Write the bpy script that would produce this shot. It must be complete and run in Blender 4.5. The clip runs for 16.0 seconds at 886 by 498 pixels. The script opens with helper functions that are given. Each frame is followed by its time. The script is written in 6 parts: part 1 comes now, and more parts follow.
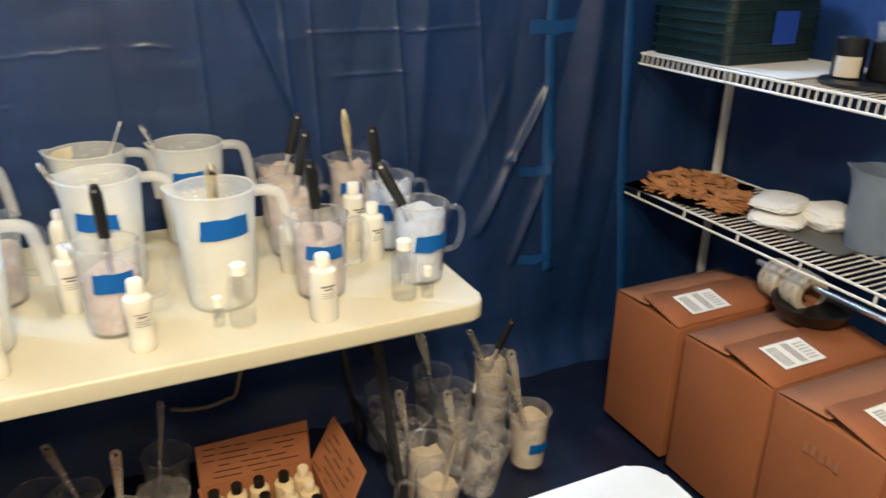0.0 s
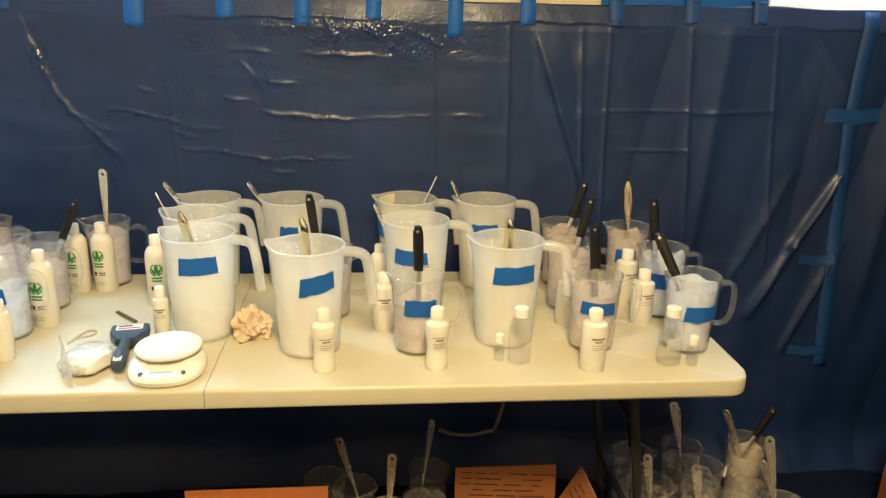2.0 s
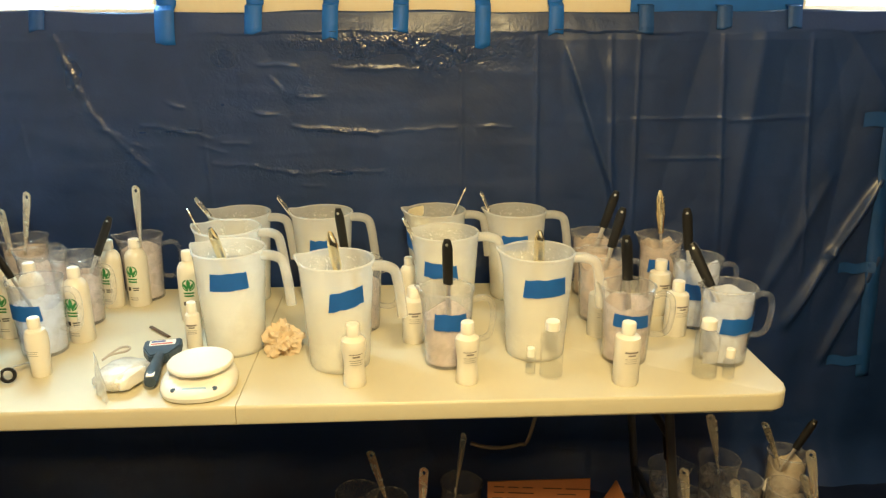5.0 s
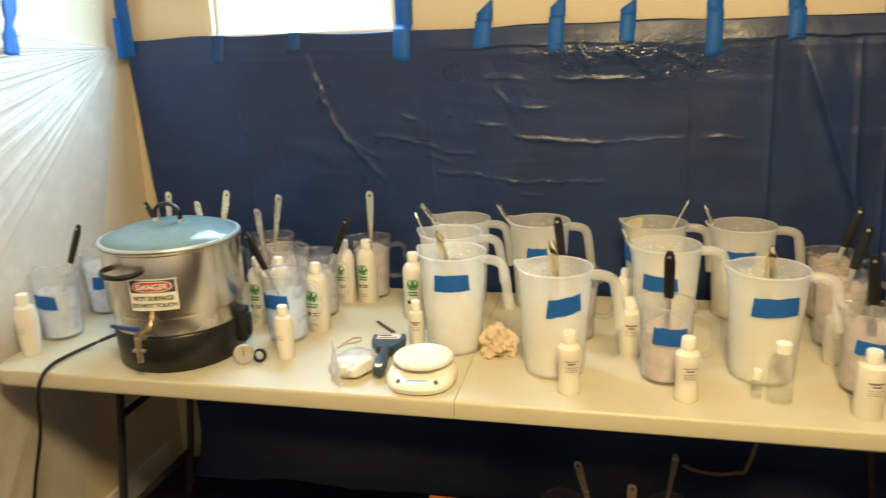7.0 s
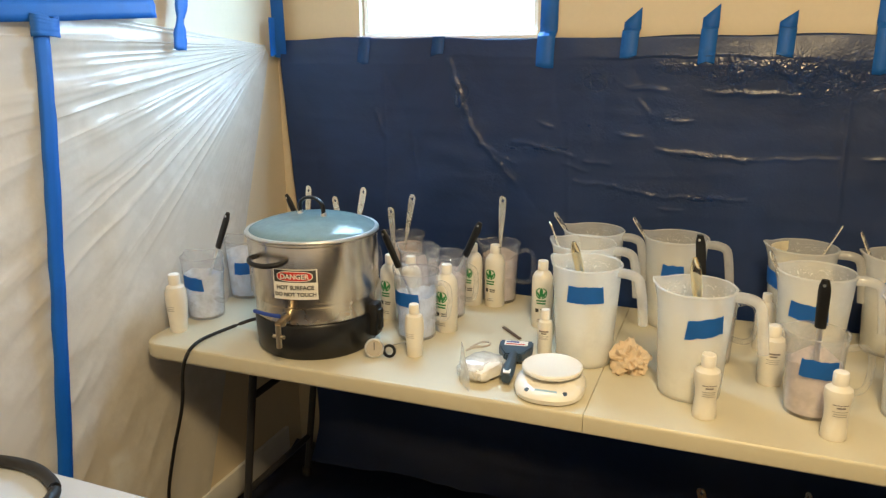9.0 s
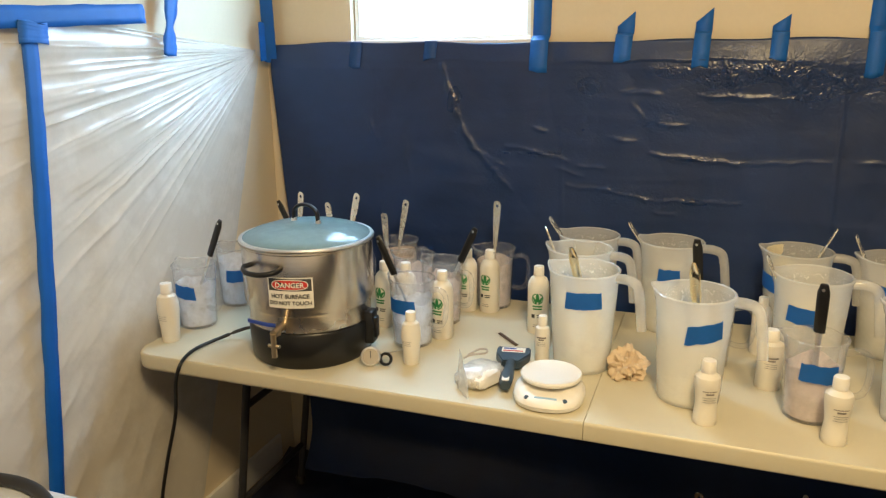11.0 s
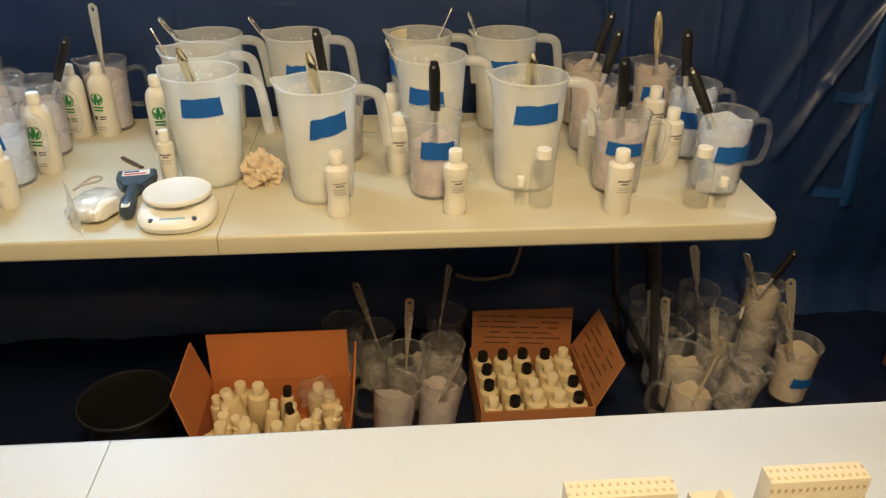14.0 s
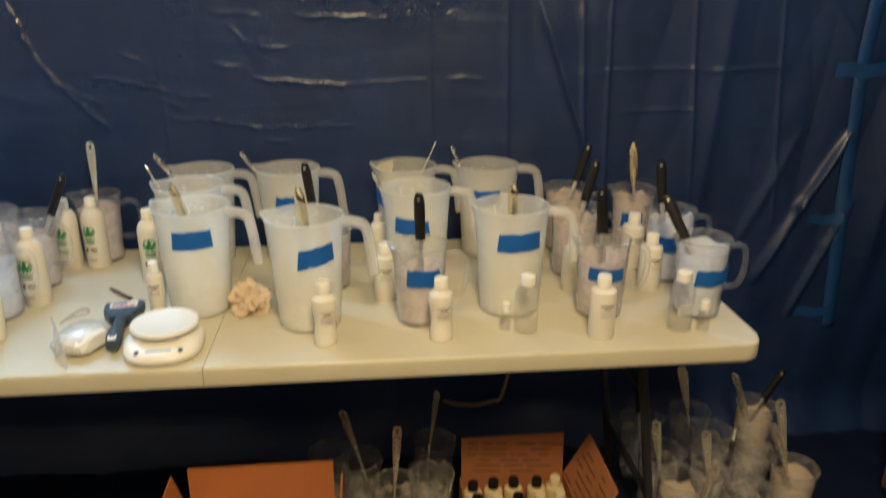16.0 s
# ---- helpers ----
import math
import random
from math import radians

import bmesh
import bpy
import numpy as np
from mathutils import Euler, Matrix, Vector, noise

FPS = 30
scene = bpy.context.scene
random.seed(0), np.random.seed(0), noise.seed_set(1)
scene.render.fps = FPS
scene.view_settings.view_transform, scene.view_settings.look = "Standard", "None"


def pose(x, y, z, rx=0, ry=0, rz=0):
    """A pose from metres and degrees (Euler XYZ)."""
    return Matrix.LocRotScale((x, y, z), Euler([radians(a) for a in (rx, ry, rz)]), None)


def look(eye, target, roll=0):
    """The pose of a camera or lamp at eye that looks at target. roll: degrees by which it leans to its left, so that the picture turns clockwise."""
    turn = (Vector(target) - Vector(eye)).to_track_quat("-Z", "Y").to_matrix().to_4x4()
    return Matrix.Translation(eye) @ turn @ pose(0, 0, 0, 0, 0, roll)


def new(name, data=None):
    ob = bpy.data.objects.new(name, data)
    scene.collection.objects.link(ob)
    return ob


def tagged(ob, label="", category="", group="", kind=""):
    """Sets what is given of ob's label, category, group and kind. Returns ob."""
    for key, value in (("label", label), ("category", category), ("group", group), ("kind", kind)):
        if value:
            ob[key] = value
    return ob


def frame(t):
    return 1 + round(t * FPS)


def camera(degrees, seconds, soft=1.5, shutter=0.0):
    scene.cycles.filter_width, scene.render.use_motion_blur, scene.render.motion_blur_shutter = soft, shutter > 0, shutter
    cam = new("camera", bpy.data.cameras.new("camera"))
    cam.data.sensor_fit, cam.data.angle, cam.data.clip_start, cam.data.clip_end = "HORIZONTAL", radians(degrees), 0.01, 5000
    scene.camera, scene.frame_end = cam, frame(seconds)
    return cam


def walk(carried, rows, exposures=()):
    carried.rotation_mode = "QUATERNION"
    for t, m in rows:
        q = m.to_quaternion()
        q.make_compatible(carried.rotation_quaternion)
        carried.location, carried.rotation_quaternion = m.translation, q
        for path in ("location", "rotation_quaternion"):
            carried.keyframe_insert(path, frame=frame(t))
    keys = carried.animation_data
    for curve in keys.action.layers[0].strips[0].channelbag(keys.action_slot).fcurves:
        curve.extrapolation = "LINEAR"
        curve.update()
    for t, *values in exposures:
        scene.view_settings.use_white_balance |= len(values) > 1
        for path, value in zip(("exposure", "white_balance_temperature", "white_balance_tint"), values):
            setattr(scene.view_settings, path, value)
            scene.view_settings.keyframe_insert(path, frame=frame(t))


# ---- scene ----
cam = camera(61.1, 16.0, 1.3, 0.35)
PATH = [
    (0, (0.475, -1.323, 1.492), (1.278, 0.342, 0.73), 0.9),
    (0.5, (0.347, -1.402, 1.508), (0.94, 0.371, 0.8), 2.7),
    (1, (0.289, -1.454, 1.531), (0.724, 0.379, 0.858), 2.8),
    (1.5, (0.339, -1.477, 1.524), (0.594, 0.409, 0.91), 1.4),
    (2, (0.369, -1.478, 1.529), (0.548, 0.42, 0.923), 1.3),
    (3, (0.358, -1.471, 1.539), (0.498, 0.431, 0.937), 1.0),
    (5.3, (0.375, -1.462, 1.54), (0.456, 0.449, 0.956), -0.4),
    (5.5, (0.368, -1.463, 1.54), (0.433, 0.45, 0.959), -0.5),
    (6, (0.365, -1.45, 1.54), (0.397, 0.464, 0.959), -0.8),
    (6.5, (0.36, -1.469, 1.539), (0.225, 0.446, 0.978), -1.5),
    (7, (0.336, -1.498, 1.537), (-0.099, 0.376, 0.99), -2.1),
    (7.5, (0.311, -1.509, 1.536), (-0.254, 0.332, 0.998), -1.6),
    (8, (0.29, -1.518, 1.539), (-0.344, 0.303, 1.008), -0.9),
    (8.5, (0.274, -1.52, 1.54), (-0.406, 0.284, 1.007), -0.5),
    (9, (0.263, -1.52, 1.545), (-0.439, 0.276, 1.013), -0.4),
    (11.3, (0.229, -1.509, 1.555), (-0.434, 0.302, 1.025), -0.6),
    (11.5, (0.244, -1.498, 1.549), (-0.408, 0.311, 1.002), -0.6),
    (12, (0.282, -1.458, 1.505), (-0.057, 0.358, 0.74), -0.4),
    (12.5, (0.334, -1.431, 1.486), (0.345, 0.34, 0.557), 0.7),
    (13, (0.362, -1.423, 1.481), (0.475, 0.331, 0.527), 1.1),
    (13.5, (0.357, -1.416, 1.488), (0.493, 0.327, 0.518), 0.7),
    (14, (0.356, -1.411, 1.488), (0.502, 0.328, 0.512), 0.6),
    (14.5, (0.357, -1.412, 1.49), (0.505, 0.33, 0.519), 0.4),
    (15, (0.355, -1.415, 1.494), (0.51, 0.33, 0.529), 0.5),
    (15.5, (0.361, -1.419, 1.493), (0.508, 0.333, 0.539), 0.3),
    (16, (0.362, -1.421, 1.512), (0.547, 0.448, 0.824), 0.1),
]
walk(cam, [(t, look(eye, target, roll)) for t, eye, target, roll in PATH],
     exposures=[(0.0, 0.25, 4550, 9), (1.0, 0.10, 5000, 7), (2.0, 0.05, 5500, 3), (5.5, 0.05, 5850, -2), (7.0, -0.10, 5700, 3), (9.0, -0.38, 5400, 8), (11.5, -0.40, 5450, 8), (12.5, -0.42, 5350, 10), (14.5, -0.46, 5300, 7), (15.5, -0.46, 5300, 7), (16.0, -0.55, 5150, 7)])

LAMP_W, WIN_W, WIN_E = 95.0, 28.0, 8.0

# ---- light ----
world = bpy.data.worlds.new("world")
scene.world = world
world.use_nodes = True
wn = world.node_tree
sky = wn.nodes.new("ShaderNodeTexSky")
sky.sky_type, sky.sun_disc = "NISHITA", False
sky.sun_elevation, sky.sun_rotation = radians(40), radians(20)
wn.links.new(sky.outputs["Color"], wn.nodes["Background"].inputs["Color"])
wn.nodes["Background"].inputs["Strength"].default_value = 0.1


def area_lamp(name, m, sx, sy, watts, colour):
    data = bpy.data.lights.new(name, "AREA")
    data.shape, data.size, data.size_y, data.energy, data.color = "RECTANGLE", sx, sy, watts, colour
    ob = new(name, data)
    ob.matrix_world = m
    return ob


# warm ceiling lamp in the room, cool daylight in the two window openings
area_lamp("ceiling_lamp_light", look((0.50, -1.50, 2.65), (0.50, -0.9, 0)), 0.36, 0.36, LAMP_W, (1.0, 0.66, 0.28))
scene.cycles.transparent_max_bounces = 32
area_lamp("window_light_west", look((-0.655, 0.985, 1.86), (-0.70, -0.6, 1.2)), 0.58, 0.54, WIN_W, (0.58, 0.83, 1.0))
area_lamp("window_light_east", look((1.95, 0.90, 1.87), (1.95, -0.6, 1.2)), 0.66, 0.52, WIN_E, (0.72, 0.87, 1.0))
# ---- materials ----


def nodes_of(name):
    m = bpy.data.materials.new(name)
    m.use_nodes = True
    nt = m.node_tree
    return m, nt, nt.nodes["Principled BSDF"]


def put(nt, kind, **kw):
    n = nt.nodes.new(kind)
    for k, v in kw.items():
        n.inputs[k].default_value = v
    return n


def mat(name, colour, rough=0.5, metal=0.0, var=0.15, scale=8.0, fine=120.0, bump=0.1, depth=0.002, spec=0.5, trans=0.0, per_object=0.0):
    """A principled surface with stains at two scales and fine relief."""
    m, nt, b = nodes_of(name)
    L = nt.links.new
    tc = nt.nodes.new("ShaderNodeTexCoord")
    big = put(nt, "ShaderNodeTexNoise", Scale=scale, Detail=5.0, Roughness=0.6)
    small = put(nt, "ShaderNodeTexNoise", Scale=fine, Detail=3.0)
    L(tc.outputs["Object"], big.inputs["Vector"])
    L(tc.outputs["Object"], small.inputs["Vector"])
    mixn = nt.nodes.new("ShaderNodeMath")
    mixn.operation = "MULTIPLY_ADD"
    mixn.inputs[1].default_value, mixn.inputs[2].default_value = 0.35, 0.0
    L(small.outputs["Fac"], mixn.inputs[0])
    add = nt.nodes.new("ShaderNodeMath")
    add.operation = "ADD"
    L(mixn.outputs[0], add.inputs[0])
    L(big.outputs["Fac"], add.inputs[1])
    src = add.outputs[0]
    if per_object:
        info = nt.nodes.new("ShaderNodeObjectInfo")
        po = nt.nodes.new("ShaderNodeMath")
        po.operation = "MULTIPLY_ADD"
        po.inputs[1].default_value = per_object
        L(info.outputs["Random"], po.inputs[0])
        L(src, po.inputs[2])
        src = po.outputs[0]
    ramp = nt.nodes.new("ShaderNodeValToRGB")
    c = Vector(colour)
    ramp.color_ramp.elements[0].position, ramp.color_ramp.elements[1].position = 0.35, 1.0 + per_object
    ramp.color_ramp.elements[0].color = (*(c * (1 - var)), 1)
    ramp.color_ramp.elements[1].color = (*[min(1.0, v * (1 + var)) for v in c], 1)
    L(src, ramp.inputs["Fac"])
    L(ramp.outputs["Color"], b.inputs["Base Color"])
    rr = nt.nodes.new("ShaderNodeMapRange")
    rr.inputs["To Min"].default_value, rr.inputs["To Max"].default_value = max(0.02, rough - 0.08), min(1.0, rough + 0.1)
    L(big.outputs["Fac"], rr.inputs["Value"])
    L(rr.outputs["Result"], b.inputs["Roughness"])
    b.inputs["Metallic"].default_value = metal
    b.inputs["Specular IOR Level"].default_value = spec
    if bump:
        bp = put(nt, "ShaderNodeBump", Strength=bump, Distance=depth)
        L(src, bp.inputs["Height"])
        L(bp.outputs["Normal"], b.inputs["Normal"])
    if trans:
        out = nt.nodes["Material Output"]
        tr = nt.nodes.new("ShaderNodeBsdfTranslucent")
        L(ramp.outputs["Color"], tr.inputs["Color"])
        mx = nt.nodes.new("ShaderNodeMixShader")
        mx.inputs[0].default_value = trans
        L(b.outputs[0], mx.inputs[1])
        L(tr.outputs[0], mx.inputs[2])
        L(mx.outputs[0], out.inputs["Surface"])
    return m


def see_through(name, tint, clear, rough=0.08, film=(0.8, 0.8, 0.8), patch=0.0, scale=30.0, gloss=0.5, lo=0.45, hi=0.6, edge=0.6, passes=0.55):
    """A thin plastic wall: part clear, part milky, with a gloss; patch > 0 breaks the milk into splashes."""
    m, nt, b = nodes_of(name)
    L = nt.links.new
    out = nt.nodes["Material Output"]
    b.inputs["Base Color"].default_value = (*film, 1)
    b.inputs["Roughness"].default_value = rough
    b.inputs["Specular IOR Level"].default_value = gloss
    tl = put(nt, "ShaderNodeBsdfTranslucent", Color=(*film, 1))
    half = nt.nodes.new("ShaderNodeMixShader")
    half.inputs[0].default_value = passes
    L(b.outputs[0], half.inputs[1])
    L(tl.outputs[0], half.inputs[2])
    tp = put(nt, "ShaderNodeBsdfTransparent", Color=(*tint, 1))
    gl = put(nt, "ShaderNodeBsdfGlossy", Roughness=rough)
    lw = put(nt, "ShaderNodeLayerWeight", Blend=0.5)
    pw = nt.nodes.new("ShaderNodeMath")
    pw.operation = "POWER"
    pw.inputs[1].default_value = 3.2
    L(lw.outputs["Facing"], pw.inputs[0])
    fr = nt.nodes.new("ShaderNodeMath")
    fr.operation = "MULTIPLY_ADD"
    fr.inputs[1].default_value, fr.inputs[2].default_value = edge, 0.018
    L(pw.outputs[0], fr.inputs[0])
    skin = nt.nodes.new("ShaderNodeMixShader")
    L(fr.outputs[0], skin.inputs[0])
    L(tp.outputs[0], skin.inputs[1])
    L(gl.outputs[0], skin.inputs[2])
    mx = nt.nodes.new("ShaderNodeMixShader")
    tc = nt.nodes.new("ShaderNodeTexCoord")
    nz = put(nt, "ShaderNodeTexNoise", Scale=scale, Detail=6.0, Roughness=0.65)
    L(tc.outputs["Object"], nz.inputs["Vector"])
    rng = nt.nodes.new("ShaderNodeMapRange")
    rng.inputs["From Min"].default_value, rng.inputs["From Max"].default_value = lo, hi
    rng.inputs["To Min"].default_value, rng.inputs["To Max"].default_value = min(1.0, clear + patch), max(0.0, clear - patch)
    L(nz.outputs["Fac"], rng.inputs["Value"])
    L(rng.outputs["Result"], mx.inputs[0])
    L(half.outputs[0], mx.inputs[1])
    L(skin.outputs[0], mx.inputs[2])
    bp = put(nt, "ShaderNodeBump", Strength=0.15, Distance=0.001)
    L(nz.outputs["Fac"], bp.inputs["Height"])
    L(bp.outputs["Normal"], b.inputs["Normal"])
    L(mx.outputs[0], out.inputs["Surface"])
    return m


def tarp_mat(name, colour):
    """Woven poly tarpaulin: fine weave, soft crumple, fold lines of the packed sheet."""
    m, nt, b = nodes_of(name)
    L = nt.links.new
    tc = nt.nodes.new("ShaderNodeTexCoord")
    n1 = put(nt, "ShaderNodeTexNoise", Scale=2.2, Detail=6.0, Roughness=0.62, Distortion=0.6)
    n2 = put(nt, "ShaderNodeTexNoise", Scale=7.0, Detail=5.0, Roughness=0.55, Distortion=0.8)
    n2.noise_type = "RIDGED_MULTIFRACTAL"
    wrinkles = []
    for turn, stretch in ((8, (2.0, 2.0, 11.0)), (-62, (2.6, 2.6, 9.0)), (84, (1.6, 1.6, 9.0))):
        mp = nt.nodes.new("ShaderNodeMapping")
        mp.inputs["Rotation"].default_value = (0, radians(turn), 0)
        mp.inputs["Scale"].default_value = stretch
        L(tc.outputs["Object"], mp.inputs["Vector"])
        wn_ = put(nt, "ShaderNodeTexNoise", Scale=1.0, Detail=4.0, Roughness=0.5, Distortion=0.7)
        wn_.noise_type = "RIDGED_MULTIFRACTAL"
        L(mp.outputs["Vector"], wn_.inputs["Vector"])
        wrinkles.append(wn_)
    for n in (n1, n2):
        L(tc.outputs["Object"], n.inputs["Vector"])
    ramp = nt.nodes.new("ShaderNodeValToRGB")
    c = Vector(colour)
    ramp.color_ramp.elements[0].position, ramp.color_ramp.elements[1].position = 0.3, 0.75
    ramp.color_ramp.elements[0].color, ramp.color_ramp.elements[1].color = (*(c * 0.75), 1), (*(c * 1.3), 1)
    L(n1.outputs["Fac"], ramp.inputs["Fac"])
    L(ramp.outputs["Color"], b.inputs["Base Color"])
    rr = nt.nodes.new("ShaderNodeMapRange")
    rr.inputs["To Min"].default_value, rr.inputs["To Max"].default_value = 0.42, 0.30
    L(n2.outputs["Fac"], rr.inputs["Value"])
    zone = nt.nodes.new("ShaderNodeAttribute")
    zone.attribute_name = "crumple"
    worn = nt.nodes.new("ShaderNodeMath")
    worn.operation = "MULTIPLY_ADD"
    worn.inputs[1].default_value = -0.16
    L(zone.outputs["Fac"], worn.inputs[0])
    L(rr.outputs["Result"], worn.inputs[2])
    L(worn.outputs[0], b.inputs["Roughness"])
    b1 = put(nt, "ShaderNodeBump", Strength=0.24, Distance=0.022)
    L(n1.outputs["Fac"], b1.inputs["Height"])
    b2 = put(nt, "ShaderNodeBump", Strength=0.3, Distance=0.006)
    L(n2.outputs["Fac"], b2.inputs["Height"])
    L(b1.outputs["Normal"], b2.inputs["Normal"])
    last = b2
    for wn_, power in zip(wrinkles, (0.30, 0.25, 0.35)):
        b3 = put(nt, "ShaderNodeBump", Strength=power, Distance=0.010)
        L(wn_.outputs["Fac"], b3.inputs["Height"])
        L(last.outputs["Normal"], b3.inputs["Normal"])
        last = b3
    # sharp crumples, strong where the sheet is creased
    warp = put(nt, "ShaderNodeTexNoise", Scale=6.0, Detail=4.0, Roughness=0.6)
    L(tc.outputs["Object"], warp.inputs["Vector"])
    shift = nt.nodes.new("ShaderNodeVectorMath")
    shift.operation = "MULTIPLY_ADD"
    shift.inputs[1].default_value = (0.07, 0.07, 0.07)
    L(warp.outputs["Color"], shift.inputs[0])
    L(tc.outputs["Object"], shift.inputs[2])
    for scale, deep in ((24.0, 0.0009), (75.0, 0.0007)):
        vo = put(nt, "ShaderNodeTexVoronoi", Scale=scale)
        vo.feature = "DISTANCE_TO_EDGE"
        L(shift.outputs["Vector"], vo.inputs["Vector"])
        both = nt.nodes.new("ShaderNodeMath")
        both.operation = "MULTIPLY"
        L(vo.outputs["Distance"], both.inputs[0])
        L(zone.outputs["Fac"], both.inputs[1])
        b4 = put(nt, "ShaderNodeBump", Strength=1.0, Distance=deep * 3.0)
        L(both.outputs[0], b4.inputs["Height"])
        L(last.outputs["Normal"], b4.inputs["Normal"])
        last = b4
    L(last.outputs["Normal"], b.inputs["Normal"])
    b.inputs["Specular IOR Level"].default_value = 0.5
    return m


def glow(name, colour, strength):
    m, nt, b = nodes_of(name)
    b.inputs["Emission Color"].default_value = (*colour, 1)
    b.inputs["Emission Strength"].default_value = strength
    return m


M_TARP = tarp_mat("blue_tarp", (0.0105, 0.029, 0.108))
# M_TARP made darker: the shade under the tables is put into the colour
M_TARP_FLOOR = tarp_mat("shade_darkened_floor_tarp", (0.006, 0.010, 0.032))
M_WALL = mat("cream_wall_paint", (0.68, 0.59, 0.43), 0.7, var=0.05, scale=3, fine=90, bump=0.15, depth=0.001)
M_CEIL = mat("ceiling_paint", (0.78, 0.76, 0.72), 0.8, var=0.04, bump=0.1)
M_TRIM = mat("white_trim_paint", (0.8, 0.79, 0.76), 0.4, var=0.03, bump=0.03)
M_TABLE = mat("white_table_plastic", (0.60, 0.555, 0.41), 0.42, var=0.07, scale=5, fine=420, bump=0.25, depth=0.0006)
# near table: the cooler light on it is put into this bluish colour
M_TABLE_COOL = mat("cool_lit_table_plastic", (0.50, 0.53, 0.585), 0.45, var=0.05, scale=5, fine=420, bump=0.25, depth=0.0006)
M_LEG = mat("grey_steel_tube", (0.035, 0.035, 0.04), 0.45, metal=0.3, var=0.2, bump=0.05)
M_TAPE = mat("blue_masking_tape", (0.008, 0.10, 0.42), 0.6, var=0.14, scale=14, fine=260, bump=0.2, depth=0.001)
# darker blue than M_TAPE, for seams, patches and the uncut strips
M_TAPE_DARK = mat("blue_tape_over_tarp", (0.005, 0.048, 0.190), 0.6, var=0.2, scale=12, fine=220, bump=0.25, depth=0.002)
M_FROST = see_through("frosted_polypropylene", (0.985, 0.99, 0.99), 0.66, 0.13, (0.99, 0.98, 0.94), patch=0.02, scale=6, edge=0.5, passes=0.40)
M_FROST_WAX = see_through("wax_film_in_frosted", (0.98, 0.98, 0.97), 0.12, 0.3, (0.98, 0.95, 0.84), patch=0.035, scale=8, passes=0.38)
# milky white in this lip paints the bright highlights of the clear rims
M_LIP = see_through("whitened_plastic_lip", (0.98, 0.98, 0.98), 0.80, 0.06, (0.97, 0.96, 0.93), patch=0.15, scale=40, edge=0.9, passes=0.35)
M_CRUST = mat("cream_wax_crust", (0.86, 0.78, 0.56), 0.45, var=0.08, scale=30, bump=0.2, depth=0.002, trans=0.25)
M_DROPS = see_through("wax_splashes", (0.99, 0.99, 0.98), 0.74, 0.2, (0.98, 0.97, 0.94), patch=0.24, scale=110, lo=0.52, hi=0.62, edge=0.35, passes=0.4)
M_CLEAR = see_through("clear_acrylic", (0.985, 0.985, 0.99), 0.91, 0.045, (0.94, 0.94, 0.93), patch=0.05, scale=30, edge=1.0)
M_VIAL = see_through("clear_bottle_plastic", (0.998, 0.998, 0.997), 0.988, 0.04, (0.95, 0.95, 0.93), patch=0.01, edge=0.32, scale=40)
M_LIQUID = see_through("clear_liquid", (0.985, 0.985, 0.97), 0.975, 0.03, (0.8, 0.8, 0.75), patch=0.02)
M_RES = {
    "white": see_through("white_wax_residue", (0.97, 0.97, 0.97), 0.14, 0.4, (0.90, 0.87, 0.84), patch=0.14, scale=26, lo=0.35, hi=0.6, passes=0.3),
    "lilac": see_through("lilac_wax_residue", (0.97, 0.95, 0.97), 0.10, 0.4, (0.78, 0.70, 0.68), patch=0.10, scale=24, lo=0.35, hi=0.6, passes=0.3),
    "blue": see_through("pale_blue_wax_residue", (0.96, 0.98, 0.99), 0.09, 0.4, (0.80, 0.84, 0.92), patch=0.09, scale=24, lo=0.35, hi=0.6, passes=0.3),
    "cloud": see_through("patchy_wax_residue", (0.99, 0.99, 0.99), 0.55, 0.35, (0.88, 0.80, 0.70), patch=0.38, scale=13, lo=0.42, hi=0.60, passes=0.4),
    "cream": see_through("cream_wax_residue", (0.98, 0.97, 0.94), 0.10, 0.4, (0.88, 0.77, 0.60), patch=0.10, scale=20, lo=0.35, hi=0.6, passes=0.3),
    "pink": see_through("pinkish_wax_residue", (0.97, 0.96, 0.95), 0.14, 0.4, (0.76, 0.64, 0.54), patch=0.12, scale=24, lo=0.35, hi=0.6, passes=0.3),
}
M_STEEL = mat("polished_steel", (0.78, 0.76, 0.72), 0.34, metal=1.0, var=0.08, scale=20, fine=300, bump=0.03)
# handle steels: the lamp's golden reflection is tinted into both base colours
M_SHINY = mat("lamp_bright_steel", (0.95, 0.89, 0.76), 0.25, metal=0.82, var=0.06, scale=20, fine=300, bump=0.02)
M_STEEL_WARM = mat("lamp_warmed_steel", (0.99, 0.84, 0.54), 0.10, metal=1.0, var=0.05, scale=20, fine=300, bump=0.02)
M_BRUSHED = mat("brushed_pot_steel", (0.66, 0.60, 0.52), 0.25, metal=1.0, var=0.05, scale=3, fine=240, bump=0.012)
M_BRUSHED.node_tree.nodes["Principled BSDF"].inputs["Anisotropic"].default_value = 0.8
M_BRUSHED.node_tree.nodes["Principled BSDF"].inputs["Anisotropic Rotation"].default_value = 0.25
M_BLACK = mat("black_plastic", (0.008, 0.008, 0.009), 0.34, var=0.3, bump=0.04, spec=0.45)
M_RUBBER = mat("black_rubber_cable", (0.010, 0.010, 0.011), 0.5, var=0.3, bump=0.05)
M_BOTTLE = mat("white_bottle_plastic", (0.84, 0.80, 0.70), 0.35, var=0.04, bump=0.02, trans=0.12)
M_BOTTLE_CREAM = mat("cream_bottle_plastic", (0.80, 0.65, 0.38), 0.35, var=0.05, bump=0.02, trans=0.15)
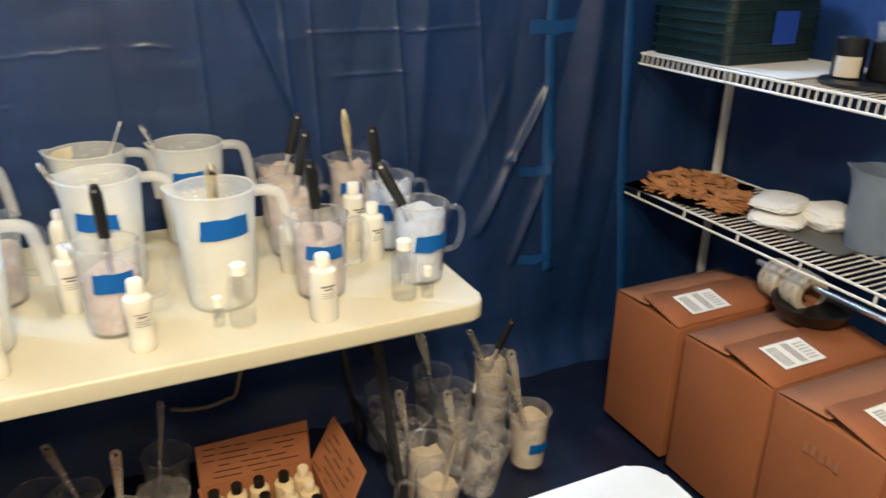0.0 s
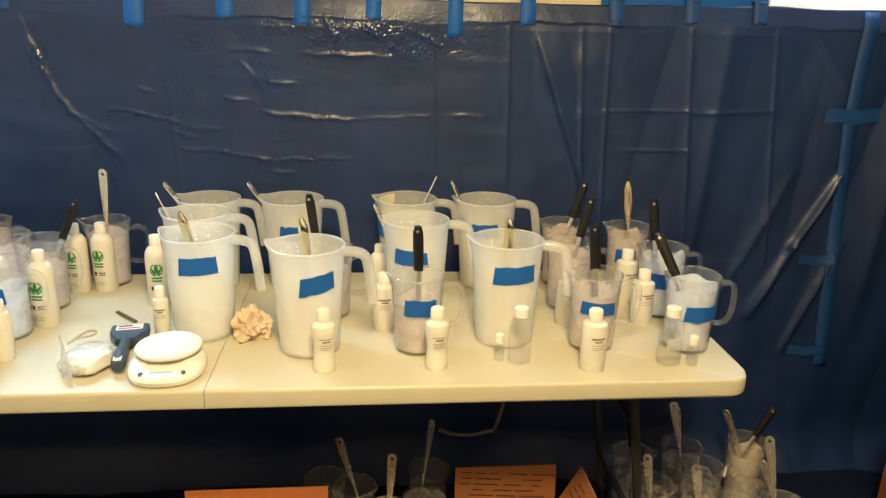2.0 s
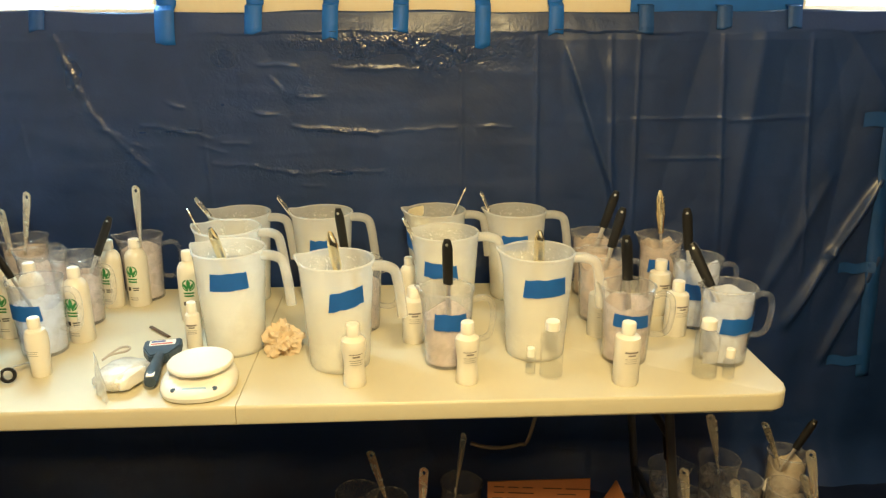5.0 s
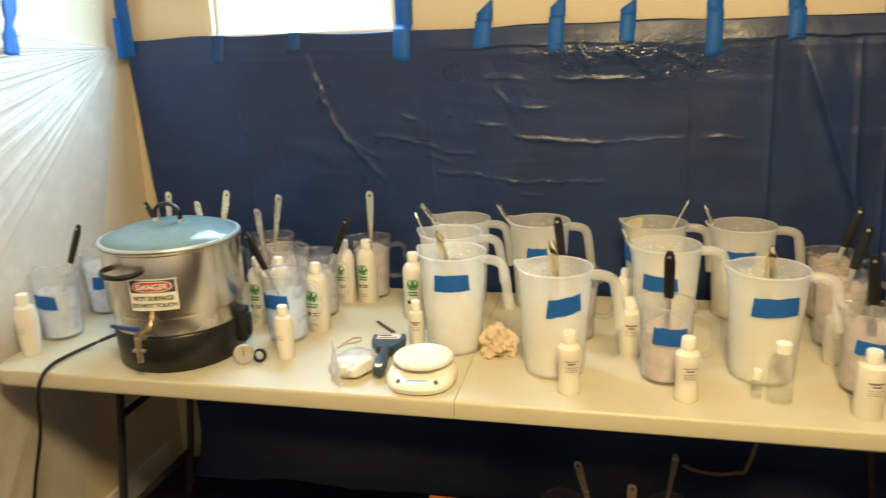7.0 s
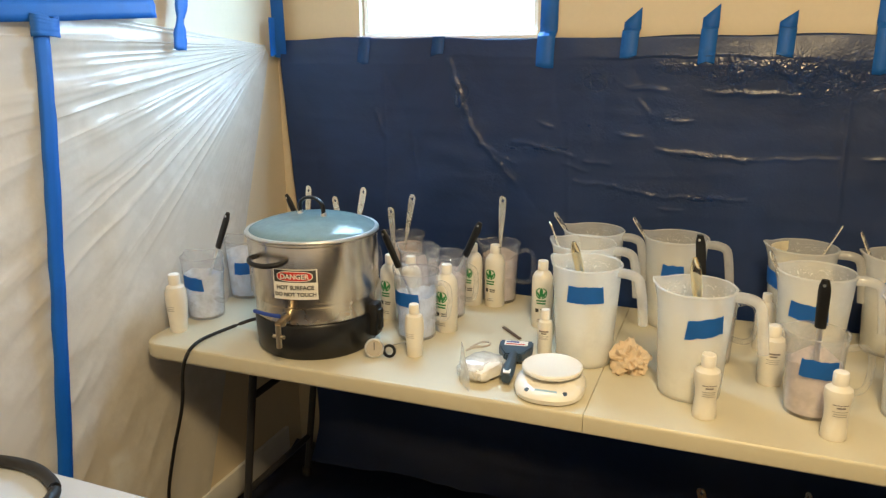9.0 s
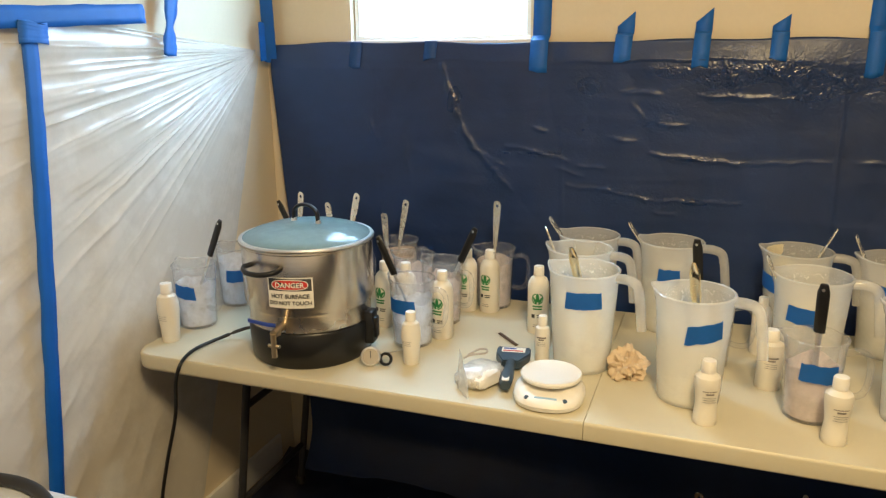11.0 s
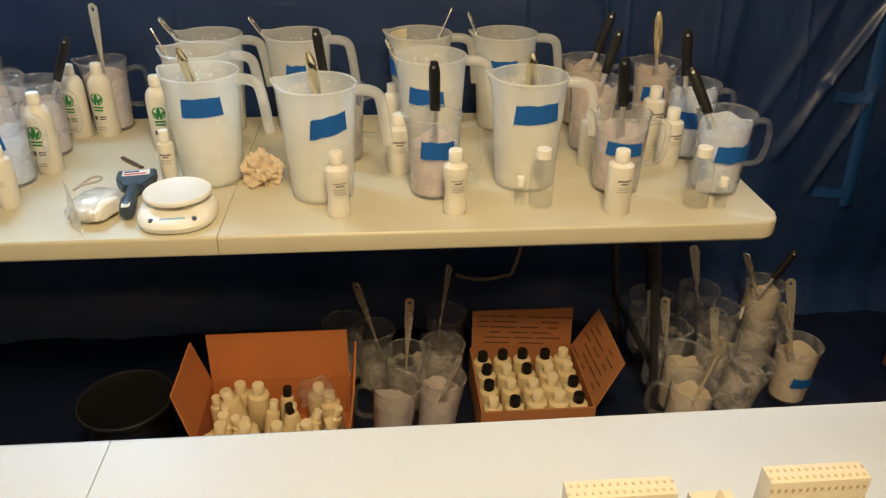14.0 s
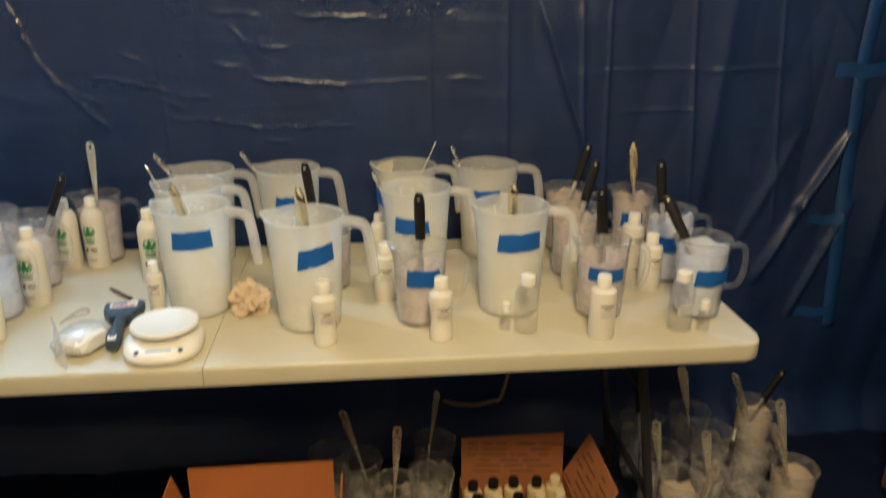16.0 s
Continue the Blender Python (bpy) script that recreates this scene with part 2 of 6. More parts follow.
M_CAP_CREAM = mat("cream_cap_plastic", (0.82, 0.70, 0.46), 0.4, var=0.04, bump=0.02)
M_CAP = mat("white_cap_plastic", (0.84, 0.81, 0.74), 0.4, var=0.04, bump=0.02)
M_INK = mat("dark_print", (0.05, 0.05, 0.05), 0.6, var=0.1, bump=0)
M_INKSOFT = mat("soft_dark_print", (0.24, 0.21, 0.19), 0.6, var=0.2, bump=0)
M_DARKWOOD = mat("dark_wood", (0.09, 0.055, 0.03), 0.7, var=0.2, bump=0.1)
M_INKGREY = mat("grey_print", (0.35, 0.33, 0.30), 0.6, var=0.1, bump=0)
M_GREEN = mat("green_print", (0.03, 0.22, 0.05), 0.5, var=0.1, bump=0)
M_RED = mat("red_print", (0.55, 0.03, 0.02), 0.45, var=0.08, bump=0)
M_PAPER = mat("white_label_paper", (0.80, 0.78, 0.72), 0.6, var=0.05, bump=0.05)
M_TISSUE = mat("crumpled_tissue", (0.76, 0.62, 0.44), 0.85, var=0.12, scale=20, bump=0.2, trans=0.2)
M_CARD = mat("brown_cardboard", (0.28, 0.098, 0.028), 0.8, var=0.12, scale=5, fine=160, bump=0.15, depth=0.001)
M_CARD2 = mat("orange_cardboard", (0.50, 0.17, 0.04), 0.8, var=0.12, scale=6, fine=160, bump=0.15, depth=0.001)
M_CARD2B = mat("printed_box_cardboard", (0.40, 0.16, 0.055), 0.8, var=0.12, scale=5, fine=160, bump=0.15, depth=0.001)
M_CARDEDGE = mat("cardboard_flap_inside", (0.30, 0.13, 0.055), 0.85, var=0.12, scale=6, fine=160, bump=0.15, depth=0.001)
M_CARDPRINT = mat("brown_print", (0.09, 0.04, 0.02), 0.7, var=0.1, bump=0)
M_CARTON = mat("cream_carton", (0.53, 0.475, 0.37), 0.6, var=0.06, bump=0.05)
M_CARTONDOT = mat("tan_carton_print", (0.42, 0.32, 0.18), 0.6, var=0.06, bump=0)
M_WIRE = mat("white_vinyl_wire", (0.74, 0.72, 0.66), 0.45, var=0.08, bump=0.03)
M_SHEET = see_through("clear_plastic_sheeting", (0.98, 0.98, 0.98), 0.36, 0.13, (0.91, 0.92, 0.92), patch=0.05, scale=5, gloss=0.8, edge=0.5, passes=0.3)
M_BAG = see_through("clear_zip_bag", (0.95, 0.95, 0.95), 0.52, 0.1, (0.90, 0.90, 0.88), patch=0.10, scale=18, edge=0.8, passes=0.4)
M_POWDER = mat("white_powder", (0.82, 0.81, 0.78), 0.8, var=0.06, bump=0.2)
M_GREYBLUE = mat("grey_blue_plastic", (0.034, 0.055, 0.082), 0.45, var=0.2, bump=0.05)
M_TEAL = mat("dark_green_bin_plastic", (0.005, 0.017, 0.019), 0.45, var=0.3, bump=0.05)
M_CHIPS = mat("tan_wood_chips", (0.45, 0.21, 0.07), 0.8, var=0.25, scale=30, bump=0.2)
M_BLUEHANDLE = mat("blue_grip", (0.02, 0.05, 0.3), 0.4, var=0.1, bump=0.03)
M_BRASS = mat("brass_fitting", (0.60, 0.50, 0.34), 0.28, metal=1.0, var=0.1, bump=0.03)
# lid glass: the window's blue-white reflection is put into the film colour
M_GLASSLID = see_through("reflection_tinted_glass_lid", (0.75, 0.85, 0.88), 0.35, 0.10, (0.50, 0.66, 0.70), patch=0.05, scale=10, gloss=1.0)
M_OUT = glow("bright_daylight", (0.88, 0.94, 1.0), 2.6)
M_PANE = see_through("frosted_window_pane", (0.97, 0.98, 1.0), 0.8, 0.3, (0.85, 0.88, 0.9))
M_TUBE = mat("dull_tan_tube", (0.16, 0.12, 0.08), 0.5, var=0.15, bump=0.03)
M_LINER = mat("grey_liner", (0.12, 0.115, 0.10), 0.6, var=0.12, bump=0.08)
M_LCD = mat("grey_display", (0.34, 0.50, 0.66), 0.2, var=0.05, bump=0)
M_LCDGREY = mat("dull_dial_face", (0.42, 0.38, 0.32), 0.4, var=0.1, bump=0)
M_SCALE = mat("white_scale_plastic", (0.82, 0.80, 0.74), 0.35, var=0.03, bump=0.02)

# ---- mesh helpers ----


def mesh_from(name, bm, material, smooth=True):
    me = bpy.data.meshes.new(name)
    bmesh.ops.recalc_face_normals(bm, faces=bm.faces)
    bm.to_mesh(me)
    bm.free()
    if material:
        me.materials.append(material)
    if smooth:
        me.shade_smooth()
        me.set_sharp_from_angle(angle=radians(38))
    return me


def part(name, bm, material, parent=None, label="", smooth=True, m=None):
    ob = new(name, mesh_from(name, bm, material, smooth))
    if m is not None:
        ob.matrix_basis = m
    if parent is not None:
        ob.parent = parent
    if label:
        ob["label"] = label
    return ob


def thing(name, m=None, label="", category="", group="", kind=""):
    ob = new(name)
    ob.empty_display_size = 0.05
    if m is not None:
        ob.matrix_basis = m
    return tagged(ob, label, category, group, kind)


def solo(name, bm, material, label, category, m=None, group="", kind="", smooth=True):
    return tagged(part(name, bm, material, None, "", smooth, m), label, category, group, kind)


def lathe(bm, profile, seg=32, m=None, closed_top=False):
    """Turns (r, z) pairs about z."""
    m = m or Matrix.Identity(4)
    rings = []
    for r, z in profile:
        if r < 1e-5:
            rings.append([bm.verts.new(m @ Vector((0, 0, z)))])
        else:
            rings.append([bm.verts.new(m @ Vector((r * math.cos(2 * math.pi * i / seg), r * math.sin(2 * math.pi * i / seg), z))) for i in range(seg)])
    for a, b in zip(rings, rings[1:]):
        for i in range(seg):
            j = (i + 1) % seg
            if len(a) == 1 and len(b) > 1:
                bm.faces.new((a[0], b[j], b[i]))
            elif len(b) == 1 and len(a) > 1:
                bm.faces.new((a[i], a[j], b[0]))
            elif len(a) > 1:
                bm.faces.new((a[i], a[j], b[j], b[i]))
    return rings


def box(bm, x0, x1, y0, y1, z0, z1, bevel=0.0, m=None):
    m = m or Matrix.Identity(4)
    made = bmesh.ops.create_cube(bm, size=1.0)["verts"]
    for v in made:
        v.co = m @ Vector((x0 + (v.co.x + 0.5) * (x1 - x0), y0 + (v.co.y + 0.5) * (y1 - y0), z0 + (v.co.z + 0.5) * (z1 - z0)))
    if bevel:
        edges = list({e for v in made for e in v.link_edges})
        bmesh.ops.bevel(bm, geom=edges, offset=bevel, segments=2, affect="EDGES", profile=0.5)


def smooth_path(points, steps=6):
    """A Catmull-Rom line through the points."""
    p = [Vector(q) for q in points]
    p = [2 * p[0] - p[1]] + p + [2 * p[-1] - p[-2]]
    out = []
    for a, b, c, d in zip(p, p[1:], p[2:], p[3:]):
        for i in range(steps):
            t = i / steps
            out.append(0.5 * ((2 * b) + (c - a) * t + (2 * a - 5 * b + 4 * c - d) * t * t + (3 * b - a - 3 * c + d) * t ** 3))
    out.append(p[-2])
    return out


def sweep(bm, pts, width, thick, side=None, seg=8, taper=None):
    """A rounded strap along pts: width across, thick along the other way. side: the direction of the width."""
    rings = []
    n = len(pts)
    for k, q in enumerate(pts):
        d = (pts[min(k + 1, n - 1)] - pts[max(k - 1, 0)]).normalized()
        s = Vector(side) if side else d.orthogonal()
        s = (s - d * s.dot(d)).normalized()
        u = d.cross(s)
        f = taper(k / (n - 1)) if taper else 1.0
        rings.append([bm.verts.new(q + s * (width / 2 * f * math.cos(2 * math.pi * i / seg)) + u * (thick / 2 * f * math.sin(2 * math.pi * i / seg))) for i in range(seg)])
    for a, b in zip(rings, rings[1:]):
        for i in range(seg):
            j = (i + 1) % seg
            bm.faces.new((a[i], a[j], b[j], b[i]))
    bm.faces.new(rings[0][::-1])
    bm.faces.new(rings[-1])


def plate(bm, corners, thick, m=None):
    """A flat plate from its outline in its own plane, with a thickness upwards."""
    m = m or Matrix.Identity(4)
    low = [bm.verts.new(m @ Vector((x, y, 0))) for x, y in corners]
    top = [bm.verts.new(m @ Vector((x, y, thick))) for x, y in corners]
    bm.faces.new(low[::-1])
    bm.faces.new(top)
    for i in range(len(low)):
        j = (i + 1) % len(low)
        bm.faces.new((low[i], low[j], top[j], top[i]))


def round_rect(x0, x1, y0, y1, r, seg=6, corners=(1, 1, 1, 1)):
    """Outline of a rectangle, corners (x0y0, x1y0, x1y1, x0y1) rounded where told."""
    out = []
    for (cx, cy, a0), on in zip(((x0, y0, 180), (x1, y0, 270), (x1, y1, 0), (x0, y1, 90)), corners):
        if not on:
            out.append((cx, cy))
            continue
        ox, oy = (r if cx == x0 else -r), (r if cy == y0 else -r)
        for i in range(seg + 1):
            a = radians(a0 + 90 * i / seg)
            out.append((cx + ox + r * math.cos(a), cy + oy + r * math.sin(a)))
    return out


def letters(text, size, material, parent, m, name="lettering", bold=0.0):
    """Flat raised letters in the built-in font, as a mesh."""
    cu = bpy.data.curves.new("text", "FONT")
    cu.body, cu.size, cu.extrude, cu.align_x, cu.offset = text, size, 0.0004, "CENTER", bold
    tmp = new("text_tmp", cu)
    bpy.context.view_layer.update()
    me = bpy.data.meshes.new_from_object(tmp.evaluated_get(bpy.context.evaluated_depsgraph_get()))
    bpy.data.objects.remove(tmp)
    me.materials.clear()
    me.materials.append(material)
    ob = new(name, me)
    ob.matrix_basis = m
    ob.parent = parent
    return ob


# ---- the room ----
TZ = 0.74            # table height
XW, XE = -1.30, 2.72  # left and right walls
YB = 0.84            # tarp face of the back wall
YF = -3.2
ZC = 2.75


def wall_piece(name, x0, x1, y0, y1, z0, z1, material=None, label="cream painted wall"):
    bm = bmesh.new()
    box(bm, x0, x1, y0, y1, z0, z1)
    return solo(name, bm, material or M_WALL, label, "wall", kind="structure", smooth=False)


def wall_with_windows():
    """The back wall: one mesh with two openings."""
    bm = bmesh.new()
    y0, y1 = YB + 0.02, YB + 0.16
    xs = [XW - 0.1, -0.965, -0.345, 1.585, 2.33, XE + 0.1]
    box(bm, xs[0], xs[-1], y0, y1, -0.05, 1.555)
    box(bm, xs[0], xs[-1], y0, y1, 2.14, ZC)
    for a, b in ((xs[0], xs[1]), (xs[2], xs[3]), (xs[4], xs[5])):
        box(bm, a, b, y0, y1, 1.555, 2.14)
    bmesh.ops.remove_doubles(bm, verts=bm.verts, dist=1e-5)
    solo("wall_north", bm, M_WALL, "cream painted wall above a blue tarpaulin", "wall", kind="structure", smooth=False)


wall_with_windows()
wall_piece("wall_west", XW - 0.12, XW, YF, YB + 0.02, -0.05, ZC)
wall_piece("wall_east", XE, XE + 0.12, YF, YB + 0.02, -0.05, ZC)
wall_piece("wall_south", XW - 0.12, XE + 0.12, YF - 0.12, YF, -0.05, ZC)
wall_piece("ceiling", XW - 0.12, XE + 0.12, YF - 0.12, YB + 0.16, ZC, ZC + 0.1, M_CEIL, "white painted ceiling")
wall_piece("floor", XW - 0.12, XE + 0.12, YF - 0.12, YB + 0.16, -0.14, -0.05, mat("concrete_floor", (0.3, 0.28, 0.26), 0.8), "bare concrete floor under the tarpaulin")


def window(name, x0, x1, z0, z1):
    w = thing(name, None, "white framed high window with a frosted bright pane", "window", kind="structure")
    y = YB + 0.045
    f = 0.018
    bm = bmesh.new()
    for a, b, c, d in ((x0, x1, z0, z0 + f), (x0, x1, z1 - f, z1), (x0, x0 + f, z0 + f, z1 - f), (x1 - f, x1, z0 + f, z1 - f)):
        box(bm, a, b, y, y + 0.05, c, d, 0.003)
    part("window_frame", bm, M_TRIM, w)
    bm = bmesh.new()
    box(bm, x0 + f, x1 - f, y + 0.025, y + 0.03, z0 + f, z1 - f)
    p = part("pane", bm, M_PANE, w, smooth=False)
    p.visible_shadow = False
    bm = bmesh.new()
    box(bm, x0 - 0.012, x1 + 0.012, YB + 0.004, YB + 0.046, z0 - 0.014, z0 + 0.004, 0.003)
    part("window_sill", bm, M_TRIM, w)
    bm = bmesh.new()
    box(bm, x0 - 0.1, x1 + 0.1, YB + 0.30, YB + 0.31, z0 - 0.1, z1 + 0.1)
    solo("backdrop", bm, M_OUT, "bright overexposed daylight outside the window", "daylight", kind="structure", smooth=False)


window("window_1", -0.962, -0.348, 1.562, 2.14)
window("window_2", 1.588, 2.327, 1.556, 2.14)


# creases pressed into the hung tarp: from (x, z) to (x, z), height, half width
LONG_CREASES = ((-0.628, 1.490, -0.589, 1.384, 0.016, 0.010), (-0.589, 1.384, -0.561, 1.296, 0.016, 0.009), (-0.561, 1.296, -0.514, 1.223, 0.015, 0.010), (-0.514, 1.223, -0.448, 1.156, 0.010, 0.010),
                (-0.448, 1.156, -0.388, 1.085, 0.008, 0.010), (-0.530, 1.230, -0.400, 1.160, 0.006, 0.008), (-0.407, 1.235, -0.320, 1.222, 0.008, 0.008), (-0.320, 1.222, -0.206, 1.195, 0.010, 0.008),
                (-0.174, 1.182, -0.099, 1.174, 0.008, 0.006), (0.040, 1.228, 0.138, 1.219, 0.009, 0.007), (0.138, 1.219, 0.290, 1.206, 0.012, 0.007), (0.290, 1.208, 0.530, 1.222, 0.004, 0.006),
                (-0.204, 1.115, -0.087, 1.110, 0.008, 0.009), (-0.087, 1.110, 0.039, 1.086, 0.009, 0.007), (0.039, 1.086, 0.306, 1.090, 0.005, 0.006))
SHORT_CREASES = ((-0.077, 1.271, -0.005, 1.262, 0.009, 0.006), (0.060, 1.318, 0.141, 1.311, 0.009, 0.006), (-0.020, 1.375, 0.020, 1.325, 0.009, 0.006), (-0.330, 1.300, -0.280, 1.285, 0.008, 0.006), (-0.240, 1.170, -0.160, 1.150, 0.006, 0.006),
                 (0.060, 1.050, 0.120, 1.045, 0.006, 0.006), (0.600, 1.224, 0.700, 1.220, 0.007, 0.006), (-0.300, 0.300, 0.100, 0.310, 0.010, 0.008), (-0.060, 1.410, 0.060, 1.405, 0.009, 0.007), (0.170, 1.400, 0.420, 1.395, 0.009, 0.008),
                 (0.230, 1.500, 0.270, 1.410, 0.010, 0.007), (0.340, 1.480, 0.420, 1.420, 0.012, 0.008), (-0.900, 1.340, -0.860, 1.240, 0.010, 0.010), (-0.760, 1.250, -0.740, 1.100, 0.006, 0.008), (0.480, 1.470, 0.560, 1.430, 0.010, 0.008))
# upright folds of the packed sheet and the pleats towards the end of the wall
UPRIGHT_FOLDS = ((0.544, 1.49, 0.552, 0.75, 0.006, 0.006), (0.769, 1.49, 0.784, 0.75, 0.010, 0.007), (0.990, 1.48, 1.027, 0.75, 0.012, 0.007), (1.076, 1.49, 1.091, 0.75, 0.010, 0.006), (1.328, 1.49, 1.379, 0.75, 0.014, 0.007), (1.601, 1.49, 1.667, 0.75, 0.014, 0.007),
                 (1.072, 1.243, 1.368, 1.245, 0.008, 0.006), (1.369, 1.237, 1.614, 1.247, 0.012, 0.007), (1.138, 1.120, 1.375, 1.121, 0.008, 0.006), (1.716, 1.496, 1.848, 1.328, 0.016, 0.014), (-0.860, 1.500, -0.850, 0.75, 0.005, 0.006), (-0.230, 1.30, -0.215, 0.75, 0.004, 0.006))
PLEATS = ((1.885, 1.04, 1.76, 0.80, 0.030, 0.014), (1.76, 0.80, 1.64, 0.56, 0.026, 0.016), (1.93, 0.80, 1.78, 0.42, 0.016, 0.012), (1.72, 1.05, 1.52, 0.60, 0.010, 0.02), (1.45, 1.5, 1.40, 0.7, 0.012, 0.03), (2.08, 1.4, 2.02, 0.5, 0.03, 0.05))
# crumpled spots: centre, reach across and up, strength
SPOTS = ((-0.15, 1.425, 0.06, 0.045, 1.0), (0.10, 1.465, 0.10, 0.03, 1.0), (0.24, 1.445, 0.08, 0.05, 1.0), (0.38, 1.470, 0.12, 0.03, 1.0), (0.46, 1.405, 0.10, 0.05, 0.8), (0.64, 1.440, 0.16, 0.05, 0.8), (-0.17, 1.285, 0.10, 0.05, 0.5), (-0.05, 1.095, 0.16, 0.03, 0.7),
         (0.20, 1.085, 0.12, 0.02, 0.6), (-0.45, 1.13, 0.06, 0.09, 0.7), (-0.58, 1.35, 0.03, 0.12, 0.7), (0.16, 1.214, 0.14, 0.012, 0.9), (-0.30, 1.215, 0.12, 0.014, 0.9), (-0.88, 1.30, 0.06, 0.10, 0.5), (0.06, 1.33, 0.08, 0.06, 0.5))


def wobble(x, z):
    return np.sin(41 * x + 17 * z) * np.sin(29 * z - 13 * x + 1.0) + 0.6 * np.sin(97 * x - 61 * z + 2.0)


def crease_height(x, z):
    """Relief of the pressed creases; takes numbers or grids."""
    h = 0.0 * x
    for group, sharp in ((LONG_CREASES, 1.15), (SHORT_CREASES, 1.15), (UPRIGHT_FOLDS, 1.0), (PLEATS, 1.6)):
        for ax, az, bx, bz, amp, wid in group:
            dx, dz = bx - ax, bz - az
            n = math.hypot(dx, dz)
            t = np.clip(((x - ax) * dx + (z - az) * dz) / (n * n), 0.0, 1.0)
            bend = 0.0022 * np.sin(8 * t * n / 0.12 + ax * 50) if sharp == 1.15 else 0.0
            side = ((x - ax) * dz - (z - az) * dx) / n + bend
            past = np.hypot(x - ax - t * dx, z - az - t * dz) ** 2 - (((x - ax) * dz - (z - az) * dx) / n) ** 2
            dist = np.sqrt(side * side + np.maximum(past, 0.0))
            h = h + (amp if sharp > 1.5 else 0.55 * amp) * np.exp(-(dist / (wid if sharp > 1.5 else 0.75 * wid)) ** sharp) * (0.55 + 0.45 * np.sin(math.pi * t) + (0.30 * wobble(x, z) if sharp == 1.15 else 0.0))
    # one wide pleat whose fold leans over
    side = (x - 0.845) - (1.483 - z) * 0.375
    lean = np.clip((1.50 - z) / 0.15, 0.0, 1.0) * np.clip((z - 0.6) / 0.3, 0.0, 1.0)
    h = h + 0.022 * lean * np.where(side > 0, np.exp(-side / 0.09), np.exp(side / 0.010))
    # the folded hem stands out at its lower edge
    hem = np.clip((1.556 - z) / 0.056, 0.0, 1.0)
    low = 1.497 + 0.004 * np.sin(9 * x) + 0.003 * np.sin(31 * x + 1)
    return h + np.where(z > low, 0.008 * hem * (0.75 + 0.35 * np.sin(7 * x + 1)), 0.004 * np.exp(-(low - z) / 0.02)) * np.clip((x + 0.75) / 0.3, 0.0, 1.0)


def crumple_at(x, z):
    m = 0.10 + 0.0 * x
    for cx, cz, rx, rz, k in SPOTS:
        m = m + k * np.exp(-((x - cx) / rx) ** 2 - ((z - cz) / rz) ** 2)
    m = m + 0.15 * np.exp(-((z - 1.525) / 0.03) ** 2)
    return np.clip(m, 0.0, 1.2)


def tarp_base(x, z):
    """The soft billows of the hung tarp."""
    h = 0.016 + 0.014 * noise.fractal(Vector((x * 1.7, z * 1.1, 3.1)), 1.0, 2.0, 4)
    h += 0.007 * abs(noise.noise(Vector((x * 5.0 + 0.7 * z, z * 2.2, 7.7)))) ** 0.8
    g = max(0.0, min(1.0, (x - 0.9) / 0.7))
    h += g * 0.024 * abs(noise.noise(Vector((x * 6.0 - 0.9 * z, z * 0.5, 5.5))))
    return h


def top_ease(z):
    return 0.25 + 0.75 * np.clip((1.556 - z) / 0.08, 0.0, 1.0)


def tarp_height(x, z):
    """How far the hung tarp stands off the wall."""
    return 0.004 + float(tarp_base(x, z) * top_ease(z) + crease_height(x, z))


def hung_tarp():
    nx = 760
    x0, x1, z0, z1 = -1.262, XE - 0.01, -0.035, 1.556
    zs = np.concatenate((np.linspace(z0, 0.80, 66)[:-1], np.linspace(0.80, z1, 210)))
    u = np.linspace(0.0, 1.0, nx + 1)
    edge = x0 + 0.085 * (1 - zs / z1)
    X = edge[:, None] + (x1 - edge[:, None]) * u[None, :]
    Z = np.repeat(zs[:, None], nx + 1, axis=1)
    base = np.array([tarp_base(float(a), float(b)) for a, b in zip(X.ravel(), Z.ravel())]).reshape(X.shape)
    Y = YB - (0.004 + base * top_ease(Z) + crease_height(X, Z))
    Y -= np.where(Z < 0.14, 0.06 * (1 - Z / 0.14) ** 2, 0.0)
    Z2 = Z.copy()
    Z2[-1] += 0.004 * np.sin(5 * X[-1]) + 0.003 * np.sin(17 * X[-1])
    n = nx + 1
    faces = [(k * n + i, k * n + i + 1, (k + 1) * n + i + 1, (k + 1) * n + i) for k in range(len(zs) - 1) for i in range(nx)]
    me = bpy.data.meshes.new("wall_tarpaulin")
    me.from_pydata(np.stack((X, Y, Z2), axis=-1).reshape(-1, 3).tolist(), [], faces)
    me.attributes.new("crumple", "FLOAT", "POINT").data.foreach_set("value", crumple_at(X, Z).ravel().astype(np.float32))
    me.materials.append(M_TARP)
    me.shade_smooth()
    ob = tagged(new("wall_tarpaulin", me), "wrinkled dark blue tarpaulin taped along the wall", "tarpaulin")
    s = ob.modifiers.new("thickness", "SOLIDIFY")
    s.thickness, s.offset = 0.002, 1.0


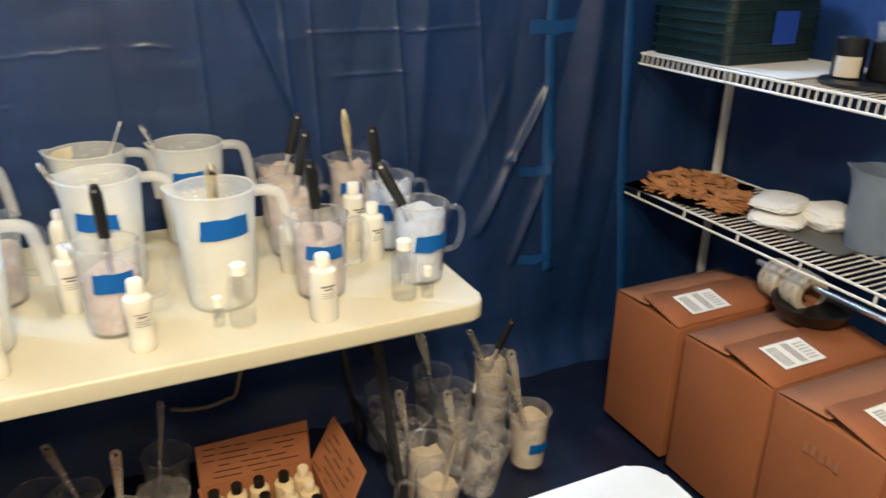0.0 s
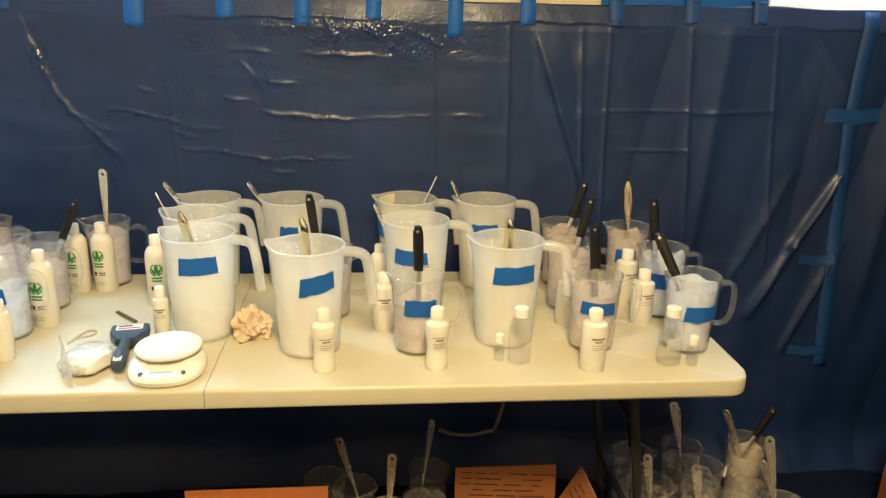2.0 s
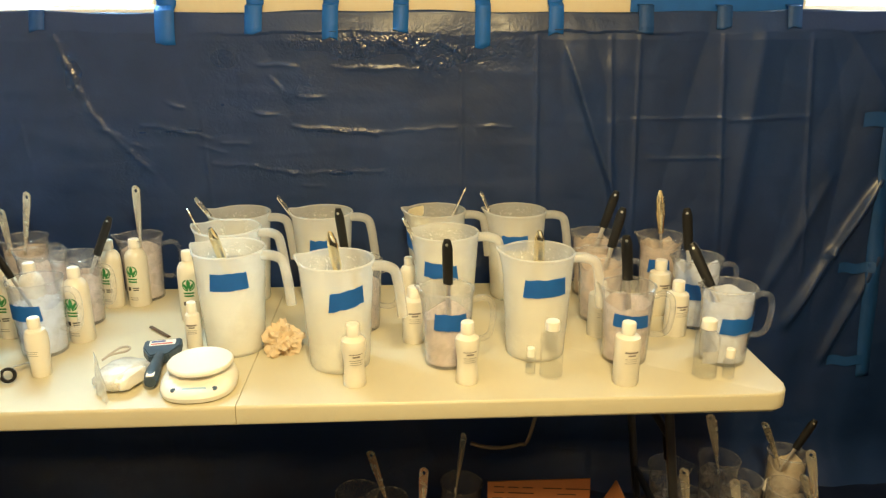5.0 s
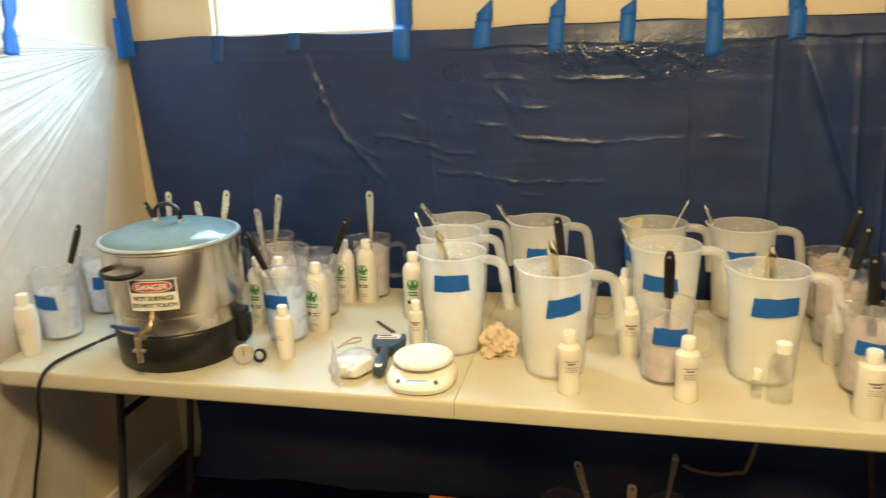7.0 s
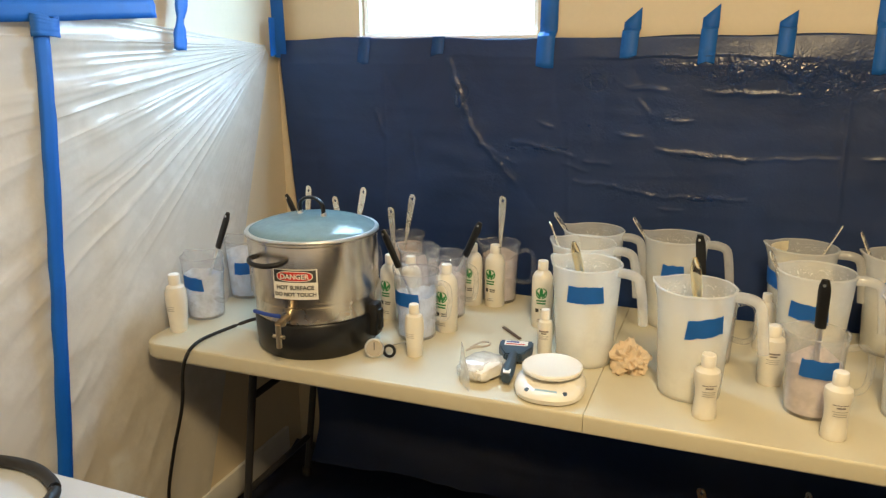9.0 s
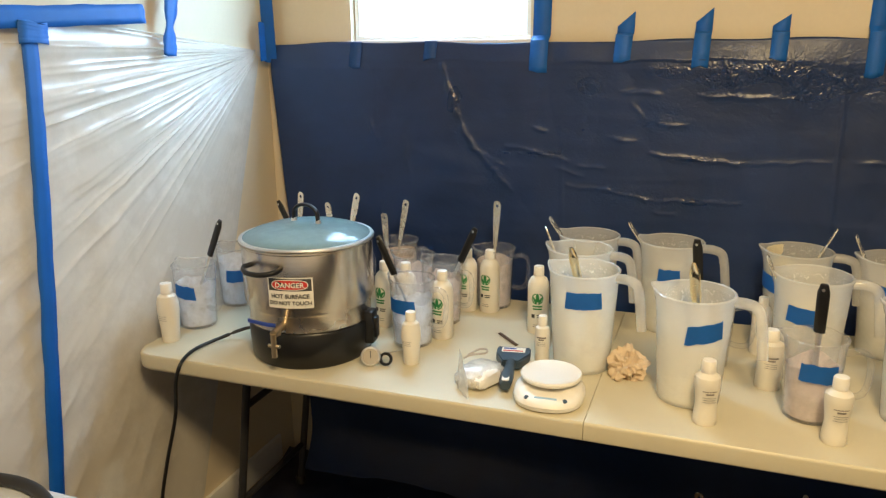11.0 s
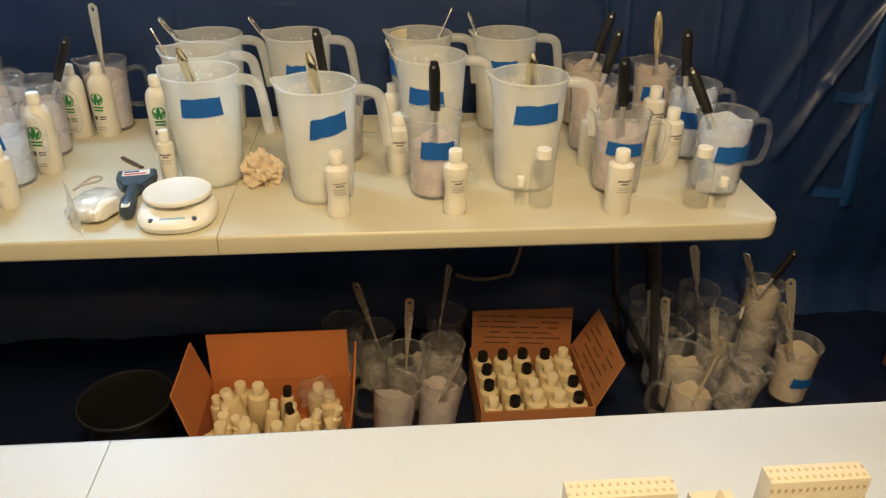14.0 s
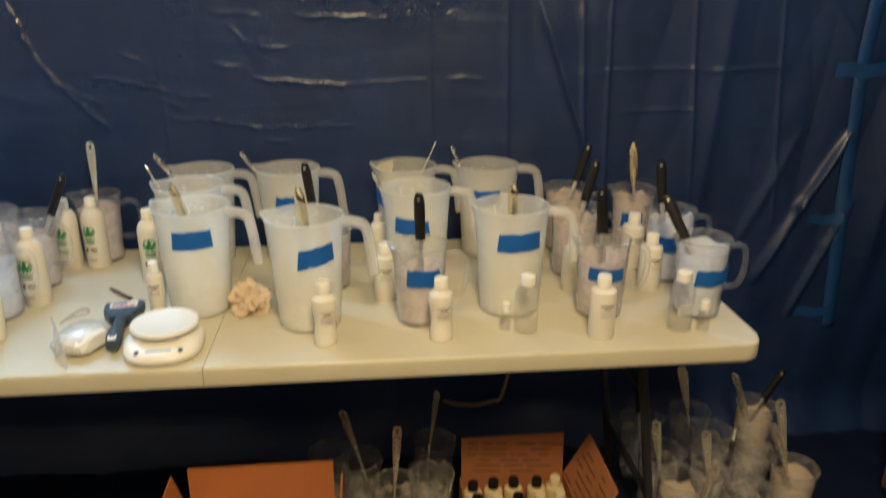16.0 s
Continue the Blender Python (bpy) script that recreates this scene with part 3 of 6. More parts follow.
def floor_tarp():
    bm = bmesh.new()
    nx, ny = 200, 150
    x0, x1, y0, y1 = XW + 0.01, XE - 0.01, -2.2, YB - 0.03
    grid = []
    for k in range(ny + 1):
        y = y0 + (y1 - y0) * k / ny
        row = []
        for i in range(nx + 1):
            x = x0 + (x1 - x0) * i / nx
            z = -0.030 + 0.020 * noise.fractal(Vector((x * 2.1, y * 2.1, 9.0)), 1.0, 2.0, 4) + 0.012 * abs(noise.noise(Vector((x * 6, y * 3, 4))))
            if y > 0.70:
                z += 0.03 * ((y - 0.70) / 0.11) ** 2
            row.append(bm.verts.new((x, y, min(z, -0.004))))
        grid.append(row)
    for a, b in zip(grid, grid[1:]):
        for i in range(nx):
            bm.faces.new((a[i], a[i + 1], b[i + 1], b[i]))
    ob = solo("floor_tarpaulin", bm, M_TARP_FLOOR, "wrinkled tarpaulin spread on the floor, shade darkened into its blue", "tarpaulin", kind="structure")
    s = ob.modifiers.new("thickness", "SOLIDIFY")
    s.thickness, s.offset = 0.002, 0.0


def side_tarp():
    """The tarp on the right wall, behind the shelves."""
    bm = bmesh.new()
    nx, nz = 90, 60
    grid = []
    for k in range(nz + 1):
        z = 1.9 * k / nz
        row = []
        for i in range(nx + 1):
            y = -1.6 + (YB - 0.05 + 1.6) * i / nx
            h = 0.02 + 0.02 * noise.fractal(Vector((y * 2, z * 1.3, 13)), 1.0, 2.0, 4) + 0.02 * abs(noise.noise(Vector((y * 5, z * 0.6, 2))))
            row.append(bm.verts.new((XE - 0.006 - h, y, z)))
        grid.append(row)
    for a, b in zip(grid, grid[1:]):
        for i in range(nx):
            bm.faces.new((a[i], a[i + 1], b[i + 1], b[i]))
    solo("side_tarpaulin", bm, M_TARP, "dark blue tarpaulin hung behind the wire shelves", "tarpaulin")


hung_tarp()
floor_tarp()
side_tarp()


def plastic_sheet():
    """Clear sheeting on the left wall, its folds running out from the taped corner."""
    bm = bmesh.new()
    py, pz = 0.80, 1.535
    na, nr = 300, 60
    grid = []
    for i in range(na + 1):
        a = radians(174 + (250 - 174) * i / na)
        row = []
        for k in range(nr + 1):
            r = 0.03 + 2.6 * (k / nr) ** 1.4
            y, z = py + r * math.cos(a), pz + r * math.sin(a)
            dg = math.degrees(a)
            # taut folds fan out from the taped corner, sharp on top and flat between
            f = (1 - abs(noise.noise(Vector((dg * 0.20, r * 0.35, 0))))) ** 7 + 0.6 * (1 - abs(noise.noise(Vector((dg * 0.42, r * 0.5, 5))))) ** 9
            near = min(1.0, r * 2.2) * math.exp(-r * 1.0) * max(0.05, min(1.0, (226 - dg) / 22))
            ripple = 0.010 * (1 - abs(noise.noise(Vector((y * 5.0, z * 9.0, 2))))) ** 4 * max(0.0, min(1.0, (0.35 - y) / 0.3))
            h = 0.010 + 0.017 * f * near + ripple + 0.008 * noise.fractal(Vector((y * 2.2, z * 2.2, 2)), 1.0, 2.0, 3) * min(1.0, r) * min(1.0, (250 - dg) / 40)
            row.append(bm.verts.new((XW + max(0.003, h), y, max(0.0, min(z, 1.625)))))
        grid.append(row)
    for a, b in zip(grid, grid[1:]):
        for k in range(nr):
            bm.faces.new((a[k], a[k + 1], b[k + 1], b[k]))
    solo("plastic_sheeting", bm, M_SHEET, "clear plastic sheeting pulled into radiating folds, taped to the wall", "plastic sheet")


plastic_sheet()


def tape(name, verts, m, material=None, label="blue masking tape strip stuck on the wall", group="tape strips"):
    bm = bmesh.new()
    plate(bm, verts, 0.0012, m)
    return solo(name, bm, material or M_TAPE, label, "tape", group=group, smooth=False)


BACK = Matrix(((1, 0, 0, 0), (0, 0, -1, YB - 0.022), (0, 1, 0, 0), (0, 0, 0, 1)))   # (x, z) on the back wall, thickness towards the room
WEST = Matrix(((0, 0, 1, XW + 0.034), (1, 0, 0, 0), (0, 1, 0, 0), (0, 0, 0, 1)))     # (y, z) on the left wall


def hanging_strip(x, z_low, z_high, w=0.043, skew=0.0, cut=0.03, material=M_TAPE):
    """A strip over the tarp's edge: the upper end on the wall, the lower on the tarp."""
    bm = bmesh.new()
    rows = 20
    prev = None
    for k in range(rows + 1):
        t = k / rows
        z = z_low + (z_high - z_low) * t
        ys = [YB + 0.017 if z > 1.575 else YB - max(tarp_height(x + dx, zz) for zz in (z - 0.012, z, z + 0.012)) - 0.003 for dx in (-w / 2, 0, w / 2)]
        ring = [bm.verts.new((x + dx + skew * t, y, z + (cut * (dx / w + 0.5) if k == rows else 0.006 * math.sin(dx * 90 + x * 9) if k == 0 else 0))) for dx, y in zip((-w / 2, 0, w / 2), ys)]
        if prev:
            for i in range(2):
                bm.faces.new((prev[i], prev[i + 1], ring[i + 1], ring[i]))
        prev = ring
    ob = solo("tape_strip", bm, material, "blue masking tape strip holding the tarpaulin's top edge", "tape", group="tape strips along the tarpaulin")
    s = ob.modifiers.new("thickness", "SOLIDIFY")
    s.thickness, s.offset = 0.001, 0.0


for x, lo, hi, cut_by, w in ((-0.935, 1.478, 1.562, 0.0, 0.043), (-0.668, 1.505, 1.562, 0.0, 0.043), (-0.310, 1.466, 1.78, 0.03, 0.056), (-0.058, 1.497, 1.598, 0.042, 0.050), (0.162, 1.480, 1.606, 0.040, 0.046), (0.366, 1.501, 1.593, 0.031, 0.045),
                             (0.607, 1.455, 1.75, 0.03, 0.045), (0.823, 1.492, 1.72, 0.03, 0.045), (1.089, 1.495, 1.60, 0.0, 0.045), (1.325, 1.508, 1.60, 0.0, 0.045), (1.538, 1.508, 1.60, 0.0, 0.045)):
    hanging_strip(x, lo, hi, w, 0.004, cut_by, M_TAPE_DARK if cut_by == 0.0 else M_TAPE)
tape("tape_strip", [(1.05, 1.555), (1.575, 1.548), (1.575, 1.60), (1.05, 1.61)], Matrix.Translation((0, 0.033, 0)) @ BACK, label="wide blue masking tape along the tarpaulin's top edge")


def tape_run(points, w, material=M_TAPE_DARK, label="long blue masking tape seam running down the tarpaulin"):
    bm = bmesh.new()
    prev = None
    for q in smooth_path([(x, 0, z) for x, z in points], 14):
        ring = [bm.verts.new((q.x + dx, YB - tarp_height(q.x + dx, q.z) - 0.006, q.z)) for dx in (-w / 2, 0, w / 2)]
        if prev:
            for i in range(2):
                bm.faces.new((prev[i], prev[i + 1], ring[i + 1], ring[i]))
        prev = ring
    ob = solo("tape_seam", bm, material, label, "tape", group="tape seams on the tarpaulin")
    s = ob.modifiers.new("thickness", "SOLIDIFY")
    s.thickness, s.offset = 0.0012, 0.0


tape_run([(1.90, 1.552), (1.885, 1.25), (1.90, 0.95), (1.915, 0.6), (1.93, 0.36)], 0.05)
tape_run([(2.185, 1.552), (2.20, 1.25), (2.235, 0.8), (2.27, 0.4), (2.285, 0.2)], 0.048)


def tape_cross(x, z, w, h=0.045):
    bm = bmesh.new()
    prev = None
    for k in range(13):
        t = k / 12
        xx = x + (t - 0.5) * w
        ring = [bm.verts.new((xx, YB - tarp_height(xx, z + dz) - 0.0085, z + dz + 0.004 * math.sin(9 * t))) for dz in (-h / 2, 0, h / 2)]
        if prev:
            for i in range(2):
                bm.faces.new((prev[i], prev[i + 1], ring[i + 1], ring[i]))
        prev = ring
    solo("tape_patch", bm, M_TAPE_DARK, "short blue masking tape patch across the tarpaulin seam", "tape", group="tape patches")


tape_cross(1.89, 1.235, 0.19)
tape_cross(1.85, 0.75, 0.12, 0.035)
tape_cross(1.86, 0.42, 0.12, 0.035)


def wall_strip(points, w, label, lift=0.0, seed=0.0, pinch=0.0):
    """A wrinkled tape strip on the sheeting, along (y, z) points of the left wall."""
    line = smooth_path([(0, y, z) for y, z in points], 10)
    bm = bmesh.new()
    prev = None
    n = len(line)
    for k, q in enumerate(line):
        d = (line[min(k + 1, n - 1)] - line[max(k - 1, 0)]).normalized()
        side = Vector((0, d.z, -d.y))
        f = 1.0 - pinch * math.exp(-((k / (n - 1) - 0.62) / 0.10) ** 2)
        ring = []
        for e in (-0.5, -0.17, 0.17, 0.5):
            p = q + side * (w * f * e + 0.002 * noise.noise(Vector((k * 0.35, e * 4, seed))))
            p.x = XW + 0.034 + lift + 0.0022 * noise.noise(Vector((k * 0.6, e * 5, seed + 3)))
            if k in (0, n - 1):
                p += d * (0.008 * noise.noise(Vector((e * 9, seed, k))))
            ring.append(bm.verts.new(p))
        if prev:
            for i in range(3):
                bm.faces.new((prev[i], prev[i + 1], ring[i + 1], ring[i]))
        prev = ring
    ob = solo("wall_tape", bm, M_TAPE, label, "tape", group="tape on the sheeting")
    md = ob.modifiers.new("thickness", "SOLIDIFY")
    md.thickness, md.offset = 0.0012, 0.0


# tape on the left wall
wall_strip([(-0.165, 1.612), (-0.165, 1.588), (-0.179, 1.390), (-0.207, 1.119), (-0.239, 0.836), (-0.285, 0.463), (-0.318, 0.20), (-0.335, 0.01)], 0.046, "long upright blue masking tape on plastic sheeting", 0.0, 1.0)
wall_strip([(-1.5, 1.600), (-0.9, 1.608), (-0.26, 1.619), (0.0, 1.630), (0.217, 1.640)], 0.050, "level blue masking tape along the sheeting's top", 0.0035, 2.0)
wall_strip([(-0.155, 1.612), (-0.158, 1.590), (-0.160, 1.564)], 0.082, "torn blue masking tape piece at a taped corner", 0.007, 3.0)
wall_strip([(0.345, 1.78), (0.330, 1.68), (0.312, 1.60), (0.303, 1.529)], 0.054, "twisted blue masking tape strip on plastic sheeting", 0.0035, 4.0, 0.45)
tape("wall_tape", [(0.765, 1.50), (0.80, 1.505), (0.80, 1.63), (0.765, 1.63)], WEST, label="blue masking tape strip in the wall corner", group="tape on the sheeting")
tape("wall_tape", [(-1.285, 1.497), (-1.235, 1.492), (-1.240, 1.78), (-1.290, 1.78)], BACK, label="blue masking tape strip in the wall corner", group="tape on the sheeting")


def outlet():
    o = thing("wall_outlet", None, "white double socket plate on the wall", "socket", kind="")
    m = Matrix(((0, 0, 1, XW), (1, 0, 0, -0.08), (0, 1, 0, 0.365), (0, 0, 0, 1)))
    bm = bmesh.new()
    box(bm, -0.036, 0.036, -0.058, 0.058, 0.0, 0.006, 0.002, m)
    part("plate", bm, M_TRIM, o)
    for dz in (-0.02, 0.02):
        bm = bmesh.new()
        plate(bm, round_rect(-0.016, 0.016, dz - 0.014, dz + 0.014, 0.008), 0.002, Matrix.Translation((0.006, 0, 0)) @ m)
        s = part("socket", bm, M_TRIM, o)
        for dy in (-0.006, 0.006):
            bm = bmesh.new()
            box(bm, dy - 0.0015, dy + 0.0015, dz - 0.004, dz + 0.005, 0.008, 0.0085, 0, m)
            part("slot", bm, M_BLACK, s)


outlet()
bm = bmesh.new()
box(bm, XW + 0.001, XW + 0.016, YF, 0.75, -0.02, 0.085, 0.003)
solo("baseboard", bm, M_TRIM, "white painted skirting board along the wall", "baseboard", kind="structure")


# ---- tables ----
def folding_table(m, label, plastic):
    """Eight-foot fold-in-half table; the seam at x = 0, front edge at y = 0."""
    t = thing("folding_table", m, label, "table", group="folding tables")
    for x0, x1, cs in ((-1.243, -0.0007, (1, 0, 0, 1)), (0.0007, 1.230, (0, 1, 1, 0))):
        bm = bmesh.new()
        plate(bm, round_rect(x0, x1, 0.0, 0.76, 0.045, 8, cs), 0.045, Matrix.Translation((0, 0, TZ - 0.045)))
        bmesh.ops.bevel(bm, geom=[e for e in bm.edges if abs(e.verts[0].co.z - e.verts[1].co.z) < 1e-5 and max(abs(v.co.x) for v in e.verts) > 0.01], offset=0.007, segments=3, affect="EDGES", profile=0.5)
        part("tabletop_half", bm, plastic, t)
    for s in (-1, 1):
        for y in (0.22, 0.60):
            bm = bmesh.new()
            pts = smooth_path([(s * 1.02, y, TZ - 0.05), (s * 1.042, y, 0.55), (s * 1.075, y, 0.30), (s * 1.115, y, 0.0)], 5)
            sweep(bm, pts, 0.025, 0.025, seg=10)
            leg = part("leg", bm, M_LEG, t)
            bm = bmesh.new()
            lathe(bm, [(0, -0.004), (0.018, -0.004), (0.018, 0.02), (0.015, 0.024), (0, 0.024)], 12, Matrix.Translation((s * 1.115, y, 0)))
            part("rubber_foot", bm, M_BLACK, leg)
        for z, dx in ((0.16, 1.095), (0.50, 1.048)):
            bm = bmesh.new()
            sweep(bm, [Vector((s * dx, 0.22, z)), Vector((s * dx, 0.60, z))], 0.022, 0.022, seg=8)
            part("cross_rail", bm, M_LEG, t)
        bm = bmesh.new()
        sweep(bm, smooth_path([(s * 1.09, 0.41, 0.50), (s * 0.85, 0.41, 0.60), (s * 0.56, 0.41, TZ - 0.055)], 5), 0.02, 0.02, seg=8)
        part("brace", bm, M_LEG, t)
    for y in (0.06, 0.70):
        bm = bmesh.new()
        box(bm, -1.12, 1.12, y - 0.012, y + 0.012, TZ - 0.066, TZ - 0.0455, 0.003)
        part("under_rail", bm, M_LEG, t)
    return t


folding_table(Matrix.Identity(4), "long white plastic folding table with a centre fold", M_TABLE)
folding_table(pose(-0.037, -0.59 - 0.76, 0), "near white plastic folding table, mostly bare", M_TABLE_COOL)


# ---- pitchers ----
def pitcher_wall(r0, r1, h, th, spout, seg=40, foot=0.004, spout_dir=math.pi):
    """The shell of a pitcher: outside, rim, inside and floor, with a pulled spout."""
    bm = bmesh.new()
    out = [(r0 * 0.93, 0.0), (r0 * 0.985, foot * 0.5), (r0, foot * 2)]
    n = 9
    for i in range(1, n + 1):
        t = i / n
        out.append((r0 + (r1 - r0) * t, foot * 2 + (h - 0.006 - foot * 2) * t))
    rim = [(r1 + 0.0025, h - 0.005), (r1 + 0.003, h - 0.001), (r1 + 0.001, h), (r1 - th, h - 0.001)]
    inn = [(r0 + (r1 - r0) * i / n - th, foot * 2 + (h - 0.006 - foot * 2) * i / n) for i in range(n, -1, -1)]
    lathe(bm, [(0, 0.0)] + out + rim + inn + [(0, foot * 2)], seg)
    pull_spout(bm, h, spout, spout_dir)
    return bm


def pull_spout(bm, h, spout, spout_dir=math.pi):
    for v in bm.verts:
        z = v.co.z / h
        if z > 0.80:
            a = math.atan2(v.co.y, v.co.x)
            d = math.atan2(math.sin(a - spout_dir), math.cos(a - spout_dir))
            k = math.exp(-(d / 0.24) ** 2) * ((z - 0.80) / 0.20) ** 1.5
            r = math.hypot(v.co.x, v.co.y)
            v.co.x += v.co.x / max(r, 1e-4) * spout * k
            v.co.y += v.co.y / max(r, 1e-4) * spout * k
            v.co.z += 0.006 * k


def rim_ring(r, h, t, spout):
    """An added ring on a pitcher's edge; on clear ones it carries the rim highlight."""
    bm = bmesh.new()
    lathe(bm, [(r - t, h), (r, h + t * 0.7), (r + t, h), (r + t * 0.6, h - t), (r - t * 0.6, h - t), (r - t, h)], 44)
    pull_spout(bm, h, spout)
    return bm


def film(r0, r1, h, top, seed, th=0.0045, ragged=0.02, low=0.009):
    """The wax film inside, with a ragged upper edge."""
    bm = bmesh.new()
    seg, rows = 44, 8
    ring0 = None
    for k in range(rows + 1):
        ring = []
        for i in range(seg):
            a = 2 * math.pi * i / seg
            edge = top + 0.4 * ragged * (noise.noise(Vector((math.cos(a) * 1.5, math.sin(a) * 1.5, seed * 1.7))) * 1.1 + (0.12 if ragged < 0.04 else 0.45) * noise.noise(Vector((math.cos(a) * 4.6, math.sin(a) * 4.6, seed))))
            edge = min(edge, h - 0.004)
            z = low + (edge - low) * k / rows
            r = r0 + (r1 - r0) * z / h - th
            ring.append(bm.verts.new((r * math.cos(a), r * math.sin(a), z)))
        if ring0:
            for i in range(seg):
                j = (i + 1) % seg
                bm.faces.new((ring0[i], ring0[j], ring[j], ring[i]))
        else:
            bm.faces.new(ring[::-1])
        ring0 = ring
    return bm


def tape_label(r0, r1, h, ang, z0, wid, hei, skew, seed, off=0.0022):
    """A torn piece of tape bent round the pitcher."""
    bm = bmesh.new()
    n = 10
    prev = None
    for i in range(n + 1):
        t = i / n
        ring = []
        for s in (0, 1):
            z = z0 + (s - 0.5) * hei + skew * (t - 0.5) + 0.0035 * noise.noise(Vector((t * 5, s * 3, seed)))
            r = r0 + (r1 - r0) * z / h + off
            a = ang + (t - 0.5) * wid / r + (0.05 * (s - 0.5) if i in (0, n) else 0.0) * (1 if i == 0 else -1)
            ring.append(bm.verts.new((r * math.cos(a), r * math.sin(a), z)))
        if prev:
            bm.faces.new((prev[0], ring[0], ring[1], prev[1]))
        prev = ring
    return bm


def frosted_pitcher(x, y, yaw=0, label_at=None, seed=1.0, wax=0.17, text="frosted plastic pitcher with blue tape and an open handle"):
    """label_at: (degrees round, height, width, height of the tape, skew)."""
    r0, r1, h = 0.072, 0.087, 0.262
    p = thing("frosted_pitcher", pose(x, y, TZ + 0.001, 0, 0, yaw), text, "pitcher", group="frosted pitchers on the table")
    part("body", pitcher_wall(r0, r1, h, 0.003, 0.013), M_FROST, p)
    bm = bmesh.new()
    sweep(bm, smooth_path([(r1 - 0.004, 0, h - 0.012), (r1 + 0.028, 0, h - 0.012), (r1 + 0.050, 0, h - 0.022), (r1 + 0.058, 0, h - 0.050), (r1 + 0.064, 0, h - 0.095), (r1 + 0.068, 0, h - 0.135)], 5), 0.024, 0.025, (0, 1, 0), 10)
    part("handle", bm, M_FROST, p)
    part("rim", rim_ring(r1, h + 0.0005, 0.0026, 0.013), M_FROST, p)
    part("wax_film", film(r0, r1, h, wax, seed), M_FROST_WAX, p, "cloudy wax film")
    part("splash_layer", film(r0, r1, h, h - 0.012, seed + 4, 0.0038, 0.012, wax * 0.9), M_DROPS, p, "dried wax splashes")
    if label_at:
        ang, z0, wid, hei, skew = label_at
        part("tape_label", tape_label(r0, r1, h, radians(ang - yaw), z0, wid, hei, skew, seed), M_TAPE, p, "blue masking tape label")
    return p


CLEAR_MESH = {}


def clear_pitcher(x, y, z=TZ, yaw=0, tint="white", top=0.14, label_at=None, seed=1.0, text="clear plastic pitcher coated inside with wax", group="clear pitchers on the table", tilt=(0, 0), ragged=0.03, s=1.0):
    r0, r1, h = 0.054, 0.063, 0.190
    m = pose(x, y, z + 0.001, tilt[0], tilt[1], yaw) @ Matrix.Scale(s, 4)
    p = thing("clear_pitcher", m, text, "pitcher", group=group)
    if not CLEAR_MESH:
        CLEAR_MESH["body"] = mesh_from("body", pitcher_wall(r0, r1, h, 0.0025, 0.014, 36), M_CLEAR)
        bm = bmesh.new()
        sweep(bm, smooth_path([(r1 - 0.003, 0, h - 0.03), (r1 + 0.022, 0, h - 0.022), (r1 + 0.042, 0, h - 0.034), (r1 + 0.046, 0, h - 0.075), (r1 + 0.038, 0, h - 0.115), (r1 + 0.018, 0, h - 0.128), (r1 - 0.008, 0, h - 0.125)], 5), 0.018, 0.014, (0, 1, 0), 10)
        CLEAR_MESH["handle"] = mesh_from("handle", bm, M_CLEAR)
        CLEAR_MESH["rim"] = mesh_from("rim", rim_ring(r1, h + 0.0008, 0.0022, 0.014), M_LIP)
    for n in ("body", "handle", "rim"):
        o = new(n, CLEAR_MESH[n])
        o.parent = p
    part("wax_residue", film(r0, r1, h, top, seed, 0.004, ragged), M_RES[tint], p, {"cloud": "patchy pale", "lilac": "pale lilac", "blue": "pale blue"}.get(tint, tint) + " wax residue")
    if label_at:
        ang, z0, wid, hei, skew = label_at
        part("tape_label", tape_label(r0, r1, h, radians(ang - yaw), z0, wid, hei, skew, seed), M_TAPE, p, "blue masking tape label")
    return p


# large frosted pitchers, three ranks deep
frosted_pitcher(-0.060, 0.312, -14, (-81, 0.202, 0.092, 0.044, 0.002), 1.0)
frosted_pitcher(-0.105, 0.505, -8, (-86, 0.190, 0.080, 0.040, 0.0), 2.0, text="frosted plastic pitcher standing between two others")
frosted_pitcher(-0.106, 0.665, -8, None, 3.0, text="frosted plastic pitcher close to the tarpaulin wall")
frosted_pitcher(0.210, 0.210, -10, (-70, 0.190, 0.084, 0.045, 0.014), 4.0)
frosted_pitcher(0.131, 0.660, -10, (-90, 0.178, 0.062, 0.042, 0.0), 5.0, text="frosted plastic pitcher close to the tarpaulin wall")
frosted_pitcher(0.476, 0.430, -6, (-102, 0.178, 0.090, 0.042, -0.008), 6.0)
splashed = frosted_pitcher(0.460, 0.662, -6, (-150, 0.178, 0.080, 0.045, -0.01), 7.0, 0.20, "frosted plastic pitcher heavily splashed with wax")
frosted_pitcher(0.690, 0.248, -12, (-85, 0.195, 0.106, 0.045, 0.004), 8.0)
frosted_pitcher(0.695, 0.650, -6, (-100, 0.184, 0.080, 0.043, 0.004), 9.0, text="frosted plastic pitcher close to the tarpaulin wall")



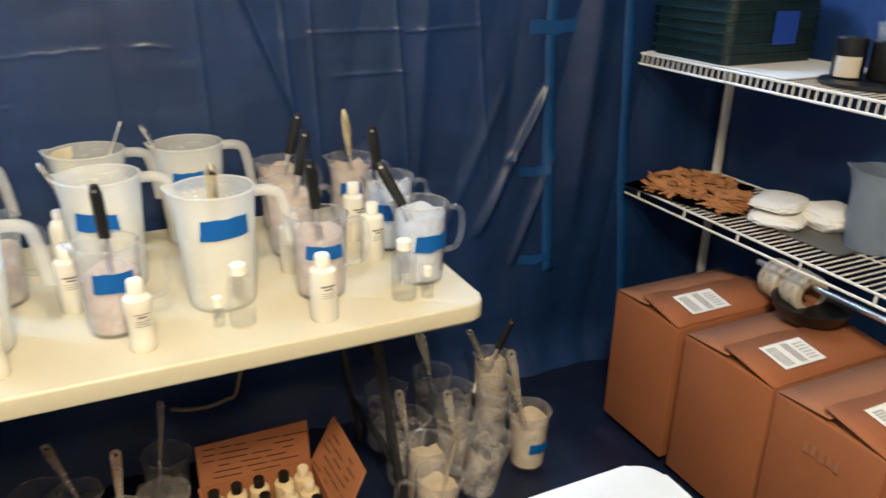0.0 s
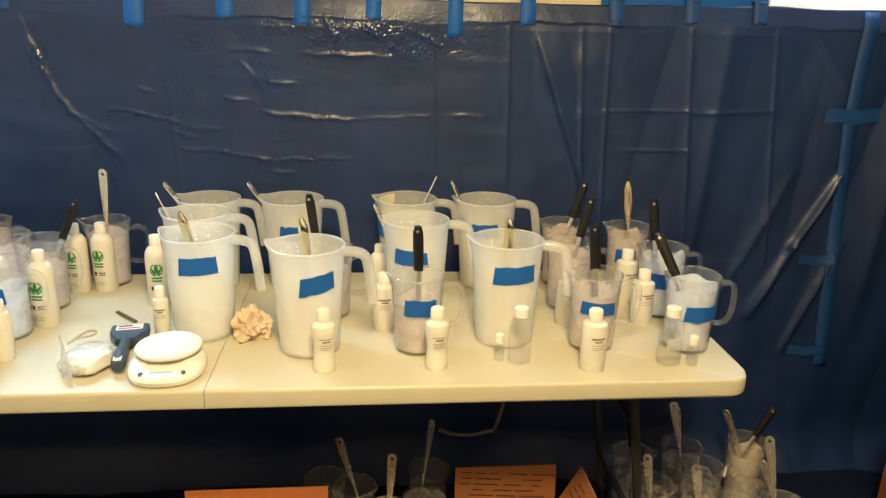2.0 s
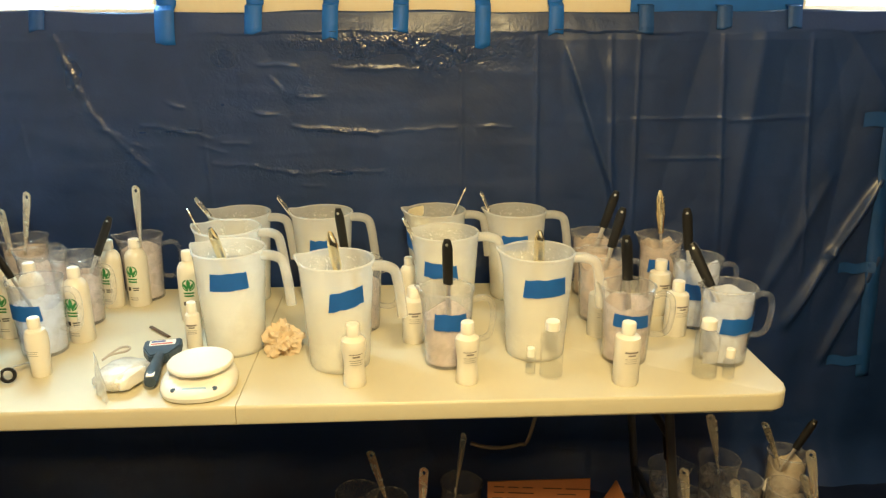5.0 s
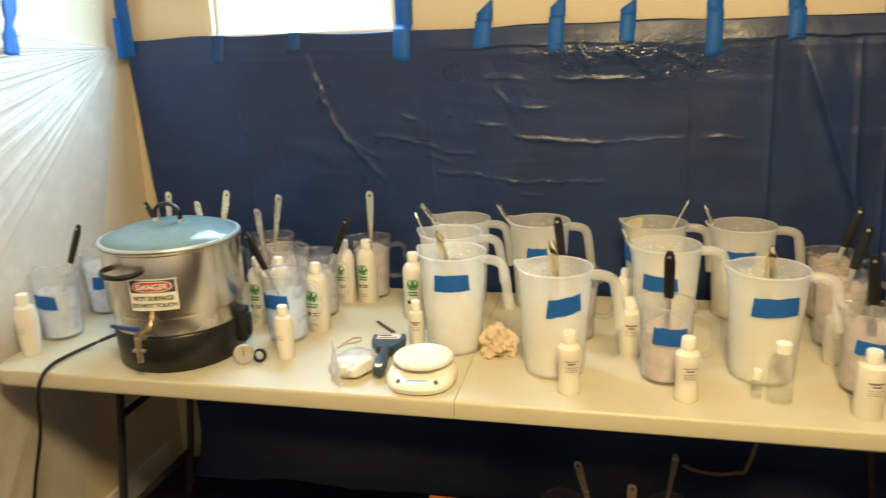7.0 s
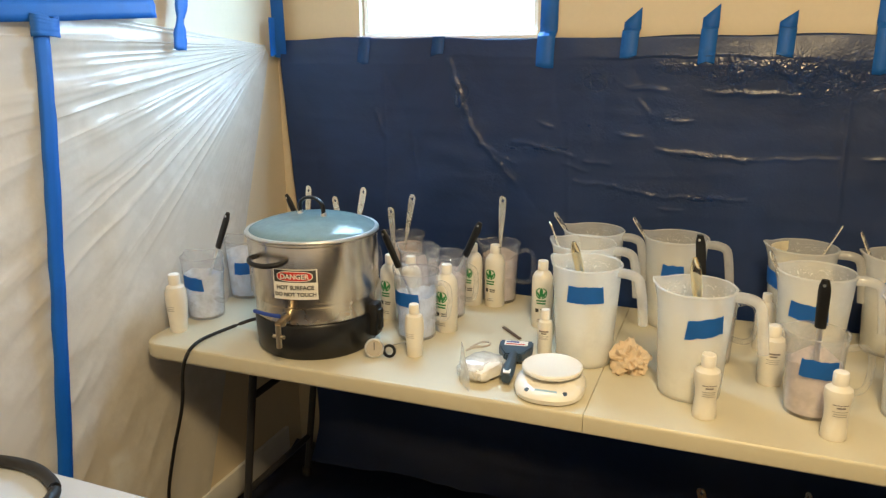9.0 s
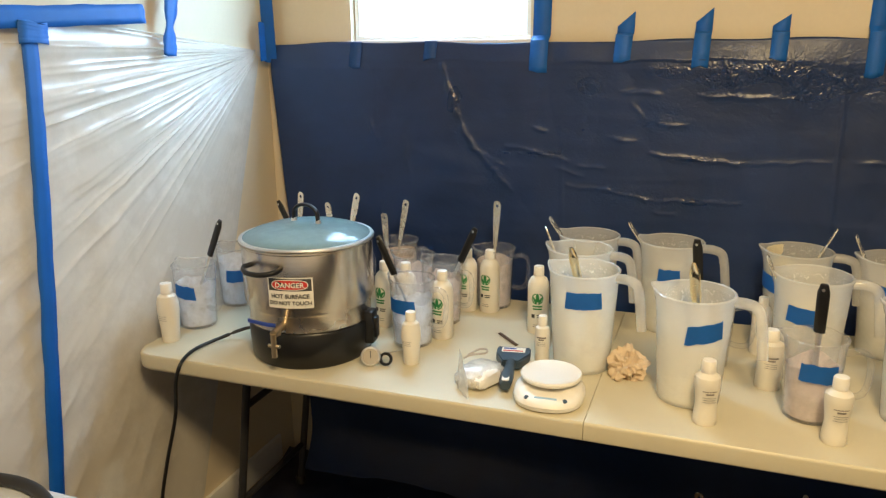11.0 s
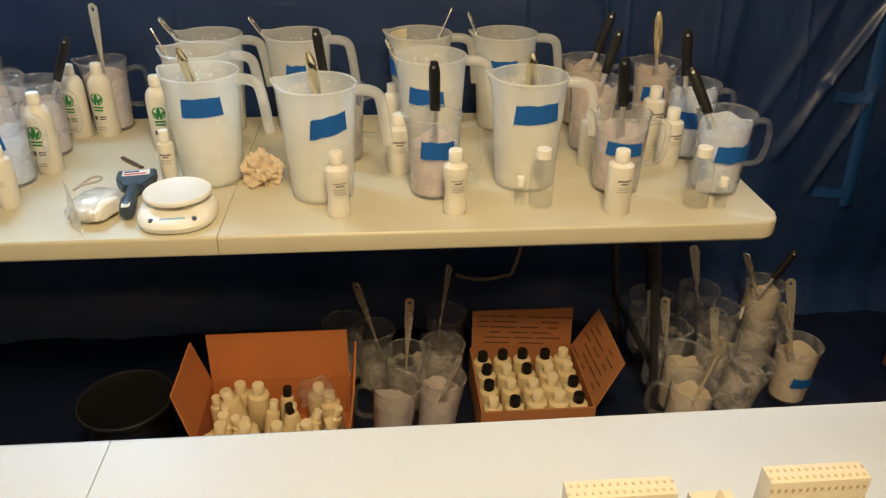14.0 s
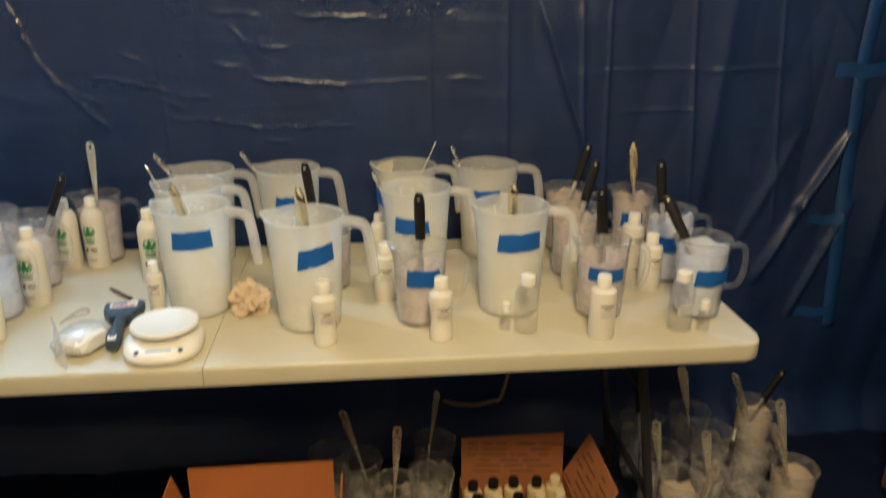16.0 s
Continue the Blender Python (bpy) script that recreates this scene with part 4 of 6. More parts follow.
def wax_crust(pitcher, a0, a1, z0):
    """A thick cream crust of wax up to the lip, round part of the wall."""
    bm = bmesh.new()
    prev = None
    for i in range(25):
        t = i / 24
        a = radians(a0 + (a1 - a0) * t)
        low = z0 + 0.05 * abs(2 * t - 1) ** 2 + 0.012 * noise.noise(Vector((t * 6, 0, 1)))
        ring = []
        for k in range(7):
            z = low + (0.258 - low) * k / 6
            r = 0.072 + 0.015 * z / 0.262 - 0.0055 - 0.002 * abs(noise.noise(Vector((t * 9, k * 0.8, 3))))
            ring.append(bm.verts.new((r * math.cos(a), r * math.sin(a), z)))
        if prev:
            for k in range(6):
                bm.faces.new((prev[k], ring[k], ring[k + 1], prev[k + 1]))
        prev = ring
    part("wax_crust", bm, M_CRUST, pitcher, "thick cream wax crust")


wax_crust(splashed, 120, 260, 0.185)


# small clear pitchers
clear_pitcher(0.468, 0.200, TZ, -6, "lilac", 0.125, (-84, 0.124, 0.082, 0.042, -0.004), 11, "clear plastic pitcher with lilac wax and blue tape")
clear_pitcher(0.902, 0.198, TZ, -4, "lilac", 0.15, (-95, 0.118, 0.088, 0.032, -0.004), 12, "clear plastic pitcher with a wax-caked inside", ragged=0.05)
clear_pitcher(1.140, 0.180, TZ, 0, "blue", 0.165, (-70, 0.108, 0.115, 0.040, 0.004), 13, "clear plastic pitcher with pale blue wax and tape")
clear_pitcher(1.150, 0.405, TZ, 0, "blue", 0.16, (-110, 0.108, 0.10, 0.042, 0.0), 14, "clear plastic pitcher with pale blue wax film", ragged=0.05)
clear_pitcher(0.905, 0.462, TZ, -10, "pink", 0.16, None, 15, "clear plastic pitcher with pinkish wax film", ragged=0.04)
clear_pitcher(0.930, 0.655, TZ, -10, "pink", 0.16, None, 16, "clear plastic pitcher with pinkish wax near the wall", ragged=0.04)
clear_pitcher(1.120, 0.615, TZ, -10, "pink", 0.165, (-110, 0.110, 0.062, 0.042, 0.0), 17, "clear plastic pitcher with pinkish wax and tape", ragged=0.04)
clear_pitcher(0.245, 0.428, TZ, -10, "pink", 0.12, None, 18, "clear plastic pitcher standing behind a frosted one")
clear_pitcher(-1.205, 0.240, TZ, -15, "blue", 0.135, (-85, 0.118, 0.066, 0.040, -0.01), 19, "clear plastic pitcher with bluish wax beside the wall")
clear_pitcher(-1.205, 0.450, TZ, -15, "blue", 0.15, (-60, 0.105, 0.062, 0.040, 0.0), 20, "clear plastic pitcher with bluish wax behind another")
clear_pitcher(-0.535, 0.315, TZ, -10, "blue", 0.13, (-100, 0.122, 0.085, 0.040, -0.004), 21, "clear plastic pitcher with pale blue wax and tape", ragged=0.04)
clear_pitcher(-0.515, 0.505, TZ, -18, "lilac", 0.14, None, 22, "clear plastic pitcher with lilac wax and jagged film", ragged=0.05)
clear_pitcher(-0.406, 0.690, TZ, 8, "lilac", 0.15, None, 23, "clear plastic pitcher behind two white bottles")
clear_pitcher(-0.735, 0.690, TZ, 0, "pink", 0.15, None, 24, "clear plastic pitcher behind the steel pot")
clear_pitcher(-0.62, 0.540, TZ, 0, "lilac", 0.15, None, 25, "clear plastic pitcher beside the steel pot", ragged=0.04)
clear_pitcher(-0.895, 0.600, TZ, 0, "lilac", 0.15, None, 26, "clear plastic pitcher hidden behind the steel pot")
clear_pitcher(-1.050, 0.600, TZ, 0, "blue", 0.15, (-70, 0.16, 0.08, 0.04, 0.0), 27, "clear plastic pitcher hidden behind the steel pot")


# ---- spoons and spatulas ----
def utensil(kind, top, rim, reach=0.30, label=None, side=(0.9, -0.3, 0.0)):
    """kind: flat, round or black. top: the handle's end; rim: a second point on its line."""
    a, b = Vector(top), Vector(rim)
    d = (b - a).normalized()
    names = {"flat": ("spoon", "long flat steel spoon standing in a pitcher"), "round": ("ladle", "steel ladle with a rounded hollow handle"), "black": ("spatula", "spatula with a black plastic handle, in a pitcher")}
    p = thing(names[kind][0], None, label or names[kind][1], names[kind][0], group=names[kind][0] + "s in pitchers")
    sd = Vector(side)
    sd = (sd - d * sd.dot(d)).normalized()
    u = d.cross(sd)
    if kind == "flat":
        m = Matrix((( sd.x, d.x, u.x, a.x), (sd.y, d.y, u.y, a.y), (sd.z, d.z, u.z, a.z), (0, 0, 0, 1)))
        bm = bmesh.new()
        w, hw = 0.0132, 0.0045
        n = 14
        # the outline of the handle, split round the hanging hole
        for sgn in (-1, 1):
            outer = [(sgn * w * math.sin(math.pi * i / (n * 2)), 0.0125 - 0.0125 * math.cos(math.pi * i / (n * 2))) for i in range(n + 1)]
            outer += [(sgn * w, 0.03), (sgn * 0.0118, 0.07), (sgn * 0.0088, 0.11), (sgn * 0.0065, 0.15), (0, 0.15)]
            hole = [(sgn * hw * math.sin(math.pi * i / 8), 0.016 - 0.0055 * math.cos(math.pi * i / 8)) for i in range(9)][::-1]
            pts = outer + hole
            plate(bm, pts, 0.0028, m @ Matrix.Translation((0, 0, -0.0014)))
        bmesh.ops.remove_doubles(bm, verts=bm.verts, dist=1e-5)
        part("handle", bm, M_SHINY, p, smooth=False)
        bm = bmesh.new()
        sweep(bm, [a + d * (0.050 + (reach - 0.105) * i / 16) for i in range(17)], 0.011, 0.0075, sd, 10, lambda q: 0.55 + 0.45 * math.sin(math.pi * min(1.0, 0.15 + q)))
        part("rib", bm, M_SHINY, p)
        bm = bmesh.new()
        bmesh.ops.create_uvsphere(bm, u_segments=14, v_segments=8, radius=1.0)
        for v in bm.verts:
            v.co = m @ Vector((v.co.x * 0.024, reach - 0.032 + v.co.y * 0.035, v.co.z * 0.005))
        part("bowl", bm, M_STEEL, p)
    elif kind == "round":
        pts = [a + d * (reach * i / 24) for i in range(25)]
        bm = bmesh.new()
        sweep(bm, [a + d * (0.13 * i / 14) for i in range(15)], 0.026, 0.015, sd, 14, lambda t: 0.35 + 0.65 * min(1.0, math.sin(min(1.0, t * 4) * math.pi / 2)) if t < 0.6 else 1.0 - 0.45 * (t - 0.6) / 0.4)
        grip = part("handle", bm, M_STEEL_WARM, p)
        bm = bmesh.new()
        for q in (0.022, 0.026):
            sweep(bm, [a + d * q - u * 0.0066, a + d * (q + 0.004) - u * 0.0069], 0.007, 0.0016, sd, 8)
        part("hanging_hole", bm, M_BLACK, grip)
        bm = bmesh.new()
        sweep(bm, pts[9:], 0.008, 0.004, sd, 8)
        part("shank", bm, M_STEEL, p)
    else:
        bm = bmesh.new()
        sweep(bm, [a + d * (0.115 * i / 14) for i in range(15)], 0.026, 0.014, sd, 10, lambda t: 0.6 + 0.4 * min(1.0, t * 6) if t < 0.5 else 1.0 - 0.15 * (t - 0.5))
        h = part("handle", bm, M_BLACK, p, "black plastic handle")
        bm = bmesh.new()
        lathe(bm, [(0, 0), (0.0035, 0), (0.0035, 0.001), (0, 0.001)], 10, Matrix((( sd.x, d.x, u.x, 0), (sd.y, d.y, u.y, 0), (sd.z, d.z, u.z, 0), (0, 0, 0, 1))).copy() @ Matrix.Translation((0, 0, 0)))
        for v in bm.verts:
            v.co += a + d * 0.012 + u * 0.0052
        part("hanging_hole", bm, M_STEEL, h)
        bm = bmesh.new()
        sweep(bm, [a + d * (0.11 + (reach - 0.17) * i / 10) for i in range(11)], 0.012, 0.004, sd, 8)
        part("shank", bm, M_STEEL, p)
        bm = bmesh.new()
        m = Matrix((( sd.x, d.x, u.x, a.x), (sd.y, d.y, u.y, a.y), (sd.z, d.z, u.z, a.z), (0, 0, 0, 1)))
        plate(bm, round_rect(-0.02, 0.02, reach - 0.07, reach, 0.008), 0.003, m)
        part("blade", bm, M_CAP, p)
    return p


utensil("round", (-0.092, 0.285, 1.062), (-0.074, 0.305, 0.971), 0.30)
utensil("round", (0.202, 0.175, 1.079), (0.213, 0.195, 0.983), 0.31)
utensil("round", (0.686, 0.215, 1.063), (0.690, 0.236, 0.978), 0.30)
utensil("black", (0.201, 0.405, 1.076), (0.212, 0.420, 0.965), 0.30)
utensil("flat", (-0.200, 0.481, 1.062), (-0.170, 0.49, 0.980), 0.30, side=(0.4, -0.9, 0))
utensil("flat", (-0.228, 0.665, 1.048), (-0.185, 0.665, 0.985), 0.28, side=(0.1, 1, 0))
utensil("flat", (0.005, 0.665, 1.050), (0.048, 0.665, 0.985), 0.28, side=(0.1, 1, 0))
utensil("flat", (0.548, 0.665, 1.070), (0.510, 0.665, 0.985), 0.29, side=(0.1, 1, 0))
utensil("flat", (0.366, 0.425, 1.045), (0.402, 0.425, 0.970), 0.28, side=(0.2, 1, 0))
utensil("flat", (0.590, 0.650, 1.060), (0.628, 0.650, 0.975), 0.29, side=(0.3, 1, 0))
utensil("black", (0.467, 0.185, 1.054), (0.470, 0.200, 0.946), 0.30)
utensil("black", (0.990, 0.655, 1.055), (0.958, 0.655, 0.950), 0.30)
utensil("black", (0.957, 0.470, 1.052), (0.928, 0.470, 0.922), 0.30)
utensil("black", (0.882, 0.180, 1.059), (0.896, 0.192, 0.950), 0.30)
utensil("round", (1.103, 0.610, 1.066), (1.118, 0.615, 0.933), 0.31, "steel ladle with the lamp's warm gleam coloured into its handle")
utensil("black", (1.112, 0.420, 1.060), (1.125, 0.420, 0.960), 0.30)
utensil("black", (1.068, 0.260, 1.012), (1.118, 0.215, 0.900), 0.27)
utensil("black", (-1.118, 0.270, 1.062), (-1.170, 0.255, 0.921), 0.30)
utensil("black", (-0.628, 0.300, 1.044), (-0.585, 0.305, 0.943), 0.27)
utensil("black", (-0.412, 0.510, 1.035), (-0.460, 0.508, 0.927), 0.27)
utensil("flat", (-0.392, 0.670, 1.085), (-0.405, 0.690, 0.930), 0.34)
utensil("flat", (-0.700, 0.680, 1.068), (-0.730, 0.690, 0.930), 0.33)
utensil("flat", (-0.772, 0.660, 1.025), (-0.775, 0.680, 0.900), 0.28)
utensil("flat", (-0.835, 0.600, 1.097), (-0.868, 0.600, 0.960), 0.34)
utensil("flat", (-0.945, 0.600, 1.061), (-0.930, 0.600, 0.930), 0.31)
utensil("flat", (-1.040, 0.600, 1.090), (-1.055, 0.600, 0.950), 0.33)
utensil("black", (-1.130, 0.600, 1.055), (-1.085, 0.600, 0.960), 0.26)


# ---- bottles ----
BOTTLE_MESH = {}


def bottle(kind, x, y, z=TZ, yaw=0, label="white plastic bottle with a screw cap", group="white bottles on the table", cap="white", printed=True, tilt=(0, 0), s=1.0, cream=False):
    """tall: pump-less white bottle with a leaf mark. small: slim white bottle. oval: waisted bottle."""
    prof = {
        "tall": [(0, 0), (0.029, 0), (0.031, 0.003), (0.031, 0.135), (0.0295, 0.150), (0.023, 0.163), (0.0135, 0.170), (0.0125, 0.178), (0, 0.178)],
        "small": [(0, 0), (0.0280, 0), (0.0295, 0.002), (0.0290, 0.108), (0.0275, 0.1140), (0.0150, 0.120), (0.0135, 0.128), (0, 0.128)],
        "oval": [(0, 0), (0.0215, 0), (0.0225, 0.002), (0.0240, 0.040), (0.0275, 0.080), (0.0270, 0.105), (0.0225, 0.120), (0.0130, 0.126), (0.0120, 0.133), (0, 0.133)],
        "waist": [(0, 0), (0.0245, 0), (0.0262, 0.003), (0.0255, 0.018), (0.0228, 0.046), (0.0240, 0.066), (0.0278, 0.090), (0.0285, 0.102), (0.0265, 0.111), (0.0150, 0.120), (0.0135, 0.128), (0, 0.128)],
        "mini": [(0, 0), (0.0185, 0), (0.0195, 0.002), (0.0195, 0.085), (0.0175, 0.094), (0.0105, 0.099), (0.0095, 0.106), (0, 0.106)],
    }[kind]
    hz = prof[-1][1]
    r = {"tall": 0.0150, "small": 0.0160, "oval": 0.0145, "waist": 0.0155, "mini": 0.0120}[kind]
    p = thing("bottle", pose(x, y, z, tilt[0], tilt[1], yaw) @ Matrix.Scale(s, 4), label, "bottle", group=group)
    key = (kind, cap, cream)
    if key not in BOTTLE_MESH:
        bm = bmesh.new()
        lathe(bm, prof, 24)
        body = mesh_from("body", bm, M_BOTTLE_CREAM if cream else M_BOTTLE)
        bm = bmesh.new()
        lathe(bm, [(0, hz - 0.006), (r, hz - 0.006), (r * 1.02, hz - 0.004), (r, hz + 0.017), (r * 0.9, hz + 0.020), (0, hz + 0.020)], 20)
        BOTTLE_MESH[key] = (body, mesh_from("cap", bm, M_BLACK if cap == "black" else M_CAP_CREAM if cream else M_CAP))
    for n, me in zip(("body", "cap"), BOTTLE_MESH[key]):
        o = new(n, me)
        o.parent = p
    if printed:
        pk = ("print", kind)
        if pk not in BOTTLE_MESH:
            made = []

            def wrap(a0, z0, w, h, material, name):
                bm = bmesh.new()
                prev = None
                rr = next(q[0] for q in prof if q[1] >= z0) if kind not in ("oval", "waist") else 0.0262
                for i in range(7):
                    a = a0 + (i / 6 - 0.5) * w / rr
                    ring = [bm.verts.new(((rr + 0.0006) * math.cos(a), (rr + 0.0006) * math.sin(a), zz)) for zz in (z0, z0 + h)]
                    if prev:
                        bm.faces.new((prev[0], ring[0], ring[1], prev[1]))
                    prev = ring
                made.append((name, mesh_from(name, bm, material)))
            f = -math.pi / 2
            if kind == "tall":
                # a round green leaf mark: three leaves in a broken ring, bars for the words
                bm = bmesh.new()

                def petal(cx, cz, half, long_, turn, lift):
                    pts = []
                    for i in range(16):
                        t = 2 * math.pi * i / 16
                        px, pz = half * math.sin(t) * abs(math.sin(t)) ** 0.4, long_ * math.cos(t)
                        pts.append((cx + px * math.cos(turn) + pz * math.sin(turn), cz - px * math.sin(turn) + pz * math.cos(turn)))
                    bm.faces.new([bm.verts.new(((0.0314 + lift) * math.cos(f + px / 0.031), (0.0314 + lift) * math.sin(f + px / 0.031), pz)) for px, pz in pts])
                petal(0, 0.1115, 0.0050, 0.0135, 0.0, 0.0003)
                for sgn in (-1, 1):
                    petal(sgn * 0.0075, 0.1035, 0.0036, 0.0110, sgn * 0.55, 0.0002)
                    prev = None
                    for i in range(11):
                        t = math.pi * (-0.46 + 0.86 * i / 10)
                        ring = [bm.verts.new(((0.0315) * math.cos(f + sgn * q * math.cos(t) / 0.031), 0.0315 * math.sin(f + sgn * q * math.cos(t) / 0.031), 0.108 + q * math.sin(t))) for q in (0.0140, 0.0172)]
                        if prev:
                            bm.faces.new((prev[0], ring[0], ring[1], prev[1]))
                        prev = ring
                made.append(("leaf_mark", mesh_from("leaf_mark", bm, M_GREEN)))
                wrap(f, 0.083, 0.028, 0.0045, M_GREEN, "print_bar")
                wrap(f, 0.075, 0.026, 0.0045, M_GREEN, "print_bar")
                wrap(f - 0.38, 0.050, 0.010, 0.011, M_INK, "print_block")
                wrap(f + 0.25, 0.057, 0.018, 0.003, M_INK, "print_bar")
                wrap(f + 0.25, 0.051, 0.016, 0.003, M_INK, "print_bar")
                wrap(f, 0.028, 0.022, 0.002, M_INKGREY, "print_bar")
                wrap(f, 0.022, 0.024, 0.002, M_INKGREY, "print_bar")
            else:
                k = hz / 0.126
                wrap(f + 0.1, 0.081 * k, 0.031 * k, 0.0042, M_INKSOFT, "print_bar")
                wrap(f + 0.12, 0.0745 * k, 0.017 * k, 0.0036, M_INKSOFT, "print_bar")
                for i in range(3):
                    wrap(f + 0.1, (0.067 - 0.005 * i) * k, (0.030, 0.026, 0.029)[i] * k, 0.0013, M_INKGREY, "print_bar")
            BOTTLE_MESH[pk] = made
        for n, me in BOTTLE_MESH[pk]:
            o = new(n, me)
            o.parent = p
    return p


TALL = "tall white plastic bottle with a green leaf mark"
bottle("tall", -0.405, 0.640 - 0.005, yaw=-12, label=TALL)
bottle("tall", -0.475, 0.625, yaw=-14, label=TALL)
bottle("tall", -0.470, 0.382, yaw=-10, label=TALL)
bottle("tall", -0.665, 0.420, yaw=-8, label=TALL)
bottle("tall", -0.222, 0.512, yaw=8, label=TALL)
bottle("tall", -0.600, 0.425, yaw=-8, label="tall white plastic bottle behind a clear pitcher", printed=False)
bottle("tall", 0.378, 0.545, yaw=0, label="tall white plastic bottle behind a smaller one", printed=False, s=0.8)
bottle("waist", 0.508, 0.094, yaw=4, label="waisted white plastic bottle with dark print")
bottle("small", 0.870, 0.073, yaw=0)
bottle("waist", 0.251, 0.095, yaw=10, label="waisted white plastic bottle with dark print")
bottle("oval", -0.485, 0.182, yaw=-18, label="white plastic bottle with narrow shoulders and dark print", s=0.94)
bottle("oval", -1.200, 0.108, yaw=-14, label="waisted white plastic bottle near the table's end", s=1.12)
bottle("mini", -0.163, 0.308, yaw=-4, label="short white plastic bottle with a dark label print")
bottle("small", 0.390, 0.330, yaw=-2, s=1.0)
bottle("small", 1.078, 0.338, yaw=6)
bottle("small", 1.082, 0.490, yaw=6, label="white plastic bottle behind another one", s=1.05)
bottle("small", 0.875, 0.345, yaw=2, label="white plastic bottle between two pitchers")


def clear_bottle(x, y, r, h, fill, label):
    p = thing("clear_bottle", pose(x, y, TZ + 0.0008), label, "bottle", group="clear bottles on the table")
    sh, nk = h * 0.68, r * 0.5
    bm = bmesh.new()
    lathe(bm, [(0, 0), (r * 0.96, 0), (r, 0.002), (r, sh), (r * 0.9, sh + h * 0.06), (nk, sh + h * 0.13), (nk, h - 0.012), (nk - 0.0015, h - 0.012), (nk - 0.0015, sh + h * 0.12), (r * 0.86, sh + h * 0.05), (r - 0.0016, sh), (r - 0.0016, 0.003), (0, 0.003)], 24)
    part("body", bm, M_VIAL, p)
    bm = bmesh.new()
    lathe(bm, [(0, h - 0.022), (nk + 0.003, h - 0.022), (nk + 0.003, h - 0.002), (nk + 0.001, h), (0, h)], 20)
    part("cap", bm, M_CAP, p)
    bm = bmesh.new()
    lathe(bm, [(0, 0.004), (r - 0.002, 0.004), (r - 0.002, 0.004 + fill), (0, 0.004 + fill)], 24)
    part("liquid", bm, M_LIQUID, p, "clear liquid")
    bm = bmesh.new()
    prev = None
    for i in range(9):
        a = -math.pi / 2 + (i / 8 - 0.5) * 1.3
        ring = [bm.verts.new(((r + 0.0005) * math.cos(a), (r + 0.0005) * math.sin(a), zz)) for zz in (sh * 0.45, sh * 0.75)]
        if prev:
            bm.faces.new((prev[0], ring[0], ring[1], prev[1]))
        prev = ring
    part("label", bm, M_BAG if x > 1.0 and r > 0.02 else M_VIAL, p, "see-through sticker")


clear_bottle(0.706, 0.115, 0.0275, 0.137, 0.022, "clear plastic bottle holding a little liquid")
clear_bottle(0.659, 0.122, 0.0125, 0.068, 0.02, "tiny clear vial with a white cap")
clear_bottle(1.062, 0.092, 0.0285, 0.142, 0.030, "clear plastic bottle with liquid and a sticker")
clear_bottle(1.113, 0.078, 0.0140, 0.074, 0.025, "tiny clear vial with a white cap")


